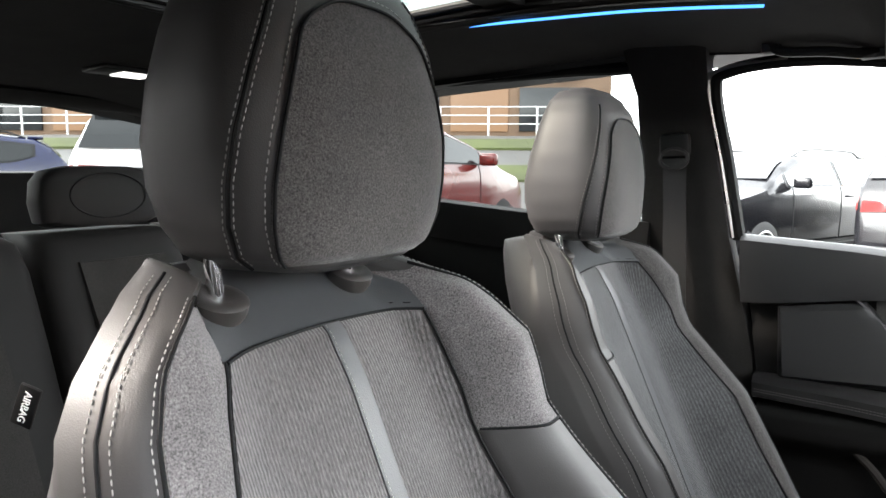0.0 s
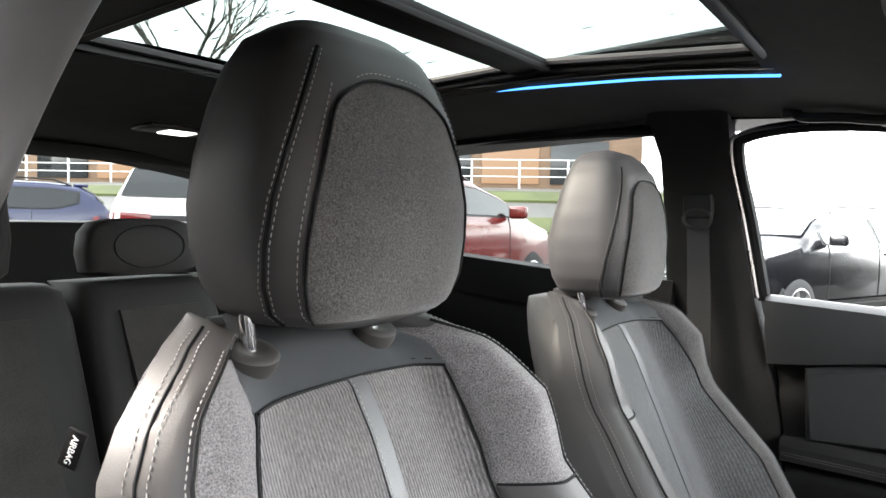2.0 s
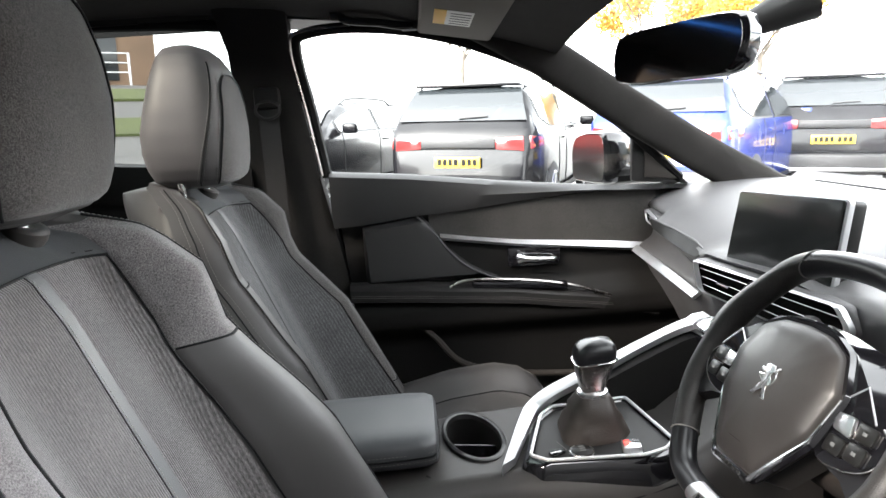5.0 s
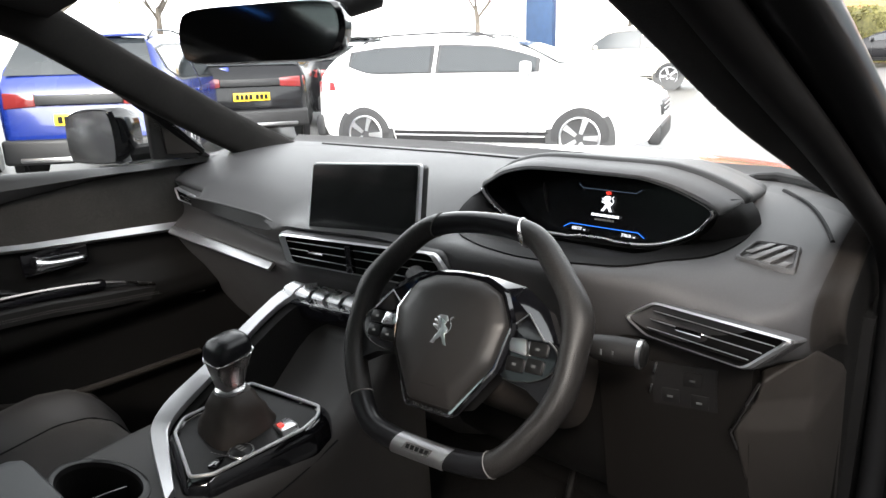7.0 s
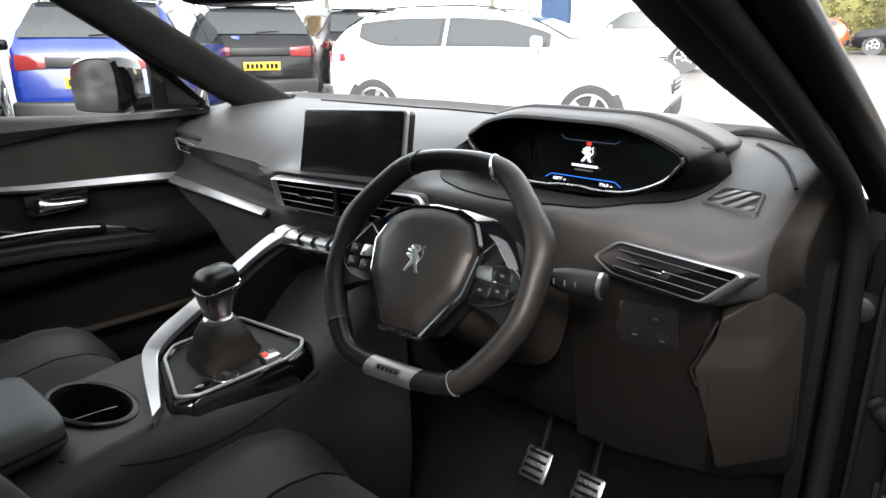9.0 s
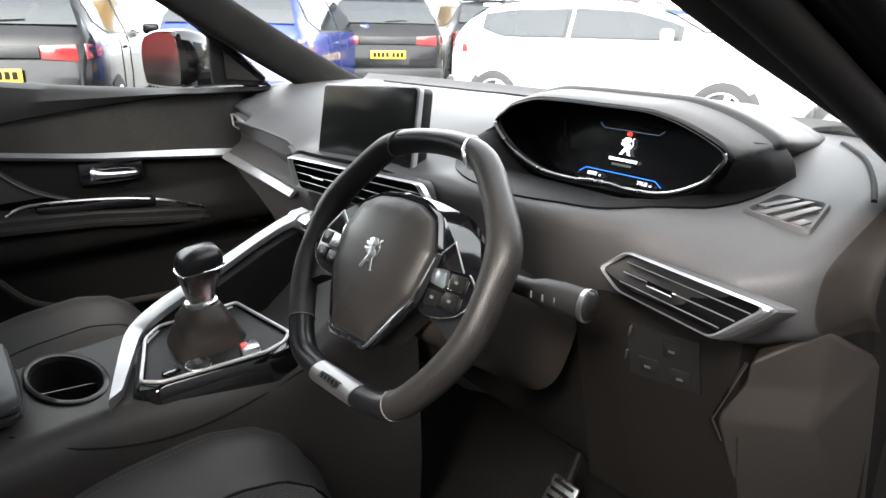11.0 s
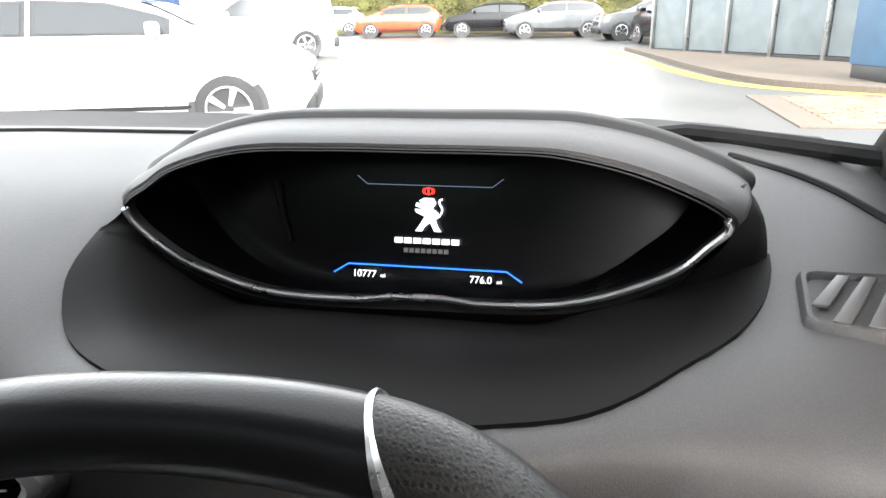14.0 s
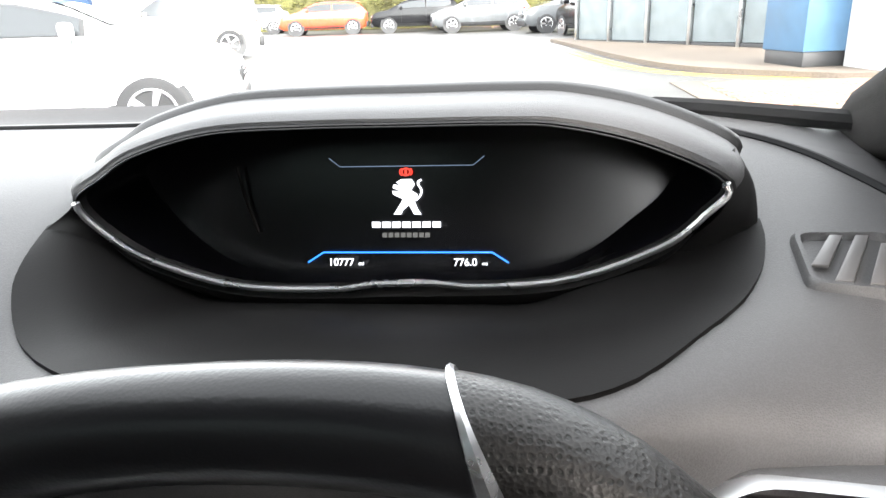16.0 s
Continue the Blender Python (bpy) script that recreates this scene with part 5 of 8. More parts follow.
# spokes: a gloss pod with four keys on either side
POD = [(0.073, 0.010), (0.100, 0.013), (0.125, 0.009), (0.140, -0.006), (0.132, -0.026), (0.106, -0.037), (0.075, -0.034)]
for sx in (-1, 1):
    pod = spline([(sx * x, y, 0) for x, y in POD], 4, loop=True)
    part("spoke", loft([[W(p.x * kx, p.y, h) for p in pod] for kx, h in ((0.98, -0.014), (1.0, -0.004), (1.0, 0.004), (0.985, 0.0065))]), PIANO, wheel, "gloss black spoke")
    part("pod_edge", tube([W(p.x, p.y, 0.0052) for p in pod], 0.0011, 6, loop=True), DARK_CHROME, wheel, "thin chrome edge round the keys")
    for x, y, w_, h_ in ((0.1165, -0.0015, 0.021, 0.015), (0.0925, -0.0215, 0.021, 0.0155), (0.1160, -0.0195, 0.020, 0.0155)):
        b = part("wheel_button", slab(rounded([W(sx * (x + a * w_ / 2), y + c * h_ / 2, 0.0060) for a, c in ((-1, -1), (1, -1), (1, 1), (-1, 1))], 0.003, 3), WN * 0.0035, 0.0008), KEY_BLACK, wheel)
        part("symbol", slab([W(sx * (x + a * 0.0024), y + c * 0.0014, 0.0097) for a, c in ((-1, -1), (1, -1), (1, 1), (-1, 1))], WN * 0.0003), DIM_GLOW, b)
    part("spoke_lower", loft([[W(sx * x, y, n) for x, y, n in r] for r in (
        ((0.072, -0.038, -0.014), (0.074, -0.028, -0.014), (0.074, -0.028, 0.002), (0.072, -0.038, 0.002)),
        ((0.108, -0.046, -0.012), (0.110, -0.030, -0.012), (0.110, -0.030, 0.002), (0.108, -0.044, 0.002)),
        ((0.138, -0.064, -0.010), (0.142, -0.020, -0.010), (0.142, -0.020, 0.003), (0.138, -0.060, 0.003)))]), SMOOTH_LEATHER, wheel)
    # gloss shell that runs over the top of the hub and down to the keys, folded along a ridge
    outer = [(0.0, 0.0725, -0.006), (0.036, 0.0700, -0.006), (0.078, 0.0640, -0.006), (0.112, 0.0430, -0.004), (0.134, 0.0090, 0.000)]
    ridge = [(0.0, 0.0670, 0.006), (0.036, 0.0645, 0.007), (0.068, 0.0540, 0.010), (0.098, 0.0330, 0.012), (0.121, 0.0080, 0.010)]
    inner = [(0.0, 0.0615, 0.009), (0.036, 0.0595, 0.009), (0.063, 0.0480, 0.009), (0.081, 0.0180, 0.009), (0.098, 0.0070, 0.008)]
    bl = loft([[W(sx * o[0], o[1] - 0.002, -0.020), W(sx * o[0], o[1], o[2]), W(sx * r[0], r[1], r[2]), W(sx * n[0], n[1], n[2])] for o, r, n in zip(outer, ridge, inner)], closed=False, caps=False)
    part("spoke_accent", bl, PIANO, wheel, "gloss black shell round the hub", angle=20)
    part("spoke_line", tube([W(sx * 0.081, 0.018, 0.0095), W(sx * 0.099, 0.0335, 0.0122), W(sx * 0.122, 0.009, 0.0102)], 0.0009, 6), SATIN, wheel, "silver line on the spoke")
    part("button_divider", slab(rounded([W(sx * x, y, 0.0068) for x, y in ((0.081, 0.005), (0.101, 0.007), (0.106, -0.011), (0.084, -0.009))], 0.003, 3), WN * 0.0045, 0.0012), CHROME, wheel, "bright toggle above the keys")
# column and stalks
col = part("steering_column", loft([[W(0.062 * k * math.copysign(abs(math.cos(a)) ** 0.6, math.cos(a)), 0.055 * k * math.copysign(abs(math.sin(a)) ** 0.6, math.sin(a)) - 0.012 - dv, n) for a in span(0, 2 * math.pi, 33)[:-1]] for n, k, dv in ((-0.032, 0.82, 0), (-0.038, 0.92, 0), (-0.05, 1.0, 0), (-0.16, 1.15, 0.004), (-0.24, 1.2, 0.008))]), BROWNISH)
tagged(col, "black plastic steering column shroud", "steering column")
for sx, lab in ((1, "black control stalk with a silver-ringed end"), (-1, "black control stalk behind the wheel")):
    st = thing("column_stalk", W(sx * 0.06, 0.03, -0.05), lab, "control stalk")
    e = Vector((0.572, 0.494, 0.975)) if sx > 0 else Vector((0.195, 0.530, 0.985))
    s0 = W(sx * 0.055, 0.02, -0.075)
    d = (e - s0).normalized()
    part("stem", tube([s0, s0.lerp(e, 0.5), s0.lerp(e, 0.62), s0.lerp(e, 0.78), e - d * 0.004], [0.009, 0.010, 0.0145, 0.016, 0.0155], 14), PLASTIC, st)
    if sx > 0:
        part("end_ring", tube([e - d * 0.005, e - d * 0.001, e], [0.0162, 0.0164, 0.0150], 18), CHROME, st)
        part("end_cap", tube([e, e + d * 0.003, e + d * 0.005], [0.0145, 0.0125, 0.006], 18), KEY_BLACK, st, "grey end button")
        for k in range(3):
            part("stalk_mark", box(s0.lerp(e, 0.60 + 0.10 * k) + Vector((0, -0.0155, 0.002)), (0.002, 0.001, 0.007), 0.0003), DIM_GLOW, st)

# ---- centre console ----
console = thing("centre_console", (0.03, 0.2, 0.33), "dark centre console with chrome gear surround and cup holders", "console")
# sides and deck: section across x, along y
def deck_z(y):
    return lerp(y, [(-0.45, 0.735), (0.02, 0.757), (0.10, 0.766), (0.20, 0.772), (0.34, 0.772), (0.42, 0.785), (0.50, 0.84), (0.56, 0.90)])
CUP_C = Vector((-0.020, 0.118, 0))
cup_pt = lambda a, k=1.0: Vector((CUP_C.x + 0.080 * k * math.cos(a), CUP_C.y + k * (0.043 * math.sin(a) + 0.012 * math.cos(a)), deck_z(0.118)))
rings = []
for y in sorted(span(-0.48, 0.60, 30) + span(0.05, 0.19, 36)):
    z = deck_z(y)
    wl_, wr_ = -0.115, lerp(y, [(-0.48, 0.125), (0.10, 0.129), (0.167, 0.132), (0.224, 0.144), (0.354, 0.160), (0.45, 0.150), (0.60, 0.130)])
    rings.append([Vector((wr_ - 0.02, y, 0.33)), Vector((wr_, y, 0.50)), Vector((wr_, y, z - 0.05)), Vector((wr_ - 0.004, y, z - 0.022)), Vector((wr_ - 0.02, y, z - 0.004))] + [Vector((x, y, z)) for x in span(wr_ - 0.03, wl_ + 0.012, 40)]
                 + [Vector((wl_ + 0.004, y, z - 0.006)), Vector((wl_, y, z - 0.05)), Vector((wl_, y, 0.50)), Vector((wl_ + 0.02, y, 0.33))])
cb = loft(rings)
def in_cup(p):
    dx_ = (p.x - CUP_C.x) / 0.080
    return dx_ * dx_ + ((p.y - CUP_C.y - 0.012 * dx_) / 0.043) ** 2 < 1.0 and p.z > 0.7
bmesh.ops.delete(cb, geom=[f for f in cb.faces if in_cup(f.calc_center_median())], context="FACES")
part("body", cb, CONSOLE, console, "warm dark console body")
# gear surround
GEAR = [Vector(p) for p in ((0.098, 0.190, 0.786), (0.004, 0.222, 0.800), (-0.012, 0.245, 0.806), (-0.014, 0.362, 0.810), (0.120, 0.388, 0.803), (0.136, 0.373, 0.800), (0.140, 0.343, 0.795), (0.117, 0.212, 0.786))]
gc = sum(GEAR, Vector()) / len(GEAR)
part("surround", loft([[gc + (p - gc) * k + Vector((0, 0, h)) for p in rounded(GEAR, 0.006, 3)] for k, h in ((1.17, -0.040), (1.14, -0.012), (1.09, -0.003), (1.0, 0.002), (0.95, -0.002))], caps=False), PIANO, console, "gloss black surround")
part("surround_chrome", tube([gc + (p - gc) * 1.0 + Vector((0, 0, 0.004)) for p in rounded(GEAR, 0.006, 3)], 0.0026, 8, loop=True), SILVER, console, "chrome frame of the gear plate")
part("gear_plate", slab([gc + (p - gc) * 0.97 + Vector((0, 0, -0.001)) for p in GEAR], (0, 0, -0.006)), PLASTIC, console, "dark gear plate")
# broad chrome band on the passenger flank, rising to the dashboard
OUTER = ((0.113, 0.147, 0.784), (-0.003, 0.190, 0.800), (-0.040, 0.212, 0.809), (-0.058, 0.250, 0.825), (-0.062, 0.315, 0.851), (-0.088, 0.430, 0.888), (-0.090, 0.500, 0.912), (-0.045, 0.535, 0.920))
INNER = ((0.096, 0.168, 0.786), (0.015, 0.206, 0.802), (-0.012, 0.223, 0.809), (-0.022, 0.250, 0.823), (-0.032, 0.315, 0.849), (-0.062, 0.425, 0.886), (-0.062, 0.488, 0.908), (-0.030, 0.510, 0.914))
bo, bi = spline(OUTER, 4), spline(INNER, 4)
bp = [o.lerp(i, 0.5) for o, i in zip(bo, bi)]
dn = Vector((0, 0, -1))
part("chrome_band", loft([[o, o.lerp(i, 0.06) - dn * 0.002, o.lerp(i, 0.94) - dn * 0.001, i - dn * 0.0, i + dn * 0.010, o + dn * 0.014] for o, i in zip(bo, bi)]), SATIN, console, "broad satin chrome band", angle=25)
# fill under the band
under = [[p - Vector((0, 0, 0.012)) , p - Vector((0, 0, 0.10)), p + Vector((0.045, 0, -0.10)), p + Vector((0.030, 0, -0.016))] for p in bp[8:]]
part("flank", loft(under), SOFT_BLACK, console)
# start and mode buttons, brake switch
bt = part("start_button", tube([(0.106, 0.262, 0.784), (0.106, 0.262, 0.795), (0.106, 0.262, 0.7975)], [0.0155, 0.0155, 0.012], 22), PLASTIC, console, "round start button")
part("button_ring", tube([Vector((0.106 + 0.0165 * math.cos(a), 0.262 + 0.0165 * math.sin(a), 0.7930)) for a in span(0, 2 * math.pi, 25)[:-1]], 0.0018, 6, loop=True), CHROME, bt)
for k in range(3):
    part("button_mark", box((0.100 + 0.006 * k, 0.262, 0.7982), (0.0016, 0.009, 0.0006), 0.0002), DIM_GLOW, bt)
br = part("brake_switch", box((0.116, 0.330, 0.799), (0.036, 0.026, 0.012), 0.003, m=pose(0, 0, 0, 6, -8, -12)), CHROME, console, "silver parking brake switch")
part("brake_light", box((0.114, 0.323, 0.8062), (0.012, 0.007, 0.0012), 0.0003, m=pose(0, 0, 0, 6, -8, -12)), RED_GLOW, br)
part("mode_switch", box((0.098, 0.228, 0.790), (0.014, 0.022, 0.006), 0.002, m=pose(0, 0, 0, 0, -8, 25)), PIANO, console)
# row of toggles under the vents
for k in range(7):
    x = -0.074 + 0.034 * k
    y = 0.505 + 0.005 * k
    tg = part("toggle", loft([[Vector((x + dx_, y + dy, 0.906 + dz)) for dx_, dy, dz in ((-0.0145, a, b), (0.0145, a, b), (0.0145, a + 0.004, b - 0.012), (-0.0145, a + 0.004, b - 0.012))] for a, b in ((-0.016, 0.004), (-0.006, 0.012), (0.014, 0.015))]), CHROME, console, "chrome toggle key")
part("toggle_base", box((0.055, 0.535, 0.888), (0.28, 0.06, 0.034), 0.006, m=pose(0, 0, 0, 8, 0, 8)), PIANO, console)
for k in range(5):
    part("lower_key", box((-0.005 + 0.040 * k, 0.500 + 0.006 * k, 0.889), (0.034, 0.012, 0.018), 0.003, m=pose(0, 0, 0, 0, 0, 8)), PIANO, console)

lever = thing("gear_lever", (0.035, 0.30, 0.79), "manual gear lever with metal knob and leather gaiter", "gear lever")
kb = Vector((0.048, 0.294, 0.0))
boot = []
for z, w, d, fold in ((0.788, 0.050, 0.054, 0.0), (0.7950, 0.049, 0.052, 0.02), (0.803, 0.047, 0.049, 0.04), (0.815, 0.042, 0.043, 0.06), (0.826, 0.038, 0.038, 0.05), (0.837, 0.033, 0.033, 0.07), (0.846, 0.029, 0.028, 0.04), (0.854, 0.023, 0.023, 0.0)):
    boot.append([Vector((kb.x + w * math.copysign(abs(math.cos(a)) ** 0.6, math.cos(a)) * (1 + fold * math.sin(4 * a + z * 190)), kb.y + d * math.copysign(abs(math.sin(a)) ** 0.6, math.sin(a)) * (1 + fold * math.cos(3 * a + z * 240)), z + 0.05 * fold * math.sin(3 * a))) for a in span(0, 2 * math.pi, 49)[:-1]])
part("gaiter", loft(boot), surface("gaiter_leather", (0.034, 0.027, 0.023), 0.50, grain=700, bump=0.3, cells=True, spec=0.35, coarse=20), lever, "folded dark brown leather gaiter")
for sg in (-1, 1):
    part("gaiter_stitching", stitches([Vector((kb.x + sg * 0.030, kb.y - 0.064 + 0.010 * t, 0.7985)) + Vector((sg * 0.03 * t, 0, 0)) for t in span(0, 1, 12)]), THREAD_DARK, lever)
part("collar", tube([(kb.x, kb.y, 0.848), (kb.x, kb.y, 0.851), (kb.x, kb.y, 0.859), (kb.x, kb.y, 0.862)], [0.019, 0.0225, 0.0225, 0.018], 20), CHROME, lever, "chrome collar")
se = lambda v: math.copysign(abs(v) ** 0.55, v)
kr = []
for z, w, d, dy in ((0.860, 0.0165, 0.0165, 0), (0.868, 0.0185, 0.0190, 0), (0.884, 0.0215, 0.0230, 0.001), (0.897, 0.0250, 0.0270, 0.003), (0.908, 0.0265, 0.0295, 0.004)):
    kr.append([Vector((kb.x + w * se(math.cos(a)), kb.y + dy + d * se(math.sin(a)), z + 0.14 * d * math.sin(a))) for a in span(0, 2 * math.pi, 33)[:-1]])
part("knob_metal", loft(kr), DARK_CHROME, lever, "dark satin metal knob body")
part("knob_ring", tube([Vector((kb.x + 0.0280 * se(math.cos(a)), kb.y + 0.004 + 0.0310 * se(math.sin(a)), 0.908 + 0.0043 * math.sin(a))) for a in span(0, 2 * math.pi, 33)[:-1]], 0.0013, 6, loop=True), BRIGHT, lever)
kt = []
for z, k in ((0.908, 1.0), (0.917, 1.0), (0.925, 0.95), (0.931, 0.82), (0.9345, 0.60), (0.936, 0.25)):
    kt.append([Vector((kb.x + 0.0272 * k * se(math.cos(a)), kb.y + 0.004 + 0.0302 * k * se(math.sin(a)), z + 0.0043 * k * math.sin(a))) for a in span(0, 2 * math.pi, 33)[:-1]])
part("knob_top", loft(kt), SMOOTH_LEATHER, lever, "dark knob top")
for k in range(3):
    part("knob_mark", box((kb.x - 0.010 + 0.010 * k, kb.y + 0.002, 0.9345), (0.0012, 0.012, 0.0005), 0.0001), DIM_GLOW, lever)

part("side_seam", tube(spline([(0.078, 0.040, 0.7605), (0.1270, 0.104, 0.7425), (0.1400, 0.196, 0.7230), (0.1520, 0.289, 0.7350), (0.1525, 0.390, 0.7600)], 6), 0.0016, 6), PIPING, console)
cup = thing("cup_holder", (0.02, 0.075, 0.70), "dark cup holder well with a gloss black rim", "cup holder")
AN = span(0, 2 * math.pi, 49)[:-1]
dz_ = lambda k, h: [cup_pt(a, k) + Vector((0, 0, h)) for a in AN]
part("rim", loft([dz_(1.12, -0.002), dz_(1.10, 0.003), dz_(1.03, 0.0045), dz_(0.95, 0.003), dz_(0.92, -0.004)], caps=False), KEY_BLACK, cup)
part("well", loft([dz_(0.93, -0.002), dz_(0.90, -0.03), dz_(0.86, -0.075), dz_(0.55, -0.078), dz_(0.1, -0.078)], caps=False), SOFT_BLACK, cup, "dark deep well")
part("divider", box((-0.020, 0.118, deck_z(0.118) - 0.045), (0.006, 0.070, 0.060), 0.002, m=pose(0, 0, 0, 0, 0, -12)), PIANO, cup)

arm = thing("armrest", (0.03, -0.15, 0.75), "padded dark leather armrest lid with stitched edge", "armrest")
def arm_ring(y, t):
    w, h = 0.098, 0.046
    z0 = 0.765 + 0.004 * t
    return [Vector((-0.018 + w * math.copysign(abs(math.cos(a)) ** 0.45, math.cos(a)), y, z0 + 0.022 + h * 0.62 * math.copysign(abs(math.sin(a)) ** 0.55, math.sin(a)))) for a in span(0, 2 * math.pi, 33)[:-1]]
ar = [[Vector((-0.018 + (p.x + 0.018) * k, y, 0.787 + (p.z - 0.787) * k)) for p in arm_ring(y, t)] for y, k, t in ((-0.42, 0.9, 0), (-0.40, 1, 0), (-0.2, 1, 0.5), (0.02, 1, 1), (0.045, 0.97, 1), (0.058, 0.88, 1), (0.062, 0.70, 1))]
part("lid", loft(ar), LEATHER_GREY, arm, "padded leather lid")
part("lid_seam", tube(spline([(0.0805, -0.40, 0.787), (0.0810, -0.1, 0.788), (0.079, 0.03, 0.789), (0.062, 0.058, 0.789), (-0.02, 0.064, 0.789), (-0.09, 0.058, 0.789)]), 0.0017, 6), PIPING, arm)
for dz in (0.006, -0.006):
    part("lid_stitching", stitches(spline([(0.080, -0.40, 0.787 + dz), (0.0805, -0.1, 0.788 + dz), (0.078, 0.03, 0.789 + dz), (0.061, 0.058, 0.789 + dz), (-0.02, 0.0635, 0.789 + dz)], 12)), THREAD_DARK, arm)

# ---- pedals, belt buckle ----
for x, y, z, w, h, lab in ((0.300, 0.765, 0.445, 0.058, 0.062, "clutch"), (0.412, 0.765, 0.440, 0.058, 0.060, "brake")):
    pd = thing("foot_pedal", (x, y, z), "brushed metal foot pedal with black rubber bars", "pedal", "foot pedals")
    m = pose(x, y, z, 52, 0, 0)
    part("plate", box((0, 0, 0), (w, h, 0.008), 0.006, m=None), CHROME, pd).data.transform(m)
    part("arm", tube([(x, y + 0.015, z + 0.01), (x - 0.005, y + 0.07, z + 0.10), (x - 0.005, y + 0.10, z + 0.30)], 0.008, 8), SOFT_BLACK, pd)
    for k in range(4):
        part("rubber_bar", box((0, -h / 2 + h * (k + 0.6) / 4.2, 0.005), (w * 0.74, 0.006, 0.004), 0.0015), RUBBER, pd).data.transform(m)
mat_ob = part("floor_mat", loft([[Vector((x, y, z)) for x, y in ((0.16, 0.15 + 0), (0.68, 0.15), (0.70, 0.72), (0.60, 0.86), (0.20, 0.86), (0.14, 0.70))] for z in (0.332, 0.344)]), CARPET)
tagged(mat_ob, "black carpet floor mat in the driver footwell", "floor mat")
foot = part("footwell_bulkhead", box((0.0, 1.02, 0.56), (1.46, 0.05, 0.52), 0.02), CARPET)
tagged(foot, "black carpeted bulkhead of the footwell", "bulkhead", kind="structure")
buck = thing("belt_buckle", (0.142, 0.05, 0.62), "seat belt buckle with a red release button", "belt buckle")
part("housing", box((0.142, 0.045, 0.650), (0.026, 0.05, 0.06), 0.006, m=pose(0, 0, 0, -25, 0, 0)), PLASTIC, buck)
part("release_button", box((0.142, 0.059, 0.682), (0.022, 0.032, 0.010), 0.003, m=pose(0, 0, 0, -25, 0, 0)), RED, buck, "red release button")

# ---- passenger door ----
door = thing("passenger_door", (-0.74, 0.3, 0.4), "dark passenger door lining with silver trim strip", "car door")
def door_x(y, z):
    """Inner face of the lining."""
    x = -0.705
    x += 0.045 * sm((0.845 - z) / 0.05) * sm((z - 0.70) / 0.06)
    x -= 0.012 * sm((z - 0.93) / 0.04) * sm((1.03 - z) / 0.03)
    x += 0.012 * sm((z - 1.06) / 0.05)
    return x
zd = span(0.36, 1.142, 56)
sill = lambda y: lerp(y, [(-0.20, 1.152), (0.05, 1.127), (0.31, 1.090), (0.55, 1.064), (0.75, 1.056), (0.95, 1.045)])
def lining(y, z):
    zz = min(z, sill(y))
    y = max(y, lerp(zz, [(0.36, -0.07), (0.66, -0.098), (1.08, -0.144), (1.16, -0.152)]))
    return Vector((door_x(y, zz), y, zz))
part("lining", sheet(lining, span(-0.20, 0.92, 44), zd, (-0.045, 0, 0)), SOFT_BLACK, door, "dark grained door lining")
# upper shoulder pad
sh = []
for y in span(-0.150, 0.78, 40):
    z1 = sill(y)
    z0 = min(z1 - 0.008, lerp(y, [(-0.20, 1.010), (-0.08, 1.015), (0.05, 1.029), (0.15, 1.033), (0.30, 1.047), (0.45, 1.057), (0.60, 1.060)]))
    sh.append([Vector((-0.688, y, z0)), Vector((-0.672, y, z0 + 0.5 * (z1 - z0))), Vector((-0.680, y, z1 - 0.006)), Vector((-0.70, y, z1 + 0.004)), Vector((-0.74, y, z1 + 0.002)), Vector((-0.735, y, z0))])
part("shoulder_pad", loft(sh), DOOR_SKIN, door, "dark upper door pad")
# cloth field between pad and strip
strip_z = lambda y: lerp(y, [(0.08, 0.985), (0.12, 0.978), (0.30, 0.950), (0.50, 0.928), (0.64, 0.912)])
pad_z = lambda y: lerp(y, [(-0.10, 1.010), (0.05, 1.027), (0.15, 1.031), (0.30, 1.044), (0.45, 1.053), (0.66, 1.054)])
part("cloth_field", sheet(lambda y, t: Vector((-0.695 - 0.004 * t, y, strip_z(y) + (pad_z(y) - strip_z(y)) * t)), span(0.085, 0.66, 20), span(0, 1, 6), (-0.01, 0, 0)), DOOR_CLOTH, door, "grey woven cloth field")
part("trim_strip", sheet(lambda y, t: Vector((-0.680 - 0.012 * t, y, strip_z(y) - 0.008 + (0.008 + 0.006 * sm((y - 0.2) / 0.4)) * t)), span(0.11, 0.655, 20), span(0, 1, 3), (-0.010, 0, -0.008)), SATIN, door, "satin silver trim strip")
# pull handle
hd = part("handle_recess", box((-0.700, 0.345, 0.905), (0.014, 0.135, 0.052), 0.012), PIANO, door, "dark handle recess")
part("door_handle", tube(spline([(-0.672, 0.300, 0.908), (-0.664, 0.330, 0.904), (-0.668, 0.385, 0.900), (-0.685, 0.400, 0.899)]), [0.016, 0.0155, 0.014, 0.011, 0.009, 0.008, 0.0075, 0.007, 0.007, 0.007, 0.0065, 0.006, 0.006, 0.006, 0.005, 0.005, 0.004, 0.004, 0.004][:19], 10), CHROME, hd, "satin chrome door handle")
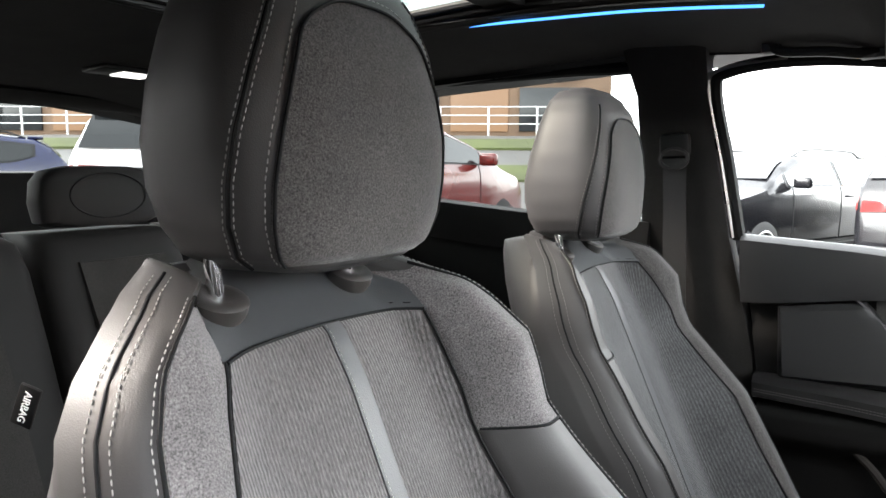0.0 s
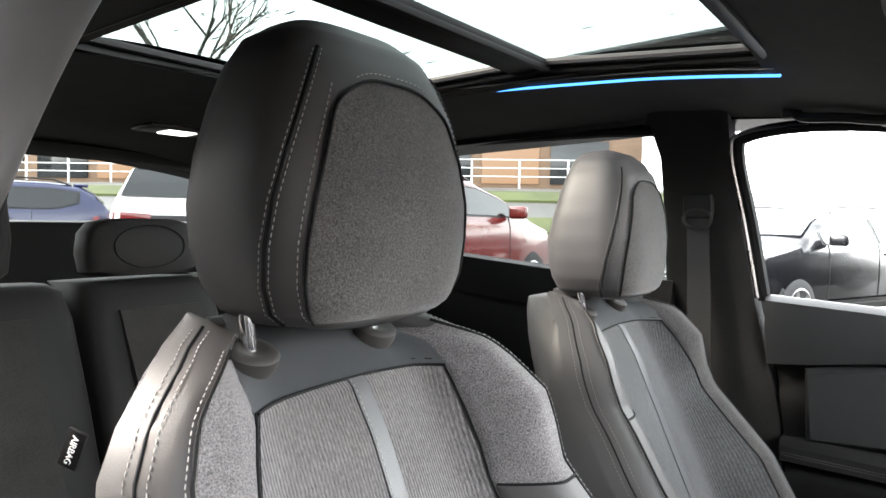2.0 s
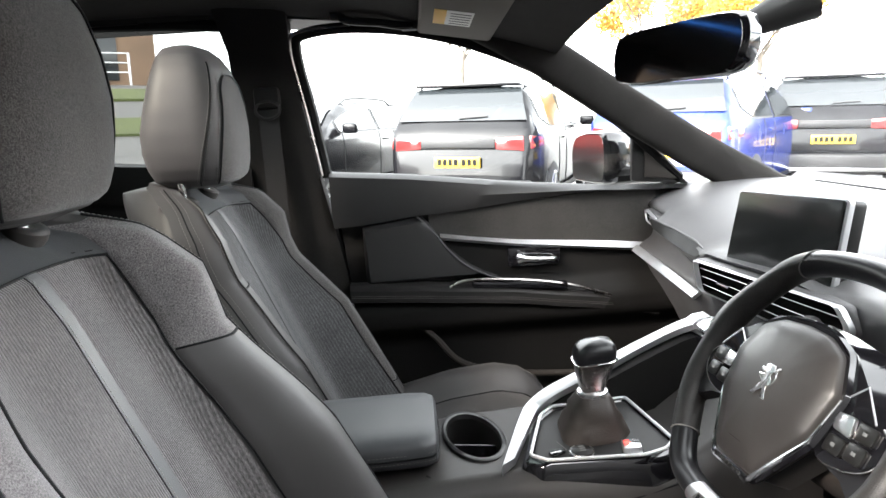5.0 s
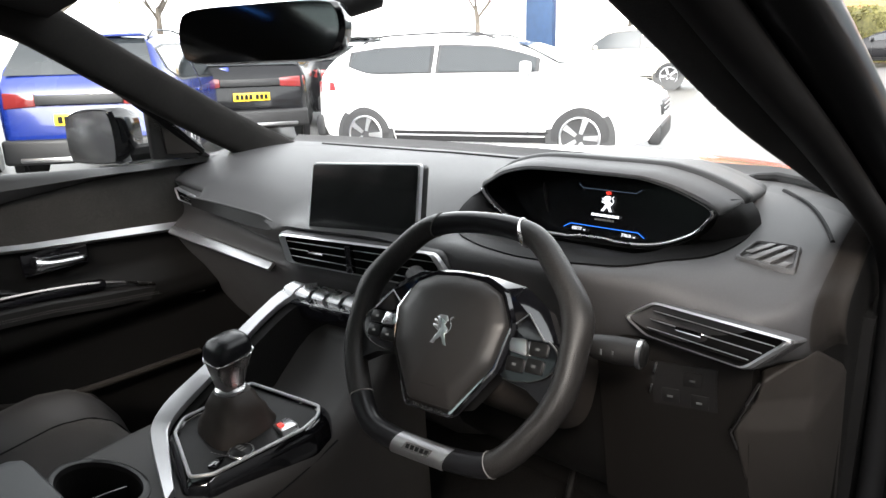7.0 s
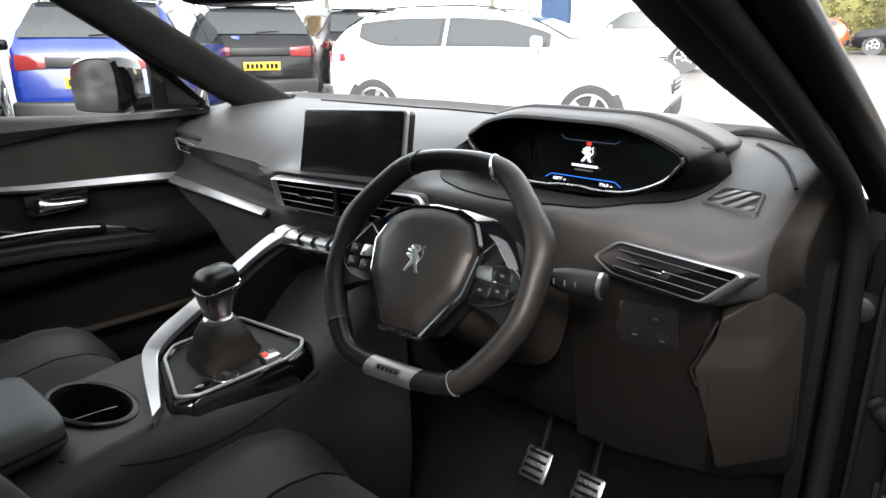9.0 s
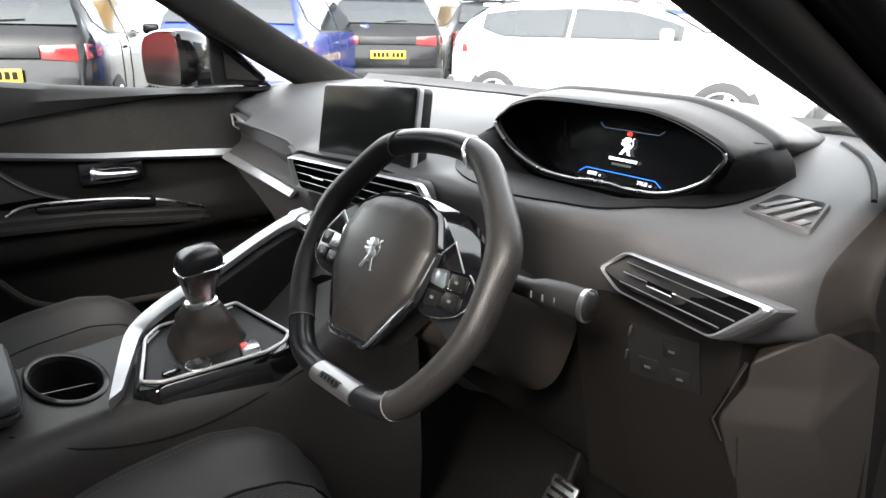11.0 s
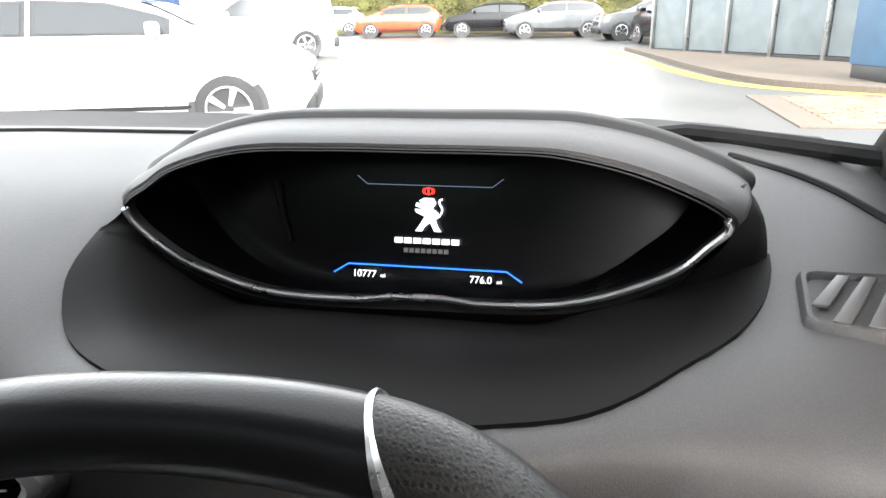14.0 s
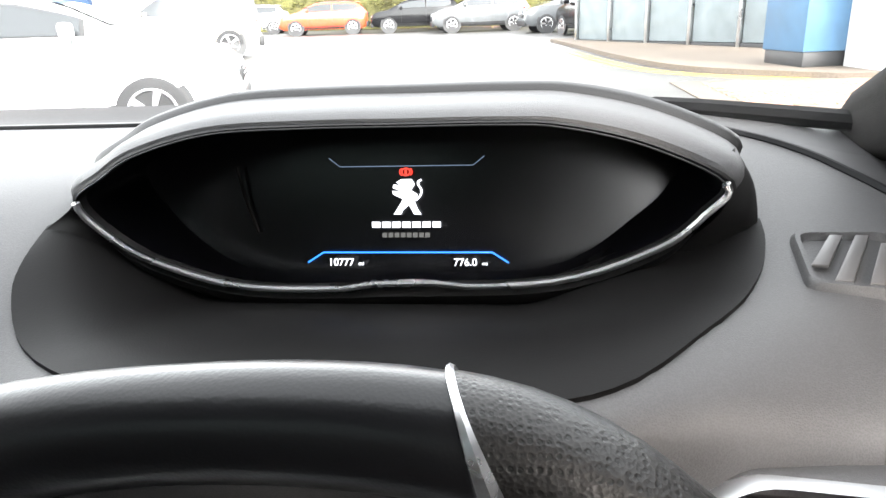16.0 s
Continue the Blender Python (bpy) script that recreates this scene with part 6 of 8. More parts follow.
# soft panel behind the diagonal crease of the lining
crease_y = lambda z: lerp(z, [(0.858, 0.255), (0.878, 0.200), (0.924, 0.140), (0.985, 0.095), (1.03, 0.052)])
def mid(u, v):
    z = 0.858 + (1.012 - 0.858) * v
    y = -0.082 + (crease_y(z) + 0.082) * u
    z = 0.858 + (pad_z(y) - 0.003 - 0.858) * v
    e = min(u * 0.30, (1 - u) * 0.22, v * 0.15, (1 - v) * 0.15) / 0.012
    return Vector((-0.704 + 0.020 * math.sin(min(1.0, e) * math.pi / 2), y, z))
part("mid_panel", sheet(mid, [0, 0.015, 0.04, 0.08, 0.2, 0.4, 0.6, 0.8, 0.9, 0.96, 0.985, 1], [0, 0.03, 0.08, 0.2, 0.35, 0.5, 0.65, 0.8, 0.92, 0.97, 1]), DOOR_SKIN, door, "soft dark middle panel")
part("crease", tube(spline([(-0.694, 0.050, 1.032), (-0.688, 0.095, 0.985), (-0.684, 0.140, 0.924), (-0.680, 0.200, 0.878), (-0.674, 0.313, 0.838), (-0.668, 0.43, 0.800), (-0.668, 0.515, 0.752)]), 0.0032, 6), DOOR_SKIN, door)
# arm ledge with stitched edge and grip
ledge = []
for y in span(-0.122, 0.66, 36):
    z = lerp(y, [(-0.2, 0.870), (0.05, 0.855), (0.30, 0.832), (0.5, 0.800), (0.66, 0.765)])
    x = lerp(y, [(-0.2, -0.655), (0.1, -0.640), (0.4, -0.645), (0.66, -0.675)])
    ledge.append([Vector((-0.71, y, z + 0.004)), Vector((x - 0.012, y, z + 0.004)), Vector((x, y, z - 0.006)), Vector((x - 0.002, y, z - 0.035)), Vector((-0.71, y, z - 0.055))])
lg = part("arm_ledge", loft(ledge), PLASTIC, door, "stitched black leather arm ledge")
for dz in (-0.016, -0.022):
    part("ledge_stitching", stitches([r[2] + Vector((0.0005, 0, dz * 0.8)) for r in ledge]), THREAD_DARK, lg)
part("grip_trim", tube(spline([(-0.652, 0.125, 0.850), (-0.648, 0.17, 0.866), (-0.648, 0.30, 0.857), (-0.652, 0.42, 0.835), (-0.662, 0.53, 0.795)]), 0.0035, 6), DARK_CHROME, lg)
part("grip_slot", box((-0.662, 0.30, 0.842), (0.03, 0.24, 0.02), 0.006, m=pose(0, 0, 0, -5, 0, 0)), PIANO, lg)
part("pocket_edge", tube(spline([(-0.690, 0.02, 0.77), (-0.680, 0.08, 0.715), (-0.678, 0.15, 0.640), (-0.68, 0.30, 0.60), (-0.68, 0.62, 0.58)]), 0.008, 8), BROWNISH, door)
# window frame and glass
wf = [(-0.705, -0.155, 1.140), (-0.685, -0.175, 1.30), (-0.655, -0.192, 1.44), (-0.645, -0.165, 1.472), (-0.640, -0.05, 1.478), (-0.645, 0.10, 1.458), (-0.655, 0.25, 1.412), (-0.670, 0.42, 1.330), (-0.685, 0.58, 1.212), (-0.695, 0.72, 1.075)]
part("window_frame", tube(spline(wf, 5), 0.013, 8), RUBBER, door, "black rubber window frame")
part("frame_edge", tube(spline([Vector(p) + Vector((0.008, -0.012, 0.004)) for p in wf[:5]], 5), 0.005, 6), DARK_CHROME, door)
gl = part("window_glass", sheet(lambda u, v: Vector((-0.735 + 0.06 * v, u, 1.05 + v * (lerp(u, [(-0.19, 1.47), (0.10, 1.465), (0.25, 1.42), (0.42, 1.335), (0.58, 1.22), (0.72, 1.08)]) - 1.05))), span(-0.18, 0.72, 20), span(0, 1, 6)), SIDE_GLASS, door)
# sail panel in front of the window
part("sail_panel", slab([(-0.693, 0.60, 1.195), (-0.690, 0.745, 1.060), (-0.695, 0.60, 1.075)], (-0.02, 0, 0), 0.004), PLASTIC, door, "triangular mirror panel")
part("sail_grille", slab([(-0.689, 0.628, 1.150), (-0.687, 0.712, 1.075), (-0.690, 0.628, 1.085)], (0.004, 0, 0), 0.002), BROWNISH, door)

wing = thing("wing_mirror", (-0.80, 0.66, 1.10), "black wing mirror outside the passenger window", "wing mirror")
WMM = pose(-0.865, 0.545, 1.130, 90.0, 0, 17)
mshape = [(-0.085, -0.050), (-0.060, -0.066), (0.06, -0.066), (0.082, -0.050), (0.088, 0.01), (0.080, 0.056), (0.05, 0.066), (-0.03, 0.062), (-0.078, 0.035)]
ms = spline([(x, y, 0) for x, y in mshape], 4, loop=True)
part("housing", loft([[WMM @ Vector((p.x * k, p.y * k, h)) for p in ms] for k, h in ((0.97, 0.012), (1.03, 0.006), (1.03, -0.03), (0.85, -0.075), (0.4, -0.095))]), PIANO, wing, "black mirror housing")
part("mirror_glass", slab([WMM @ Vector((p.x * 0.92, p.y * 0.92, 0.0135)) for p in ms], WMM.to_3x3() @ Vector((0, 0, 0.002))), MIRROR, wing, "mirror glass")
part("mirror_arm", tube([WMM @ Vector((0.06, -0.05, -0.03)), Vector((-0.76, 0.69, 1.085)), Vector((-0.70, 0.70, 1.075))], 0.022, 8), PLASTIC, wing)

# ---- left B-pillar, rear door, rear of the cabin ----
bpil = part("b_pillar_left", loft([[Vector((x, y, z)) for x, y in ((xi, yf), (xi + 0.012, yf - 0.02), (xi + 0.012, yb + 0.02), (xi, yb), (xi - 0.06, yb), (xi - 0.06, yf))] for z, xi, yf, yb in ((0.34, -0.71, -0.10, -0.36), (0.9, -0.71, -0.13, -0.36), (1.14, -0.69, -0.172, -0.35), (1.30, -0.67, -0.192, -0.345), (1.44, -0.645, -0.205, -0.345), (1.53, -0.60, -0.20, -0.36))]), PILLAR_CLOTH)
tagged(bpil, "dark trimmed pillar between the left doors", "pillar trim", kind="structure")
belt = thing("seat_belt", (-0.66, -0.27, 1.36), "black seat belt hanging from the pillar guide", "seat belt")
part("guide", box((-0.645, -0.268, 1.335), (0.03, 0.06, 0.05), 0.01), SOFT_BLACK, belt)
part("guide_loop", tube([Vector((-0.632, -0.268 + 0.028 * math.cos(a), 1.308 + 0.02 * math.sin(a))) for a in span(0, 2 * math.pi, 17)[:-1]], 0.004, 6, loop=True), PLASTIC, belt)
part("webbing", sheet(lambda u, v: Vector((-0.640 - 0.02 * v, -0.268 + 0.023 * u - 0.01 * v, 1.318 - 0.85 * v)), (-1, 1), span(0, 1, 10), (-0.0015, 0, 0)), surface("webbing", (0.0035, 0.0034, 0.0034), 0.9, grain=900, bump=0.4), belt, "black woven webbing")
rd = thing("rear_left_door", (-0.72, -0.8, 0.4), "dark rear door lining below the side window", "car door")
rsill = lambda y: lerp(y, [(-1.25, 1.30), (-0.95, 1.235), (-0.62, 1.195), (-0.30, 1.17)])
part("lining", sheet(lambda y, t: Vector((-0.70 + 0.02 * sm((0.95 - t) / 0.1), y, 0.36 + (rsill(y) - 0.36) * t)), span(-1.30, -0.33, 16), span(0, 1, 14), (-0.05, 0, 0)), SOFT_BLACK, rd)
part("sill_pad", loft([[Vector((-0.67, y, rsill(y) - 0.09)), Vector((-0.655, y, rsill(y) - 0.04)), Vector((-0.67, y, rsill(y) + 0.004)), Vector((-0.74, y, rsill(y) + 0.006)), Vector((-0.74, y, rsill(y) - 0.09))] for y in span(-1.30, -0.33, 14)]), SOFT_BLACK, rd, "dark shoulder pad")
rg = part("window_glass", sheet(lambda y, t: Vector((-0.725 + 0.06 * t, y, rsill(y) - 0.02 + (1.54 - rsill(y)) * t)), span(-1.30, -0.33, 8), span(0, 1, 5)), TINTED, rd)
rg.visible_shadow = False
part("window_frame", tube([(-0.655, -0.34, 1.50), (-0.655, -0.48, 1.512), (-0.655, -0.95, 1.530), (-0.66, -1.15, 1.50), (-0.69, -1.28, 1.38)], 0.013, 8), RUBBER, rd)
qp = part("c_pillar_left", loft([[Vector(p) for p in r] for r in (((-0.71, -1.26, 1.10), (-0.64, -1.26, 1.10), (-0.62, -1.95, 1.10), (-0.71, -1.95, 1.10)), ((-0.70, -1.30, 1.34), (-0.64, -1.30, 1.34), (-0.60, -1.92, 1.34), (-0.70, -1.92, 1.34)), ((-0.66, -1.18, 1.54), (-0.58, -1.18, 1.54), (-0.54, -1.86, 1.52), (-0.66, -1.86, 1.52)))]), PILLAR_CLOTH)
tagged(qp, "dark trimmed rear quarter panel", "pillar trim", kind="structure")
bpr = part("b_pillar_right", loft([[Vector((x, y, z)) for x, y in ((xi + 0.02, yf), (xi - 0.012, yf - 0.025), (xi - 0.012, yb), (xi + 0.06, yb), (xi + 0.07, yf - 0.02))] for z, xi, yf, yb in ((0.34, 0.70, -0.23, -0.44), (0.9, 0.70, -0.25, -0.44), (1.14, 0.69, -0.265, -0.43), (1.30, 0.675, -0.262, -0.42), (1.40, 0.655, -0.225, -0.40), (1.53, 0.60, -0.18, -0.38))]), PILLAR_CLOTH)
tagged(bpr, "dark trimmed pillar behind the open driver doorway", "pillar trim", kind="structure")
rdr = part("side_wall_right", loft([[Vector((0.70, y, 0.34)), Vector((0.70, y, 1.20)), Vector((0.76, y, 1.20)), Vector((0.78, y, 0.34))] for y in (-0.38, -1.3, -2.0)]), PLASTIC)
tagged(rdr, "dark rear door lining on the driver side", "door lining", kind="structure")
cpr = part("c_pillar_right", loft([[Vector(p) for p in r] for r in (((0.71, -1.26, 1.10), (0.64, -1.26, 1.10), (0.62, -1.95, 1.10), (0.71, -1.95, 1.10)), ((0.70, -1.30, 1.34), (0.64, -1.30, 1.34), (0.60, -1.92, 1.34), (0.70, -1.92, 1.34)), ((0.66, -1.18, 1.54), (0.58, -1.18, 1.54), (0.54, -1.86, 1.52), (0.66, -1.86, 1.52)))]), PILLAR_CLOTH)
tagged(cpr, "dark trimmed rear quarter panel", "pillar trim", kind="structure")

tail = thing("tailgate", (0, -1.98, 0.9), "tailgate with wide rear window and dark lining", "tailgate")
part("lower_lining", box((0, -1.98, 1.10), (1.36, 0.07, 0.50), 0.02), PLASTIC, tail)
part("upper_lining", loft([[Vector((x, -1.86, 1.60)), Vector((x, -1.80, 1.535 + 0.02 * (1 - (x / 0.6) ** 2))), Vector((x, -1.84, 1.512 + 0.028 * (1 - (x / 0.6) ** 2))), Vector((x, -1.92, 1.53))] for x in span(-0.66, 0.66, 20)]), HEADLINER, tail)
tg = part("rear_glass", sheet(lambda x, t: Vector((x, -2.02 + 0.12 * t, 1.30 + 0.24 * t)), span(-0.62, 0.62, 8), (0, 1)), TINTED, tail)
tg.visible_shadow = False
part("wiper_arm", tube([(-0.02, -2.05, 1.345), (0.10, -2.05, 1.358), (0.30, -2.05, 1.350)], 0.008, 6), PLASTIC, tail)

rear = thing("rear_bench", (0, -1.2, 0.4), "dark three-place rear bench with leather headrests", "rear bench")
for x0, x1 in ((-0.64, -0.14), (-0.13, 0.17), (0.18, 0.64)):
    rr = []
    for z, yf, k in ((0.60, -0.98, 1.0), (0.80, -1.04, 1.0), (1.00, -1.10, 1.0), (1.14, -1.15, 1.0), (1.19, -1.18, 0.98), (1.205, -1.22, 0.93)):
        w, c = (x1 - x0) / 2 * k, (x0 + x1) / 2
        rr.append([Vector((c + w * math.copysign(abs(math.cos(a)) ** 0.35, math.cos(a)), yf - 0.075 + 0.075 * math.copysign(abs(math.sin(a)) ** 0.5, math.sin(a)), z)) for a in span(0, 2 * math.pi, 41)[:-1]])
    bk = part("rear_backrest", loft(rr), REAR_DIMMED, rear)
    part("backrest_cloth", sheet(lambda u, v: Vector(((x0 + x1) / 2 + (x1 - x0) * 0.30 * u, -0.945 - 0.175 * v - 0.03 * v * v, 0.62 + 0.53 * v)), span(-1, 1, 6), span(0, 1, 10), (0, -0.02, 0)), DOOR_CLOTH, bk)
part("rear_cushion", box((0, -0.80, 0.58), (1.30, 0.50, 0.18), 0.05, 4), LEATHER, rear)
for cx, cz, w, h in ((-0.40, 1.215, 0.13, 0.10), (0.02, 1.215, 0.125, 0.115), (0.40, 1.215, 0.13, 0.19)):
    hrr = []
    for t, k in ((0, 0.80), (0.08, 0.95), (0.4, 1.0), (0.75, 0.96), (0.93, 0.82), (1.0, 0.55)):
        hrr.append([Vector((cx + w * k * math.copysign(abs(math.cos(a)) ** 0.5, math.cos(a)), -1.235 + 0.05 * k * math.copysign(abs(math.sin(a)) ** 0.6, math.sin(a)), cz + h * t)) for a in span(0, 2 * math.pi, 41)[:-1]])
    hh = part("rear_headrest", loft(hrr), REAR_DIMMED, rear, "black leather rear headrest")
    part("headrest_seam", tube([Vector((cx + w * 0.62 * math.cos(a), -1.187, cz + h * 0.5 + h * 0.38 * math.sin(a))) for a in span(0, 2 * math.pi, 33)[:-1]], 0.0018, 6, loop=True), PIPING, hh)

lamp = thing("ceiling_lamp", (-0.153, -1.345, 1.555), "small white lamp in the rear headliner", "ceiling lamp")
part("housing", box((-0.153, -1.345, 1.548), (0.19, 0.09, 0.012), 0.005), PLASTIC, lamp)
part("lens", box((-0.150, -1.345, 1.5415), (0.075, 0.055, 0.006), 0.003), LAMP_LENS, lamp, "white lamp lens")
grab = thing("grab_handle", (-0.59, 0.0, 1.48), "dark grab handle above the passenger window", "grab handle")
part("bar", tube(spline([(-0.600, -0.085, 1.505), (-0.585, -0.065, 1.487), (-0.580, 0.0, 1.478), (-0.588, 0.060, 1.468), (-0.603, 0.082, 1.475)]), 0.009, 8), PLASTIC, grab)
part("mount", box((-0.600, 0.075, 1.470), (0.02, 0.045, 0.022), 0.005), LEATHER_GREY, grab)
part("mount", box((-0.600, -0.085, 1.500), (0.02, 0.035, 0.022), 0.005), PLASTIC, grab)
VISOR = surface("visor_cloth", (0.115, 0.105, 0.092), 0.85, grain=800, bump=0.3)
visor = thing("sun_visor", (-0.40, 0.165, 1.46), "beige folded sun visor with a warning label", "sun visor")
VM = pose(-0.405, 0.170, 1.461, -10, -4, 0)
part("panel", box((0, 0, 0), (0.40, 0.165, 0.018), 0.008, 3), VISOR, visor).data.transform(VM)
part("warning_label", box((0.0, -0.002, -0.0098), (0.125, 0.052, 0.001), 0.0003), WHITE_INK, visor, "white warning label").data.transform(VM)
part("label_band", box((0.0, -0.040, -0.0098), (0.125, 0.024, 0.001), 0.0003), surface("yellow_print", (0.75, 0.45, 0.10), 0.6), visor).data.transform(VM)
for k in range(5):
    part("label_line", box((-0.045 + 0.022 * k, 0.0, -0.0104), (0.004, 0.040, 0.0006), 0.0001), PIPING, visor).data.transform(VM)
part("hinge", tube([VM @ Vector((-0.19, 0.075, 0.0)), VM @ Vector((0.20, 0.075, 0.0))], 0.006, 8), PLASTIC, visor)

roofc = thing("overhead_console", (0.0, 0.21, 1.49), "beige-rimmed overhead console with map lamps", "overhead console")
OC = pose(0.0, 0.205, 1.502, -10, 0, 0)
oval = spline([(x, y, 0) for x, y in ((-0.185, -0.06), (-0.15, -0.105), (-0.05, -0.120), (0.05, -0.120), (0.15, -0.105), (0.185, -0.06), (0.185, 0.06), (0.15, 0.10), (-0.15, 0.10), (-0.185, 0.06))], 4, loop=True)
part("rim", loft([[OC @ Vector((p.x * k, p.y * k, h)) for p in oval] for k, h in ((1.0, 0.012), (1.0, -0.012), (0.985, -0.020), (0.95, -0.022), (0.92, -0.014))]), VISOR, roofc, "beige plastic rim")
part("inset", slab([OC @ Vector((p.x * 0.935, p.y * 0.935, -0.012)) for p in oval], OC.to_3x3() @ Vector((0, 0, 0.008))), SOFT_BLACK, roofc, "black inset panel")
for sx in (-1, 1):
    part("map_lamp", box((sx * 0.115, -0.045, -0.015), (0.075, 0.060, 0.006), 0.003), VISOR, roofc, "pale map lamp lens").data.transform(OC)
part("switch", box((0, -0.05, -0.015), (0.10, 0.040, 0.006), 0.002), VISOR, roofc).data.transform(OC)

mir = thing("rear_view_mirror", (0.05, 0.44, 1.40), "black frameless rear view mirror on the windscreen", "rear mirror")
MM = pose(0.042, 0.420, 1.334, 90 - 6, 0, 16)
mo = spline([(x, y, 0) for x, y in ((-0.135, -0.018), (-0.11, -0.036), (0.0, -0.038), (0.11, -0.036), (0.14, -0.012), (0.138, 0.022), (0.11, 0.036), (0.0, 0.038), (-0.11, 0.036), (-0.135, 0.018))], 4, loop=True)
part("shell", loft([[MM @ Vector((p.x * k, p.y * k, h)) for p in mo] for k, h in ((0.96, 0.009), (1.0, 0.004), (1.0, -0.012), (0.85, -0.035), (0.4, -0.048))]), PIANO, mir)
part("mirror_glass", slab([MM @ Vector((p.x * 0.955, p.y * 0.95, 0.0085)) for p in mo], MM.to_3x3() @ Vector((0, 0, 0.0015))), surface("dark_mirror", (0.25, 0.25, 0.26), 0.03, metal=1.0, wear=0.02), mir)
part("stem", tube([MM @ Vector((0.06, 0.01, -0.03)), Vector((0.11, 0.50, 1.36)), Vector((0.12, 0.56, 1.385))], [0.02, 0.018, 0.03], 10), PLASTIC, mir)

# windscreen and its lower edge
ws = part("windscreen", sheet(lambda x, t: Vector((x * (1 - 0.10 * t), (1.14 - 0.30 * (x / 0.75) ** 2) * (1 - t) + (0.36 - 0.06 * x * x) * t, 1.03 + 0.46 * t)), span(-0.76, 0.76, 16), span(0, 1, 8)), GLASS)
ws.visible_shadow = False
tagged(ws, "clear curved windscreen", "windscreen", kind="structure")
cowl = part("windscreen_edge", tube([(x, 1.135 - 0.30 * (x / 0.75) ** 2, 1.040 + 0.042 * sm((x - 0.42) / 0.16)) for x in span(-0.74, 0.74, 44)], [0.014] * 35 + [0.008] * 9, 8), RUBBER)
tagged(cowl, "black edge along the foot of the windscreen", "windscreen edge", kind="structure")
wip = thing("wiper", (0.3, 1.16, 1.03), "black wiper resting along the windscreen foot", "wiper")
part("wiper_blade", tube([(0.62, 1.06, 1.020), (0.3, 1.18, 1.030), (-0.1, 1.22, 1.032)], 0.006, 6), PLASTIC, wip)
bon = part("bonnet", loft([[Vector((x, 1.2 - 0.28 * (x / 0.8) ** 2 + 1.05 * t, 1.00 + 0.010 * math.cos(x * 2) - 0.16 * t * t)) for x in span(-0.85, 0.85, 20)] + [Vector((x, 1.2 - 0.28 * (x / 0.8) ** 2 + 1.05 * t, 0.70)) for x in span(0.85, -0.85, 6)] for t in span(0, 1, 8)]), surface("black_bonnet_paint", (0.010, 0.010, 0.011), 0.18, coat=0.8))
tagged(bon, "black painted bonnet beyond the windscreen", "bonnet", kind="structure")
outer = part("body_side_left", loft([[Vector((-0.76, y, 0.30)), Vector((-0.89, y, 0.42)), Vector((-0.91, y, h - 0.22)), Vector((-0.87, y, h - 0.02)), Vector((-0.76, y, h)), Vector((-0.76, y, 0.6))] for y, h in ((-2.1, 1.04), (-1.0, 1.04), (0.0, 1.04), (0.9, 1.02), (1.2, 0.98), (1.9, 0.84))]), surface("black_side_paint", (0.010, 0.010, 0.011), 0.2, coat=0.8))
tagged(outer, "black painted car side", "car body", kind="structure")
roofskin = part("roof_skin", join(box((-0.53, -0.75, 1.615), (0.28, 2.4, 0.02), 0.006), box((0.53, -0.75, 1.615), (0.28, 2.4, 0.02), 0.006), box((0, -1.55, 1.615), (0.78, 0.84, 0.02), 0.006), box((0, 0.24, 1.590), (0.78, 0.36, 0.02), 0.006, m=pose(0, 0, 0, -14, 0, 0))), bpy.data.materials["black_side_paint"])
tagged(roofskin, "black car roof skin", "car roof", kind="structure")

# groove along the dashboard top
part("side_groove", tube([(p.x, p.y, dash_top(p.x, p.y) + 0.0008) for p in spline([(0.592, 0.905, 0), (0.630, 0.867, 0), (0.652, 0.837, 0), (0.672, 0.802, 0), (0.689, 0.765, 0)], 6)], 0.0030, 6), PIPING, dash, "dark slot curving to the pillar")
part("top_groove", tube([(x, 0.99 - 0.10 * max(0.0, -x - 0.3) ** 2, dash_top(x, 0.99 - 0.10 * max(0.0, -x - 0.3) ** 2) + 0.001) for x in span(-0.55, 0.10, 24)], 0.0028, 6), PIPING, dash)

# ---- open driver's door ----
HINGE = pose(0.845, 1.00, 0, 0, 0, 62)
dd = thing("driver_door", (0.845, 1.00, 0.45), "black driver door standing wide open with dark lining", "car door")
DO = lambda x, y, z: HINGE @ Vector((x, -y, z))
part("outer_skin", loft([[DO(x, y, z) for x, z in ((0.02, 0.42), (0.075, 0.46), (0.085, 0.75), (0.055, 1.03), (0.02, 1.04), (-0.02, 1.04), (-0.03, 0.8), (-0.03, 0.45))] for y in span(0.03, 1.08, 6)]), BODY_BLACK, dd, "gloss black outer skin")
part("door_lining", loft([[DO(x, y, z) for x, z in ((-0.028, 0.45), (-0.075, 0.50), (-0.085, 0.66), (-0.10, 0.78), (-0.065, 0.83), (-0.06, 1.0), (-0.05, 1.055), (-0.02, 1.06), (-0.026, 0.8))] for y in span(0.07, 1.05, 6)]), SOFT_BLACK, dd, "dark grained lining")
part("window_frame", tube(spline([DO(0.0, 0.05, 1.05), DO(-0.05, 0.40, 1.24), DO(-0.10, 0.75, 1.41), DO(-0.14, 1.00, 1.47), DO(-0.10, 1.09, 1.40), DO(0.0, 1.09, 1.05)]), 0.020, 8), BODY_BLACK, dd)
dg = part("window_glass", sheet(lambda u, v: DO(-0.02 - 0.10 * v * u, 0.10 + 0.97 * u, 1.04 + v * (0.02 + 0.42 * min(1.0, u * 1.15))), span(0, 1, 12), span(0, 1, 4)), GLASS, dd)
dg.visible_shadow = False
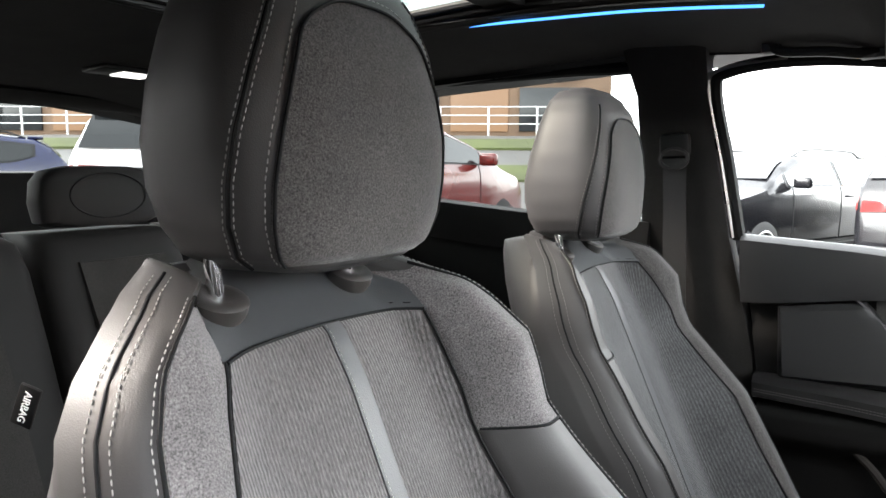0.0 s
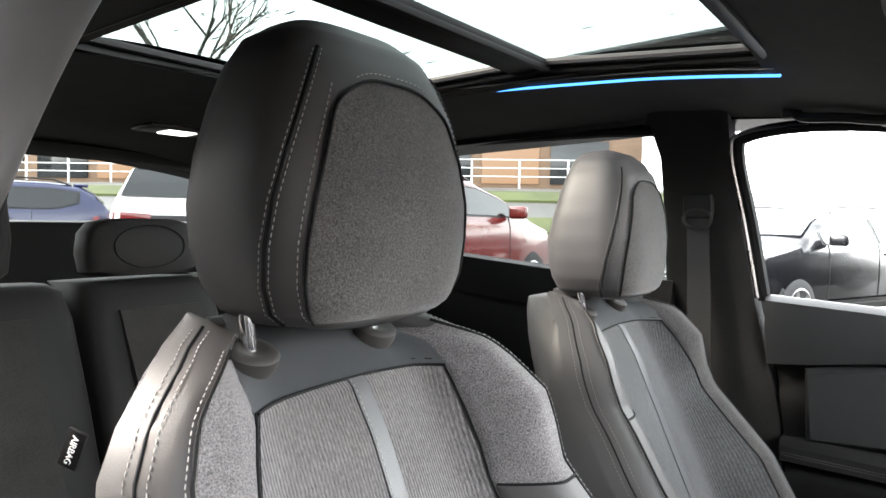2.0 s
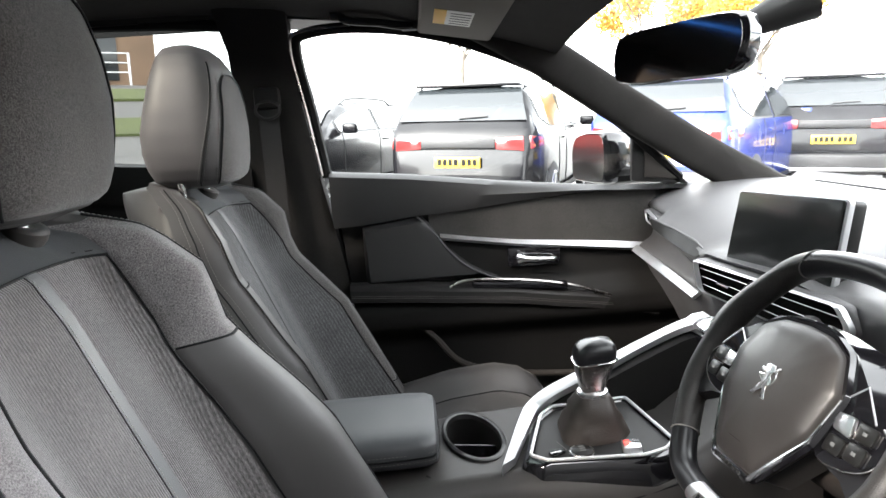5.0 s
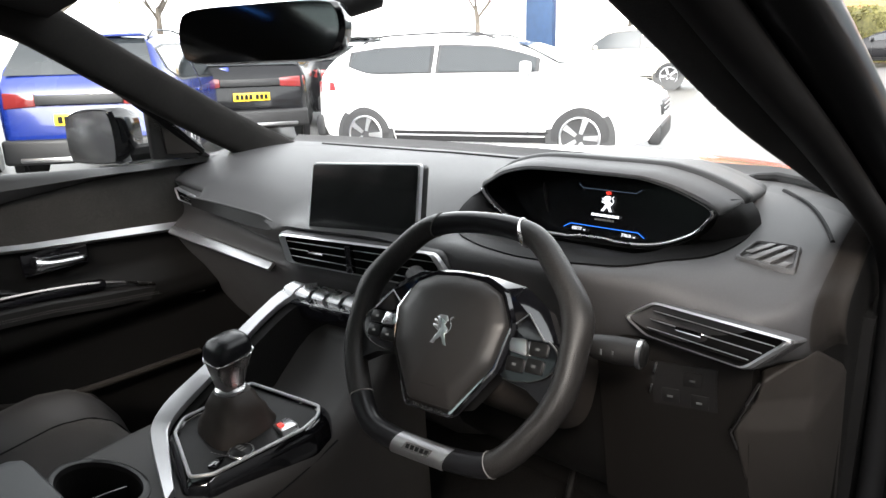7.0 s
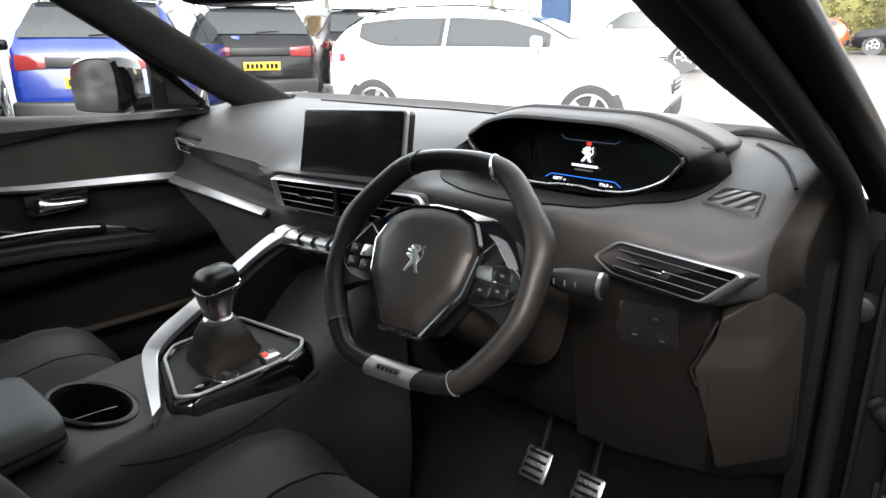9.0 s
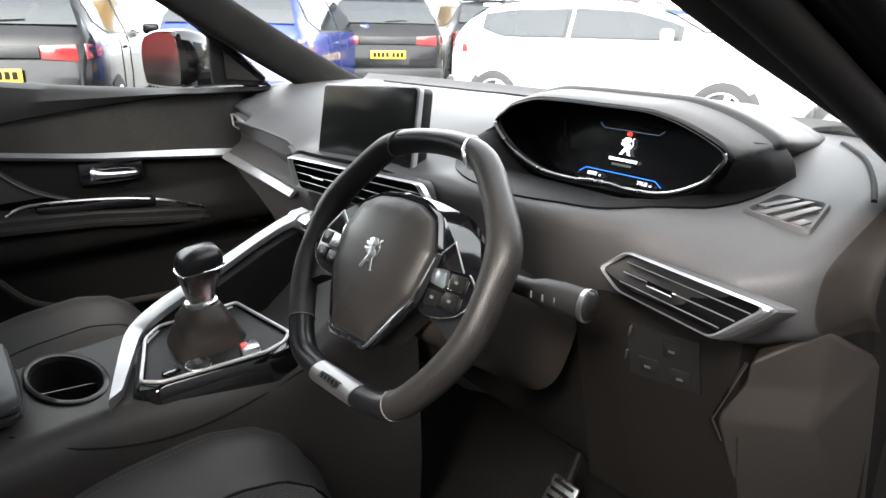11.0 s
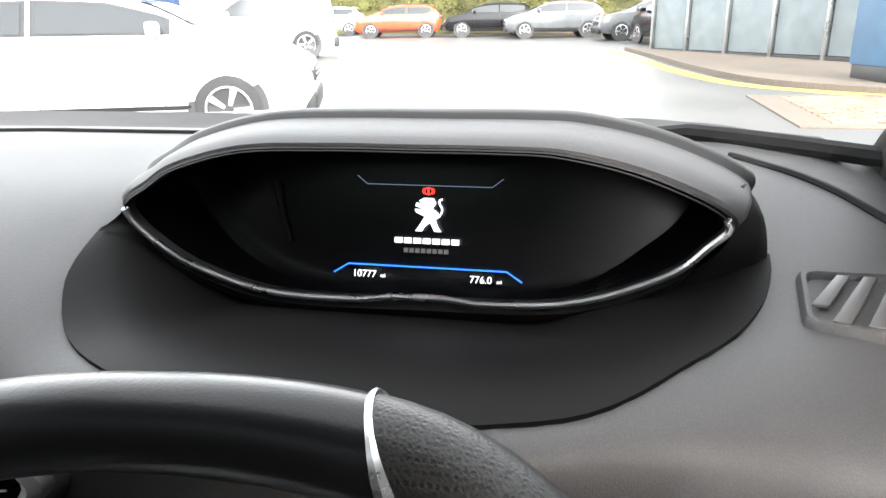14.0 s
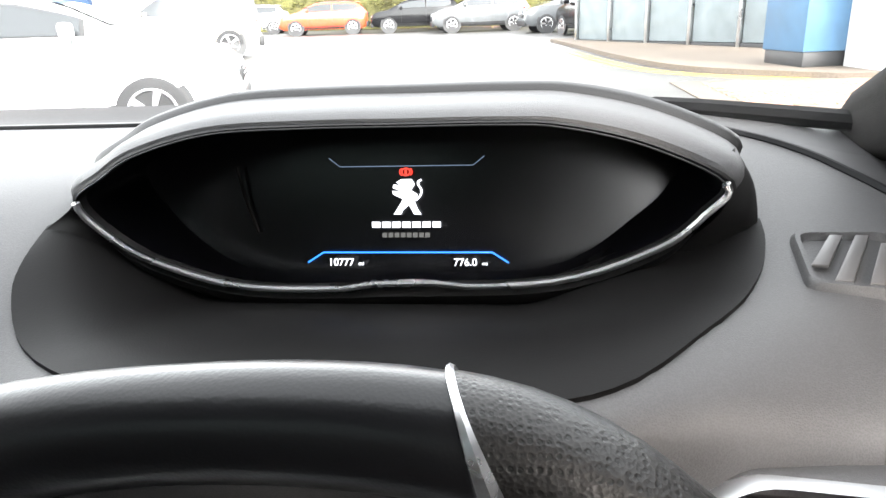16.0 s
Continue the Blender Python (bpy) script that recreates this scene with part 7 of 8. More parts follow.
part("mirror_sail", slab([DO(-0.03, 0.06, 1.05), DO(-0.03, 0.24, 1.05), DO(-0.05, 0.24, 1.16)], HINGE.to_3x3() @ Vector((0.03, 0, 0)), 0.004), PLASTIC, dd)
part("mirror_housing", tube([DO(0.04, 0.20, 1.08), DO(0.10, 0.19, 1.11), DO(0.17, 0.18, 1.13), DO(0.27, 0.17, 1.13), DO(0.30, 0.17, 1.13)], [0.03, 0.055, 0.08, 0.075, 0.03], 14), BODY_BLACK, dd, "wet black mirror housing")
for z in (0.55, 0.90):
    part("hinge", box((0.835, 0.965, z), (0.05, 0.05, 0.07), 0.01), PLASTIC, dd)
part("check_strap", box((0.86, 0.95, 0.72), (0.03, 0.14, 0.035), 0.006, m=pose(0, 0, 0, 0, 0, 40)), DARK_CHROME, dd)
wingp = part("front_wing", loft([[Vector((0.80, y, z0)), Vector((0.90, y, z0)), Vector((0.905, y, 0.80)), Vector((0.87, y, z1 - 0.03)), Vector((0.80, y, z1))] for y, z0, z1 in ((1.03, 0.34, 0.99), (1.3, 0.40, 0.965), (1.8, 0.5, 0.90), (2.2, 0.5, 0.80))]), BODY_BLACK)
tagged(wingp, "black painted front wing beside the doorway", "car body", kind="structure")
rocker = part("door_sill", box((0.80, 0.1, 0.37), (0.16, 1.9, 0.12), 0.03, 3), BODY_BLACK)
tagged(rocker, "black painted door sill", "car body", kind="structure")
rside = part("body_side_right", loft([[Vector((0.79, y, 0.30)), Vector((0.89, y, 0.42)), Vector((0.91, y, 0.80)), Vector((0.87, y, 1.06)), Vector((0.79, y, 1.10))] for y in (-0.22, -1.0, -2.1)]), BODY_BLACK)
tagged(rside, "black painted rear side of the car", "car body", kind="structure")

# closing panels of the shell
fire = part("firewall", box((0, 1.10, 0.64), (1.46, 0.04, 0.70), 0.01), SOFT_BLACK)
tagged(fire, "dark panel closing the front of the cabin", "panel", kind="structure")
rearp = part("rear_panel", box((0, -2.07, 0.78), (1.60, 0.05, 1.00), 0.02), BODY_BLACK)
tagged(rearp, "black painted panel below the rear window", "car body", kind="structure")
for sx in (-1, 1):
    hdr = part("roof_rail_left" if sx < 0 else "roof_rail_right", loft([[Vector((sx * x, y, z)) for x, z in ((0.640, 1.515 - d), (0.72, 1.50 - d), (0.74, 1.58 - d), (0.62, 1.615 - d))] for y, d in ((-2.0, 0.03), (-1.0, 0.0), (-0.3, 0.0), (0.02, 0.03))]), BODY_BLACK)
    tagged(hdr, "black painted roof rail over the doors", "car body", kind="structure")

# set the whole car on the slope
for ob in list(bpy.data.objects):
    if ob.parent is None and ob.type in ("MESH", "EMPTY"):
        ob.matrix_basis = LEVEL @ ob.matrix_basis

# ---- outside ----
def ground_z(x, y):
    """The car park climbs gently ahead and to a bank at the rear left."""
    u = -0.87 * x - 0.5 * y
    return 0.016 * max(0.0, min(y, 40.0)) + 0.28 * sm((-y - 0.5) / 3.5) + 2.3 * sm((u - 11) / 16) * sm((8.0 - y) / 10.0)


ASPHALT = surface("asphalt", (0.085, 0.082, 0.078), 0.46, spec=0.40, grain=60, bump=0.5, spots=0.25, coarse=0.5, wear=0.25)
gnd = part("ground", sheet(lambda x, y: Vector((x, y, ground_z(x, y))), [-400, -150, -80] + span(-60, 60, 61) + [80, 150, 400], [-400, -150, -80] + span(-60, 60, 61) + [80, 150, 400]), ASPHALT)
tagged(gnd, "grey wet-looking car park asphalt", "ground", kind="structure")

TYRE = surface("tyre", (0.02, 0.02, 0.021), 0.8, coarse=8)
ALLOY = surface("alloy", (0.55, 0.55, 0.56), 0.3, metal=1.0)
CAR_GLASS = surface("car_glass", (0.018, 0.021, 0.023), 0.05, spec=0.65, wear=0.05)
TAIL = surface("tail_lamp", (0.17, 0.018, 0.018), 0.12, coat=0.8)
HEADLAMP = surface("head_lamp", (0.6, 0.62, 0.64), 0.12, coat=0.6)
PLATE_Y = surface("yellow_plate", (0.75, 0.52, 0.03), 0.45)
CAR_BLACK = surface("car_black_trim", (0.015, 0.015, 0.016), 0.5)

KINDS = {
    "suv": dict(L=4.45, W=1.84, wb=2.68, r=0.35, top=[(-2.22, 0.60), (-2.20, 0.98), (-2.13, 1.10), (-1.98, 1.34), (-1.80, 1.54), (-1.45, 1.60), (-0.5, 1.63), (0.1, 1.60), (0.55, 1.44), (1.05, 1.12), (1.25, 1.06), (1.7, 1.02), (2.05, 0.90), (2.18, 0.72), (2.22, 0.50)], belt=1.08),
    "hatch": dict(L=4.16, W=1.76, wb=2.62, r=0.33, top=[(-2.08, 0.60), (-2.06, 0.92), (-1.98, 1.05), (-1.80, 1.27), (-1.60, 1.39), (-1.2, 1.445), (-0.3, 1.46), (0.25, 1.42), (0.65, 1.29), (1.20, 1.02), (1.40, 0.975), (1.75, 0.91), (1.97, 0.80), (2.05, 0.66), (2.08, 0.45)], belt=1.03),
    "boxy": dict(L=4.5, W=1.85, wb=2.66, r=0.37, top=[(-2.22, 0.62), (-2.21, 1.05), (-2.18, 1.20), (-2.08, 1.70), (-1.95, 1.76), (-0.6, 1.78), (0.2, 1.72), (0.45, 1.62), (0.85, 1.22), (1.0, 1.14), (1.5, 1.10), (2.05, 1.02), (2.2, 0.85), (2.24, 0.55)], belt=1.12),
}


def motor_car(paint, kind, label, plate=True):
    k = KINDS[kind]
    L, W, wb, wr, top, belt = k["L"], k["W"], k["wb"], k["r"], k["top"], k["belt"]
    c = thing("parked_car", (0, 0, 0), label, "car", "parked cars")
    h = W / 2
    def widths(y):
        t = abs(y) / (L / 2)
        return h * (1 - 0.10 * t ** 4 - 0.10 * max(0, (t - 0.9) / 0.1) ** 2)
    def ring(y):
        zt, w = lerp(y, top), widths(y)
        zb = 0.24 + 0.10 * max(0, (abs(y) / (L / 2) - 0.85) / 0.15)
        b = min(belt, zt - 0.015)
        f = sm((zt - b) / 0.5)
        rw = w * (0.93 - 0.20 * f)
        pts = [(w * 0.90, zb), (w * 0.985, zb + 0.10), (w, 0.5 * (zb + b)), (w * 0.995, b - 0.10), (w * 0.965, b), (rw + (w * 0.965 - rw) * 0.12, zt - 0.07 * f - 0.006), (rw * 0.90, zt - 0.012), (rw * 0.5, zt)]
        return [Vector((x, y, z)) for x, z in pts] + [Vector((-x, y, z)) for x, z in pts[::-1]]
    ys_ = sorted(set(span(-L / 2, L / 2, 46) + [p[0] for p in top]))
    part("body", loft([ring(y) for y in ys_]), paint, c, angle=50)
    def cant(y, t, s, lift=0.006):
        r = ring(y)
        a, b2 = r[4], r[5]
        p = a.lerp(b2, t)
        return Vector((s * (p.x + lift), y, p.z + lift * 0.3))
    def upto(y):
        return lerp(y, top) > belt + 0.16
    gy = [y for y in span(-L / 2, L / 2, 90) if upto(y)]
    y0, y1 = gy[0] + 0.26, gy[-1] - 0.04
    mid = (y0 + y1) / 2 - 0.05
    for s in (-1, 1):
        for a, b2 in ((y0, mid - 0.04), (mid + 0.04, y1)):
            kick_up = lambda y: 0.30 * max(0.0, (y0 + 0.35 - y) / 0.35) ** 1.5
            part("window_trim", sheet(lambda y, t: cant(y, 0.02 + kick_up(y) + (0.90 - kick_up(y)) * t, s, 0.004), span(a - 0.02, b2 + 0.02, 12), span(0, 1, 4)), CAR_BLACK, c, "black window surround")
            part("side_window", sheet(lambda y, t: cant(y, 0.07 + kick_up(y) + (0.79 - kick_up(y)) * t, s, 0.010), span(a + 0.02, b2 - 0.02, 12), span(0, 1, 4)), CAR_GLASS, c, "dark side window")
        for wy in (-wb / 2 - 0.05, wb / 2 - 0.05):
            w = widths(wy)
            arch = part("wheel_arch", tube([(s * (w * 0.90), wy, wr), (s * (w + 0.008), wy, wr + 0.01)], [wr * 1.16, wr * 1.16], 28), CAR_BLACK, c)
            wh = part("wheel", loft([[Vector((s * (w * 0.9 + dx_), wy + r * math.cos(a), wr + r * math.sin(a))) for a in span(0, 2 * math.pi, 29)[:-1]] for dx_, r in ((0.0, wr * 0.6), (0.0, wr * 0.96), (0.04, wr), (w * 0.1, wr), (w * 0.1 + 0.012, wr * 0.94), (w * 0.1 + 0.016, wr * 0.70), (w * 0.1 + 0.004, wr * 0.66))]), TYRE, c)
            part("rim", join(tube([Vector((s * (w + 0.012), wy + wr * 0.66 * math.cos(a), wr + wr * 0.66 * math.sin(a))) for a in span(0, 2 * math.pi, 29)[:-1]], 0.014, 6, loop=True),
                 *[slab([Vector((s * (w + 0.006), wy + math.cos(q + d) * r, wr + math.sin(q + d) * r)) for r, d in ((0.05, -0.4), (wr * 0.66, -0.16), (wr * 0.66, 0.16), (0.05, 0.4))], (s * 0.012, 0, 0)) for q in span(0, 2 * math.pi, 6)[:-1]]), ALLOY, wh, "alloy rim")
        part("sill_cladding", sheet(lambda y, t: Vector((s * (widths(y) * (0.925 + 0.075 * t) + 0.010), y, 0.26 + 0.13 * t)), span(-wb / 2 + wr * 1.05, wb / 2 - wr * 1.2, 8), (0, 0.5, 1)), CAR_BLACK, c, "black sill cladding")
        for sy in (y1 - 0.10, mid, max(y0 - 0.02, -wb / 2 + 0.30)):
            part("door_seam", tube([ring(sy)[k] * 1.0 + Vector((0.002, 0, 0)) if s > 0 else Vector((-ring(sy)[k].x - 0.002, sy, ring(sy)[k].z)) for k in (1, 2, 3, 4)], 0.005, 4), CAR_BLACK, c)
        rail = [(yy, lerp(yy, top)) for yy in span(gy[0] + 0.35, gy[-1] - 0.55, 9)]
        part("roof_rail", tube([(s * W * 0.335, yy, zz + (0.035 if 0 < k_ < 8 else -0.015)) for k_, (yy, zz) in enumerate(rail)], 0.014, 6), CAR_BLACK, c, "dark roof rail")
        part("door_mirror", box((s * (widths(y1) + 0.09), y1 - 0.10, belt + 0.06), (0.20, 0.10, 0.13), 0.035, 3), paint, c)
        part("door_handle", box((s * (widths(0.0) + 0.004), mid - 0.22, belt - 0.12), (0.03, 0.20, 0.03), 0.01), paint, c)
        yb = -L / 2
        tl = [ring(yb + 0.02)[3], ring(yb + 0.06)[3], ring(yb + 0.42)[3]]
        part("tail_lamp", slab([Vector((s * (h * 0.46), yb + 0.035, belt - 0.20)), Vector((s * (h * 0.80), yb + 0.05, belt - 0.22)), Vector((s * (h * 0.79), yb + 0.05, belt - 0.06)), Vector((s * (h * 0.46), yb + 0.035, belt - 0.08))], (0, -0.045, 0), 0.01), TAIL, c, "red tail lamp")
        part("tail_lamp", slab([Vector((s * (h * 0.855), yb + 0.07, belt - 0.20)), Vector((s * (h * 0.945), yb + 0.32, belt - 0.17)), Vector((s * (h * 0.935), yb + 0.30, belt - 0.08)), Vector((s * (h * 0.845), yb + 0.07, belt - 0.06))], (s * 0.020, 0, 0), 0.005), TAIL, c, "red tail lamp")
        yf = L / 2
        part("head_lamp", slab([Vector((s * h * 0.52, yf - 0.06, 0.66)), Vector((s * h * 0.90, yf - 0.22, 0.70)), Vector((s * h * 0.90, yf - 0.26, 0.82)), Vector((s * h * 0.50, yf - 0.09, 0.76))], (0, 0.06, 0), 0.012), HEADLAMP, c, "clear head lamp")
    # rear and front glass
    def top_y(z, front):
        pts = top if not front else top[::-1]
        for a, b2 in zip(pts, pts[1:]):
            if a[1] <= z <= b2[1]:
                return a[0] + (b2[0] - a[0]) * (z - a[1]) / (b2[1] - a[1])
        return 0
    zr = max(p[1] for p in top)
    for front in (False, True):
        za, zb2 = belt + 0.10, zr - 0.10
        nm = "windscreen" if front else "rear_window"
        part(nm, sheet(lambda x, t: Vector((x * (1 - 0.16 * t), top_y(za + (zb2 - za) * t, front) + (0.016 if front else -0.016), za + (zb2 - za) * t + 0.006)), span(-h * 0.80, h * 0.80, 8), span(0, 1, 7)), CAR_GLASS, c, "dark glass")
    part("rear_bumper", box((0, -L / 2 + 0.03, 0.42), (W * 0.88, 0.14, 0.26), 0.04, 3), CAR_BLACK, c, "black lower bumper")
    part("front_bumper", box((0, L / 2 - 0.05, 0.36), (W * 0.82, 0.14, 0.22), 0.04, 3), CAR_BLACK, c)
    part("grille", box((0, L / 2 - 0.02, 0.62), (W * 0.48, 0.06, 0.16), 0.03), CAR_BLACK, c)
    for j in range(3):
        part("grille_bar", box((0, L / 2 + 0.014, 0.57 + 0.05 * j), (W * 0.44, 0.012, 0.012), 0.004), ALLOY, c)
    if plate:
        pl = part("number_plate", box((0, -L / 2 - 0.03, 0.74), (0.52, 0.02, 0.115), 0.006), PLATE_Y, c, "yellow number plate")
        for j in range(7):
            part("plate_bar", box((-0.20 + 0.062 * j + (0.03 if j > 3 else 0), -L / 2 - 0.042, 0.74), (0.045, 0.004, 0.07), 0), PIPING, pl)
    part("tail_band", box((0, -L / 2 - 0.004, belt - 0.14), (W * 0.46, 0.04, 0.10), 0.01), CAR_BLACK, c, "gloss dark band between the tail lamps")
    part("bumper_trim", box((0, -L / 2 - 0.035, 0.34), (W * 0.70, 0.03, 0.05), 0.012), ALLOY, c, "silver bumper trim")
    part("spoiler", box((0, top_y(zr - 0.09, False) + 0.02, zr - 0.055), (W * 0.66, 0.20, 0.035), 0.012), paint, c)
    part("rear_wiper", tube([(-0.02, top_y(belt + 0.13, False) - 0.03, belt + 0.13), (0.30, top_y(belt + 0.15, False) - 0.03, belt + 0.15)], 0.012, 6), CAR_BLACK, c)
    return c


PAINT_WHITE = surface("white_paint", (0.80, 0.80, 0.80), 0.25, coat=0.7, wear=0.04)
PAINT_BLACK = surface("black_paint", (0.005, 0.005, 0.006), 0.20, spec=0.2, coat=0.15, wear=0.1)
PAINT_BLUE = surface("blue_paint", (0.008, 0.022, 0.16), 0.25, spec=0.35, coat=0.5, wear=0.1)
PAINT_NAVY = surface("navy_paint", (0.014, 0.020, 0.070), 0.22, coat=0.8, wear=0.1)
PAINT_GREY = surface("grey_paint", (0.10, 0.105, 0.11), 0.25, coat=0.8, wear=0.1)
PAINT_TAN = surface("tan_paint", (0.46, 0.43, 0.37), 0.3, coat=0.5, wear=0.1)
PAINT_RED = surface("red_paint", (0.13, 0.016, 0.014), 0.20, coat=0.5, wear=0.1)
PAINT_ORANGE = surface("orange_red_paint", (0.62, 0.06, 0.02), 0.22, coat=0.8, wear=0.1)

PARK = lambda x, y, a: pose(x, y, ground_z(x, y), 0, 0, a)
# a: heading in degrees, 0 = +y, 90 = -x
white = motor_car(PAINT_WHITE, "hatch", "white crossover parked side-on ahead of the windscreen")
white.matrix_basis = PARK(-4.40, 6.80, -70.8)
blk = motor_car(PAINT_BLACK, "suv", "black SUV with chrome bars and a yellow plate, tail towards us")
blk.matrix_basis = PARK(-8.56, 1.36, 68)
blue = motor_car(PAINT_BLUE, "suv", "bright blue SUV parked in the row")
blue.matrix_basis = PARK(-8.3, 4.15, 50)
for x, y, a in ((-9.9, 6.55, 65), (-10.9, 9.6, 65)):
    tagged(copy_thing(blk, PARK(x, y, a)), "dark SUV parked in the row beyond the white car")
lr = motor_car(PAINT_TAN, "boxy", "tan boxy four-wheel-drive car parked side-on")
lr.matrix_basis = PARK(-8.9, 19.1, 113)
red = motor_car(PAINT_RED, "hatch", "red hatchback parked beside the rear door", plate=False)
red.matrix_basis = PARK(-4.77, -4.40, 93)
rb = motor_car(PAINT_NAVY, "hatch", "dark blue hatchback behind the tailgate", plate=False)
rb.matrix_basis = PARK(-3.1, -11.4, -117)
rw = motor_car(PAINT_WHITE, "suv", "white SUV standing tail-on behind the car", plate=False)
rw.matrix_basis = PARK(-4.9, -8.1, 143)
dk = motor_car(PAINT_BLACK, "hatch", "black car facing the passenger window", plate=False)
dk.matrix_basis = PARK(-9.0, -1.4, -112)
gy_ = motor_car(PAINT_GREY, "hatch", "grey hatchback at the end of the far row", plate=False)
gy_.matrix_basis = PARK(5.6, 27.0, 100)
ored = motor_car(PAINT_ORANGE, "hatch", "orange-red car in the far row", plate=False)
ored.matrix_basis = PARK(-8.7, 33.7, 100)
far = motor_car(PAINT_BLACK, "hatch", "black hatchback in the far row", plate=False)
far.matrix_basis = PARK(-4.3, 33.6, 100)
for x, y, a, src, lab in ((-1.2, 31.2, 100, gy_, "grey hatchback in the far row"), (2.6, 28.2, 100, gy_, "grey hatchback in the far row"), (-13.7, 37.1, 100, white, "white car in the far row"), (3.2, 24.5, 20, far, "black hatchback before the showroom")):
    tagged(copy_thing(src, PARK(x, y, a)), lab)

BRICK = surface("orange_brick", (0.42, 0.17, 0.09), 0.9, grain=14, bump=0.3, spots=0.15, coarse=0.3)
STONE = surface("pale_render", (0.30, 0.25, 0.20), 0.9, grain=8, coarse=0.3)
NAVY = surface("navy_panel", (0.02, 0.045, 0.10), 0.4)
STEEL_BLUE = surface("blue_cladding", (0.055, 0.12, 0.20), 0.4)
WHITE_CLAD = surface("white_cladding", (0.75, 0.76, 0.76), 0.4)
SHOP = surface("showroom_glass", (0.20, 0.23, 0.24), 0.08, spec=0.6)

def building(name, x0, x1, y0, y1, hgt, wall_mat, label, face, cols, rows, glass=None):
    b = thing(name, ((x0 + x1) / 2, (y0 + y1) / 2, 0), label, "building")
    part("wall", box(((x0 + x1) / 2, (y0 + y1) / 2, hgt / 2), (abs(x1 - x0), abs(y1 - y0), hgt), 0.05), wall_mat, b)
    part("roof", box(((x0 + x1) / 2, (y0 + y1) / 2, hgt + 0.12), (abs(x1 - x0) + 0.5, abs(y1 - y0) + 0.5, 0.3), 0.05), STONE, b)
    for i in range(cols):
        for j in range(rows):
            t = (i + 0.5) / cols
            z = hgt * (j + 0.55) / rows
            if face in ("-y", "+y"):
                cx, w = x0 + (x1 - x0) * t, abs(x1 - x0) / cols * 0.72
                yy = y0 - 0.05 if face == "-y" else y1 + 0.05
                part("window", box((cx, yy, z), (w, 0.14, hgt / rows * 0.55), 0.02), glass or CAR_GLASS, b)
            else:
                cy, w = y0 + (y1 - y0) * t, abs(y1 - y0) / cols * 0.72
                xx = x0 - 0.05 if face == "-x" else x1 + 0.05
                part("window", box((xx, cy, z), (0.14, w, hgt / rows * 0.55), 0.02), glass or CAR_GLASS, b)
    return b



building("brick_building", -16, 2, 46, 56, 8.0, BRICK, "orange brick building behind the hedge", "-y", 6, 2)
# low shop row on the bank, with a railing before it
BANK = pose(0, 0, 0, 0, 0, 30)  # its -x axis points up the bank
SHOP_BROWN = surface("brown_fascia", (0.20, 0.13, 0.085), 0.8, coarse=0.5, wear=0.2)
WARM_PANE = glow("lit_shop_window", (1.0, 0.55, 0.28), 0.10)
rowb = thing("rail_building", BANK @ Vector((-34, -2, 2.7)), "low brown shop row with lit windows on the bank", "building")
def bank_box(name, x0, x1, y0, y1, z0, z1, material, parent, label=""):
    ob = part(name, box(((x0 + x1) / 2, (y0 + y1) / 2, (z0 + z1) / 2), (abs(x1 - x0), abs(y1 - y0), z1 - z0), 0.02), material, parent, label)
    ob.data.transform(BANK)
    return ob
bank_box("wall", -44, -33.2, -26, 6, 2.0, 7.4, SHOP_BROWN, rowb)
bank_box("roof", -44.5, -32.4, -26.5, 6.5, 7.4, 7.8, NAVY, rowb, "dark flat roof edge")
for k in range(9):
    y0 = -25.2 + 3.35 * k
    bank_box("window", -33.25, -33.1, y0, y0 + 2.8, 3.1, 5.2, WARM_PANE if k % 3 == 1 else CAR_GLASS, rowb, "shop window")
    bank_box("fascia", -33.2, -32.9, y0, y0 + 2.9, 5.6, 6.5, NAVY if k % 2 else SHOP_BROWN, rowb)
rails = thing("railing", BANK @ Vector((-28, -2, 2.6)), "white painted railing along the bank", "railing")
for z in (3.1, 3.45, 3.8):
    bank_box("rail", -28.03, -27.97, -26, 4, z, z + 0.05, WHITE_CLAD, rails)
for k in range(16):
    bank_box("post", -28.04, -27.96, -26 + 2 * k, -25.92 + 2 * k, 2.4, 3.85, WHITE_CLAD, rails)
building("rear_terrace", -34, 16, -52, -46, 7.0, STONE, "pale terrace of houses beyond the car park", "+y", 12, 2)

# showroom front running towards the far row
SR = pose(1.8, 20.4, 0.28, 0, 0, -57)
show = thing("showroom", (1.8, 20.4, 0), "white car showroom with a tall glass front", "building")
def on_front(name, x0, x1, y0, y1, z0, z1, material, parent, label="", bevel=0.01):
    ob = part(name, box(((x0 + x1) / 2, (y0 + y1) / 2, (z0 + z1) / 2), (x1 - x0, y1 - y0, z1 - z0), bevel), material, parent, label)
    ob.data.transform(SR)
    return ob
on_front("wall", 0, 7.0, 0.5, 6.0, 0, 4.6, WHITE_CLAD, show)
on_front("roof", -0.3, 7.2, -0.3, 6.2, 4.6, 5.0, NAVY, show, "dark roof edge")
for k in range(5):
    on_front("window", 0.10 + 1.38 * k, 1.36 + 1.38 * k, 0.34, 0.40, 0.15, 4.2, SHOP, show, "tall shop window")
    on_front("post", 0.0 + 1.38 * k, 0.08 + 1.38 * k, 0.26, 0.5, 0, 4.5, ALLOY, show)
on_front("plinth", 0, 7.0, 0.30, 0.52, 0, 0.14, CAR_BLACK, show)

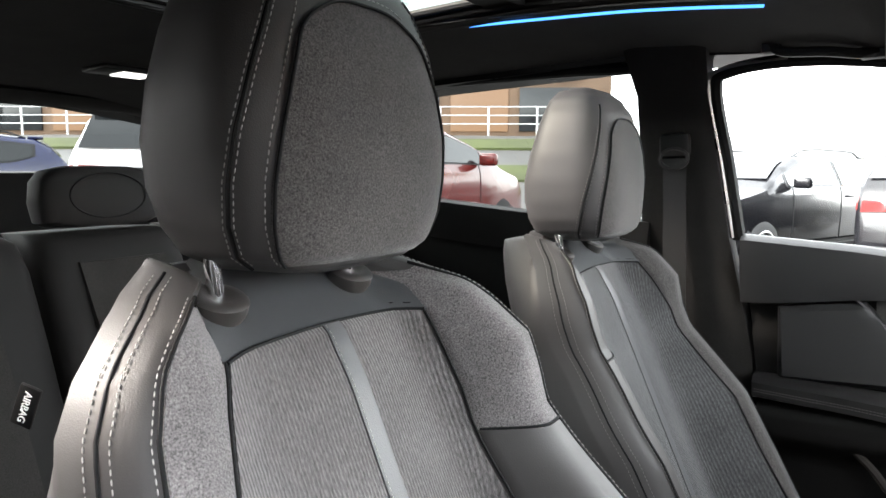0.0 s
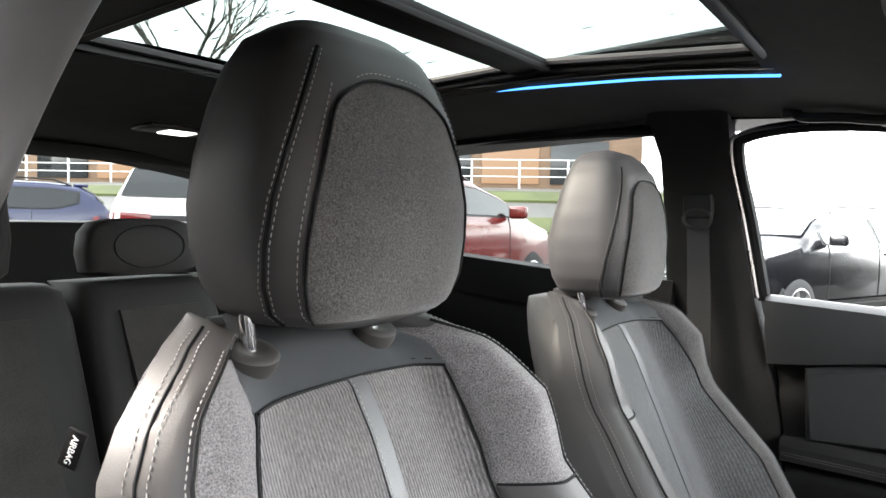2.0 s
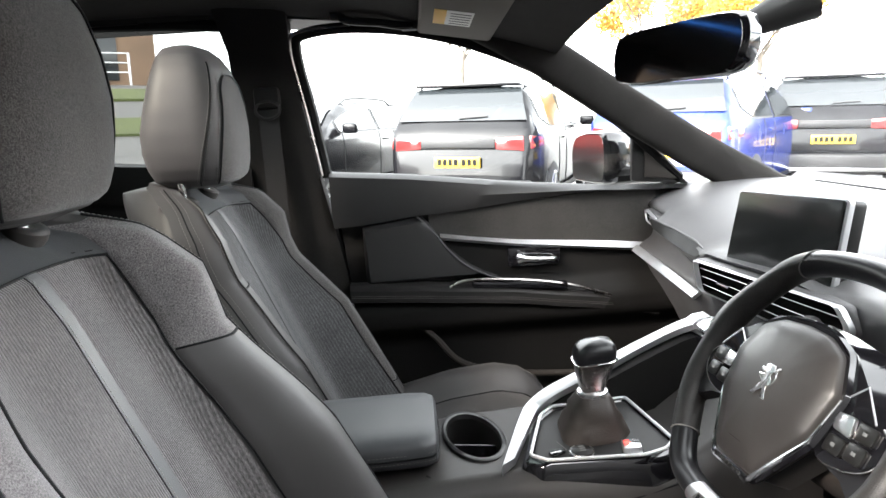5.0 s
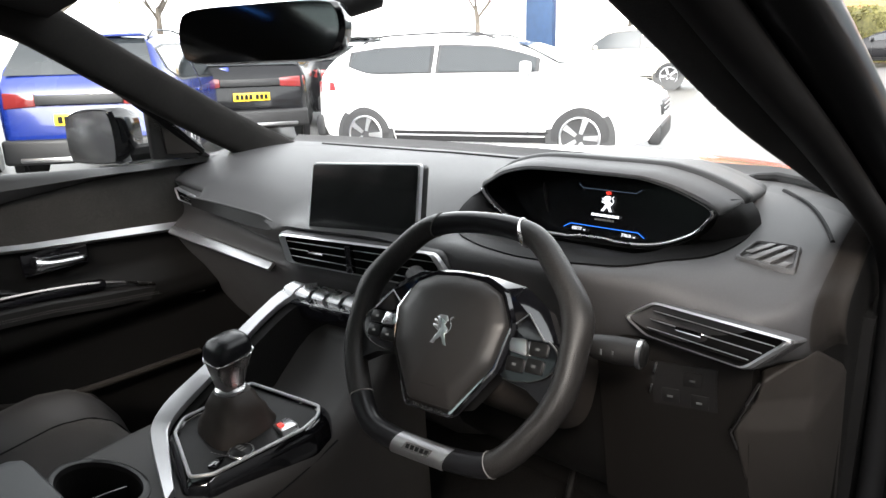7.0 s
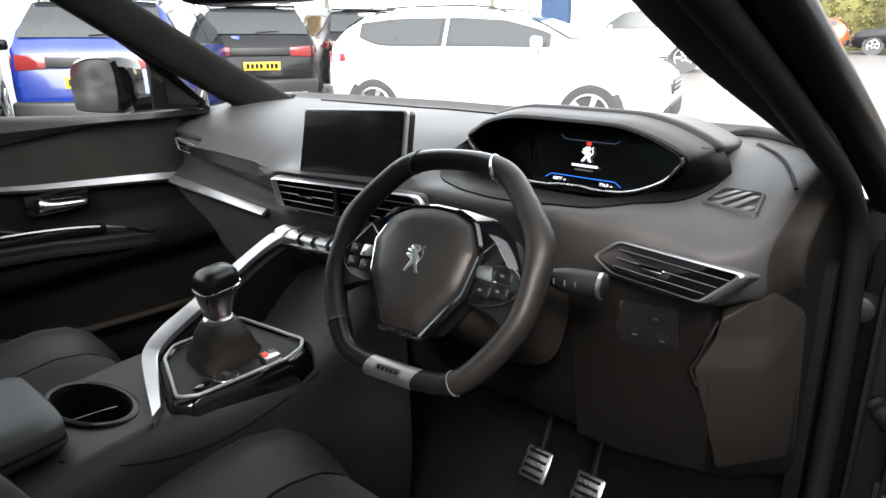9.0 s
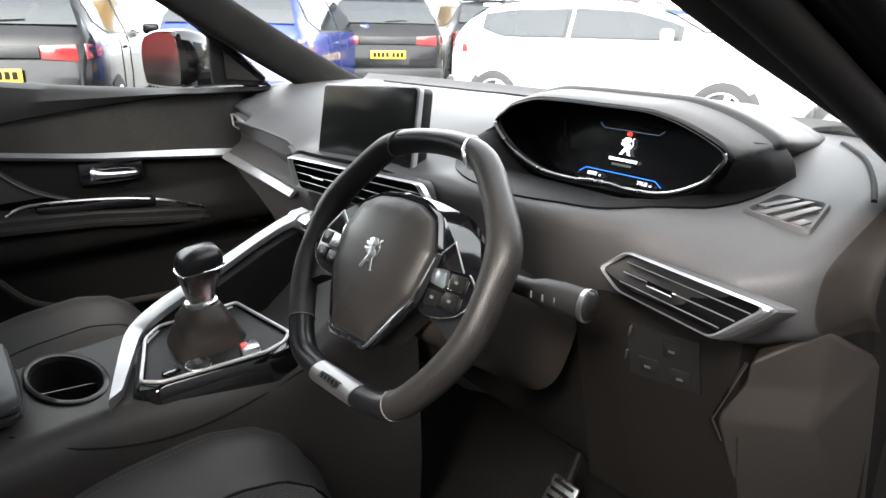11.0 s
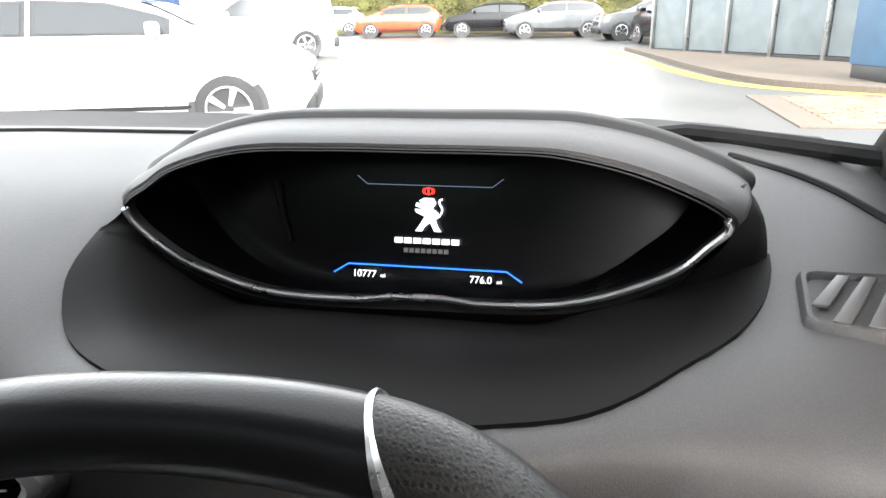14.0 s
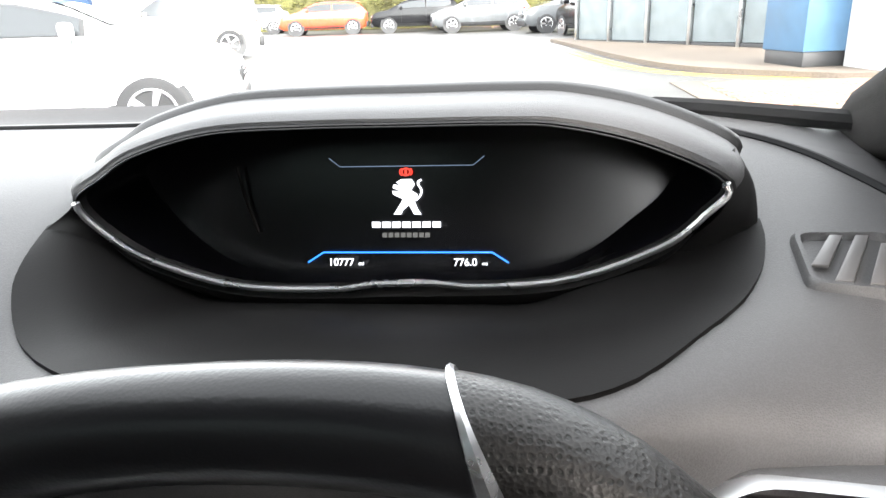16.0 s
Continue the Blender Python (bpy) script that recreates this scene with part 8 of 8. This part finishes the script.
totem = thing("totem_sign", (-15.5, 24.9, 0.4), "tall dark navy sign totem", "sign totem")
part("sign_panel", box((-15.5, 24.9, 4.0), (1.3, 0.35, 7.0), 0.03), NAVY, totem)
part("sign_foot", box((-15.5, 24.9, 0.45), (1.5, 0.6, 0.2), 0.03), CAR_BLACK, totem)

COL = pose(5.0, 11.9, 0.24, 0, 0, 12)
colm = thing("entrance_column", (5.0, 11.9, 0.24), "blue and white clad entrance column", "column")
part("blue_cladding", box((0, 0, 2.45), (0.98, 1.1, 4.40), 0.02), STEEL_BLUE, colm, "steel blue cladding").data.transform(COL)
part("base", box((0, 0, 0.125), (0.92, 1.04, 0.30), 0.02), CAR_BLACK, colm).data.transform(COL)
part("white_cladding", box((0.72, -1.05, 2.3), (1.1, 1.0, 4.65), 0.02), WHITE_CLAD, colm, "white cladding").data.transform(COL)

# unseen dark block, added beside the car to cut light through the doorway
light_block = part("wall_right", box((2.25, -1.2, 1.30), (0.25, 8.0, 2.8), 0.01), surface("light_block_dark", (0.06, 0.058, 0.056), 0.7, coarse=0.6, wear=0.2))
tagged(light_block, "unseen dark block added to shade the open doorway", "wall", kind="structure")

# hedge: a core with many small leaves
LEAF_HEDGE = surface("hedge_leaves", (0.105, 0.10, 0.028), 0.7, coarse=0.7, wear=0.45, spots=0.3, grain=9)
LEAF_GOLD = surface("autumn_leaves", (0.42, 0.25, 0.04), 0.7, coarse=1.2, wear=0.4)
BARK = surface("bark", (0.10, 0.085, 0.07), 0.9, grain=30, bump=0.6, coarse=4, wear=0.3)
GRASS = surface("grass", (0.065, 0.080, 0.022), 0.9, grain=25, bump=0.5, spots=0.3, coarse=0.6, wear=0.3)

def leaf_cards(centres, spread, size, count, seed):
    """Many small leaves, each a folded four-sided blade, about the centres."""
    rng = random.Random(seed)
    vs, fs = [], []
    for _ in range(count):
        c = rng.choice(centres)
        p = Vector(c) + Vector((rng.gauss(0, spread[0]), rng.gauss(0, spread[1]), rng.gauss(0, spread[2])))
        d = Vector((rng.uniform(-1, 1), rng.uniform(-1, 1), rng.uniform(-0.6, 0.6))).normalized()
        s = d.orthogonal().normalized() * size * rng.uniform(0.3, 0.5)
        d = d * size * rng.uniform(0.6, 1.2)
        n = len(vs)
        vs += [p - d * 0.5, p + s - d * 0.05, p + d * 0.5, p - s + d * 0.05]
        fs.append((n, n + 1, n + 2, n + 3))
    me = bpy.data.meshes.new("leaves")
    me.from_pydata([tuple(v) for v in vs], [], fs)
    bm = bmesh.new()
    bm.from_mesh(me)
    bpy.data.meshes.remove(me)
    return bm


def hedge(x0, y0, x1, y1, h, w):
    zb_ = ground_z(x0, y0)
    hg = thing("hedge", ((x0 + x1) / 2, (y0 + y1) / 2, 0), "clipped yellow-green hedge along the far side", "hedge", kind="stuff")
    a, b = Vector((x0, y0, zb_)), Vector((x1, y1, zb_))
    d = (b - a).normalized()
    n = Vector((-d.y, d.x, 0))
    rng = random.Random(3)
    rows = []
    for t in span(0, 1, 60):
        p = a.lerp(b, t)
        rows.append([p + n * (w / 2 + rng.uniform(-.06, .06)), p + n * (w / 2 + rng.uniform(-.1, .1)) + Vector((0, 0, h * 0.9)), p + Vector((0, 0, h + rng.uniform(-.1, .1))), p - n * (w / 2 + rng.uniform(-.1, .1)) + Vector((0, 0, h * 0.9)), p - n * (w / 2 + rng.uniform(-.06, .06))])
    part("hedge_core", loft(rows), LEAF_HEDGE, hg)
    cs = [a.lerp(b, rng.random()) - n * (w / 2) + Vector((0, 0, rng.uniform(0.1, h))) for _ in range(900)] + [a.lerp(b, rng.random()) + n * rng.uniform(-w / 2, w / 2) + Vector((0, 0, h)) for _ in range(300)]
    part("hedge_leaves", leaf_cards(cs, (0.08, 0.08, 0.08), 0.14, 14000, 5), LEAF_HEDGE, hg)


def tree(x, y, h, leafy, seed, label, base=0.0):
    base = ground_z(x, y)
    tr = thing("tree", (x, y, base), label, "tree", "trees round the car park")
    rng = random.Random(seed)
    tubes, tips = [], []
    trunk_top = Vector((x + rng.uniform(-.2, .2), y + rng.uniform(-.2, .2), base + h * 0.42))
    part("trunk", tube([Vector((x, y, base - 0.3)), Vector((x, y, base + h * 0.15)), Vector((x + 0.05, y, base + h * 0.30)), trunk_top], [h * 0.030, h * 0.022, h * 0.018, h * 0.013], 9), BARK, tr)
    def grow(p, d, ln, r, depth):
        q = p + d * ln * 0.5 + Vector((rng.uniform(-.06, .06), rng.uniform(-.06, .06), 0.02)) * ln
        e = q + (d + Vector((rng.uniform(-.25, .25), rng.uniform(-.25, .25), 0.12))).normalized() * ln * 0.5
        tubes.append(tube([p, q, e], [r, r * 0.75, r * 0.5], 5))
        if depth == 0:
            tips.append(e)
            tips.append(q)
            return
        for _ in range(3):
            dd_ = (d + Vector((rng.uniform(-.85, .85), rng.uniform(-.85, .85), rng.uniform(-.15, .6)))).normalized()
            grow(q.lerp(e, rng.uniform(0.2, 1.0)), dd_, ln * rng.uniform(0.55, 0.78), r * 0.55, depth - 1)
    for k in range(5):
        a = k * 1.257 + rng.uniform(-.4, .4)
        grow(trunk_top - Vector((0, 0, rng.uniform(0, h * 0.10))), Vector((math.cos(a) * 0.75, math.sin(a) * 0.75, rng.uniform(0.5, 1.1))).normalized(), h * 0.24, h * 0.009, 3 if not leafy else 2)
    part("limbs", join(*tubes), BARK, tr)
    if leafy:
        part("crown", leaf_cards(tips, (h * 0.045, h * 0.045, h * 0.04), h * 0.022, 7000, seed + 1), LEAF_GOLD, tr, "thin golden autumn leaves")
    return tr


hedge(-15.0, 42.0, 8.5, 30.4, 2.4, 1.0)
for x, y, h, leafy, seed in ((-34, 13, 9, True, 11), (-38, 20, 10, True, 12), (-33, 27, 8.5, False, 13), (-26, 34, 9, True, 14), (-20, 42, 8, False, 15), (-5, 40, 8.5, False, 16), (-37, 3, 8, False, 17), (-36, -14, 9, False, 18), (-12, -19, 9, False, 19), (-2, 39, 4.6, True, 20)):
    tree(x, y, h, leafy, seed, "autumn tree with golden leaves beyond the car park" if leafy else "bare winter tree beyond the car park")

# grass verges, kerb, painted lines
def strip(name, pts, z0, z1, material, label, category):
    ob = part(name, slab([(x, y, ground_z(x, y) + (z0 if abs(z0) < 1 else -0.1)) for x, y in pts], (0, 0, (z1 - z0) if abs(z0) < 1 else 0.2)), material)
    return tagged(ob, label, category, kind="structure")

def verge(u0, u1, label):
    def fn(u, v):
        p = BANK @ Vector((-(u0 + (u1 - u0) * u), v, 0))
        return Vector((p.x, p.y, ground_z(p.x, p.y) + 0.07))
    tagged(part("verge", sheet(fn, span(0, 1, 4), span(-24, 7, 32), (0, 0, -0.15)), GRASS), label, "grass", kind="structure")

verge(16.6, 18.4, "grass verge beside the road")
verge(21.0, 23.0, "grass verge below the shop row")
PAINT_LINE = surface("white_road_paint", (0.70, 0.70, 0.68), 0.7, grain=30, spots=0.15, wear=0.15)
YELLOW_LINE = surface("yellow_road_paint", (0.62, 0.42, 0.05), 0.7, grain=30, spots=0.15, wear=0.2)
strip("parking_line", ((-2.95, 9.0), (-2.83, 9.03), (-9.4, 28), (-9.55, 28)), 0.0, 0.005, PAINT_LINE, "white painted parking line", "road marking")
letters = thing("painted_letters", (-3.0, 14.0, 0), "worn white painted lettering strokes on the asphalt", "road marking", kind="structure")
for k in range(7):
    q = pose(-3.9 - 0.10 * k, 12.6 + 0.50 * k, ground_z(0, 12.6 + 0.50 * k) + 0.002, 0.9, 0, 18)
    part("stroke", join(*[slab([q @ Vector((x0, 0, 0.0)), q @ Vector((x0 + 0.10, 0, 0.0)), q @ Vector((x0 + 0.10, 0.32, 0.0)), q @ Vector((x0, 0.32, 0.0))], (0, 0, 0.006)) for x0 in (0.0, 0.3, 0.55, 0.85, 1.15)]), PAINT_LINE, letters)
for off in (0.0, 0.22):
    pts = spline([(0.9 + off, 21.5, 0), (1.45 + off, 18.0, 0), (2.0 + off, 14.5, 0), (2.75 + off, 12.0, 0), (4.4 + off, 10.4 + off, 0)], 6)
    st = bmesh.new()
    ring_faces(st, [[p + Vector((-0.05, 0, 0)), p + Vector((0.05, 0, 0)), p + Vector((0.05, 0, 0.005)), p + Vector((-0.05, 0, 0.005))] for p in [Vector((v.x, v.y, ground_z(v.x, v.y))) for v in pts]])
    tagged(part("yellow_line", st, YELLOW_LINE), "double yellow line along the kerb", "road marking", kind="structure")
kb_ = [Vector(p) + Vector((0.5, 0, ground_z(p.x, p.y))) for p in spline([(0.9, 21.5, 0), (1.45, 18.0, 0), (2.0, 14.5, 0), (2.75, 12.0, 0), (4.4, 10.4, 0)], 6)]
PAVING = surface("pavement_tarmac", (0.115, 0.092, 0.072), 0.85, grain=40, bump=0.5, spots=0.2, coarse=0.8)
pv = bmesh.new()
ring_faces(pv, [[p, p + Vector((7.0, 0, 0)), p + Vector((7.0, 0, 0.09)), p + Vector((0, 0, 0.09))] for p in kb_])
tagged(part("pavement", pv, PAVING), "brownish pavement before the showroom", "pavement", kind="structure")

# brick pavers by the column
PAVER = surface("brick_paver", (0.22, 0.125, 0.085), 0.85, grain=60, bump=0.5, spots=0.15, coarse=4, wear=0.2)
nt = PAVER.node_tree
oi = nt.nodes.new("ShaderNodeObjectInfo")
hs = nt.nodes.new("ShaderNodeHueSaturation")
mr = nt.nodes.new("ShaderNodeMapRange")
mr.inputs["To Min"].default_value, mr.inputs["To Max"].default_value = 0.65, 1.30
bs = nt.nodes["Principled BSDF"]
src_ = bs.inputs["Base Color"].links[0].from_socket
nt.links.new(oi.outputs["Random"], mr.inputs["Value"])
nt.links.new(mr.outputs[0], hs.inputs["Value"])
nt.links.new(src_, hs.inputs["Color"])
nt.links.new(hs.outputs[0], bs.inputs["Base Color"])
apron = part("paved_apron", box((0, 0, 0), (4.2, 2.7, 0.02), 0.002, m=pose(4.70, 9.20, ground_z(4, 9.2) + 0.008, 0.92, 0, 0)), PAVING)
tagged(apron, "apron of red brick pavers round the column", "pavement", kind="structure")
pb = box((0, 0, 0), (0.212, 0.102, 0.03), 0.005, 1)
pme = bpy.data.meshes.new("brick")
pb.to_mesh(pme)
pb.free()
pme.materials.append(PAVER)
rng = random.Random(21)
for j in range(20):
    for i in range(-2, 13):
        ob = new("brick", pme)
        ob.parent = apron
        ob.matrix_basis = pose(3.52 + 0.222 * i + (0.111 if j % 2 else 0), 8.15 + 0.112 * j, ground_z(0, 8.15 + 0.112 * j) + 0.018 + rng.uniform(-.002, .002), 0.92 + rng.uniform(-.5, .5), rng.uniform(-.5, .5), rng.uniform(-.4, .4))
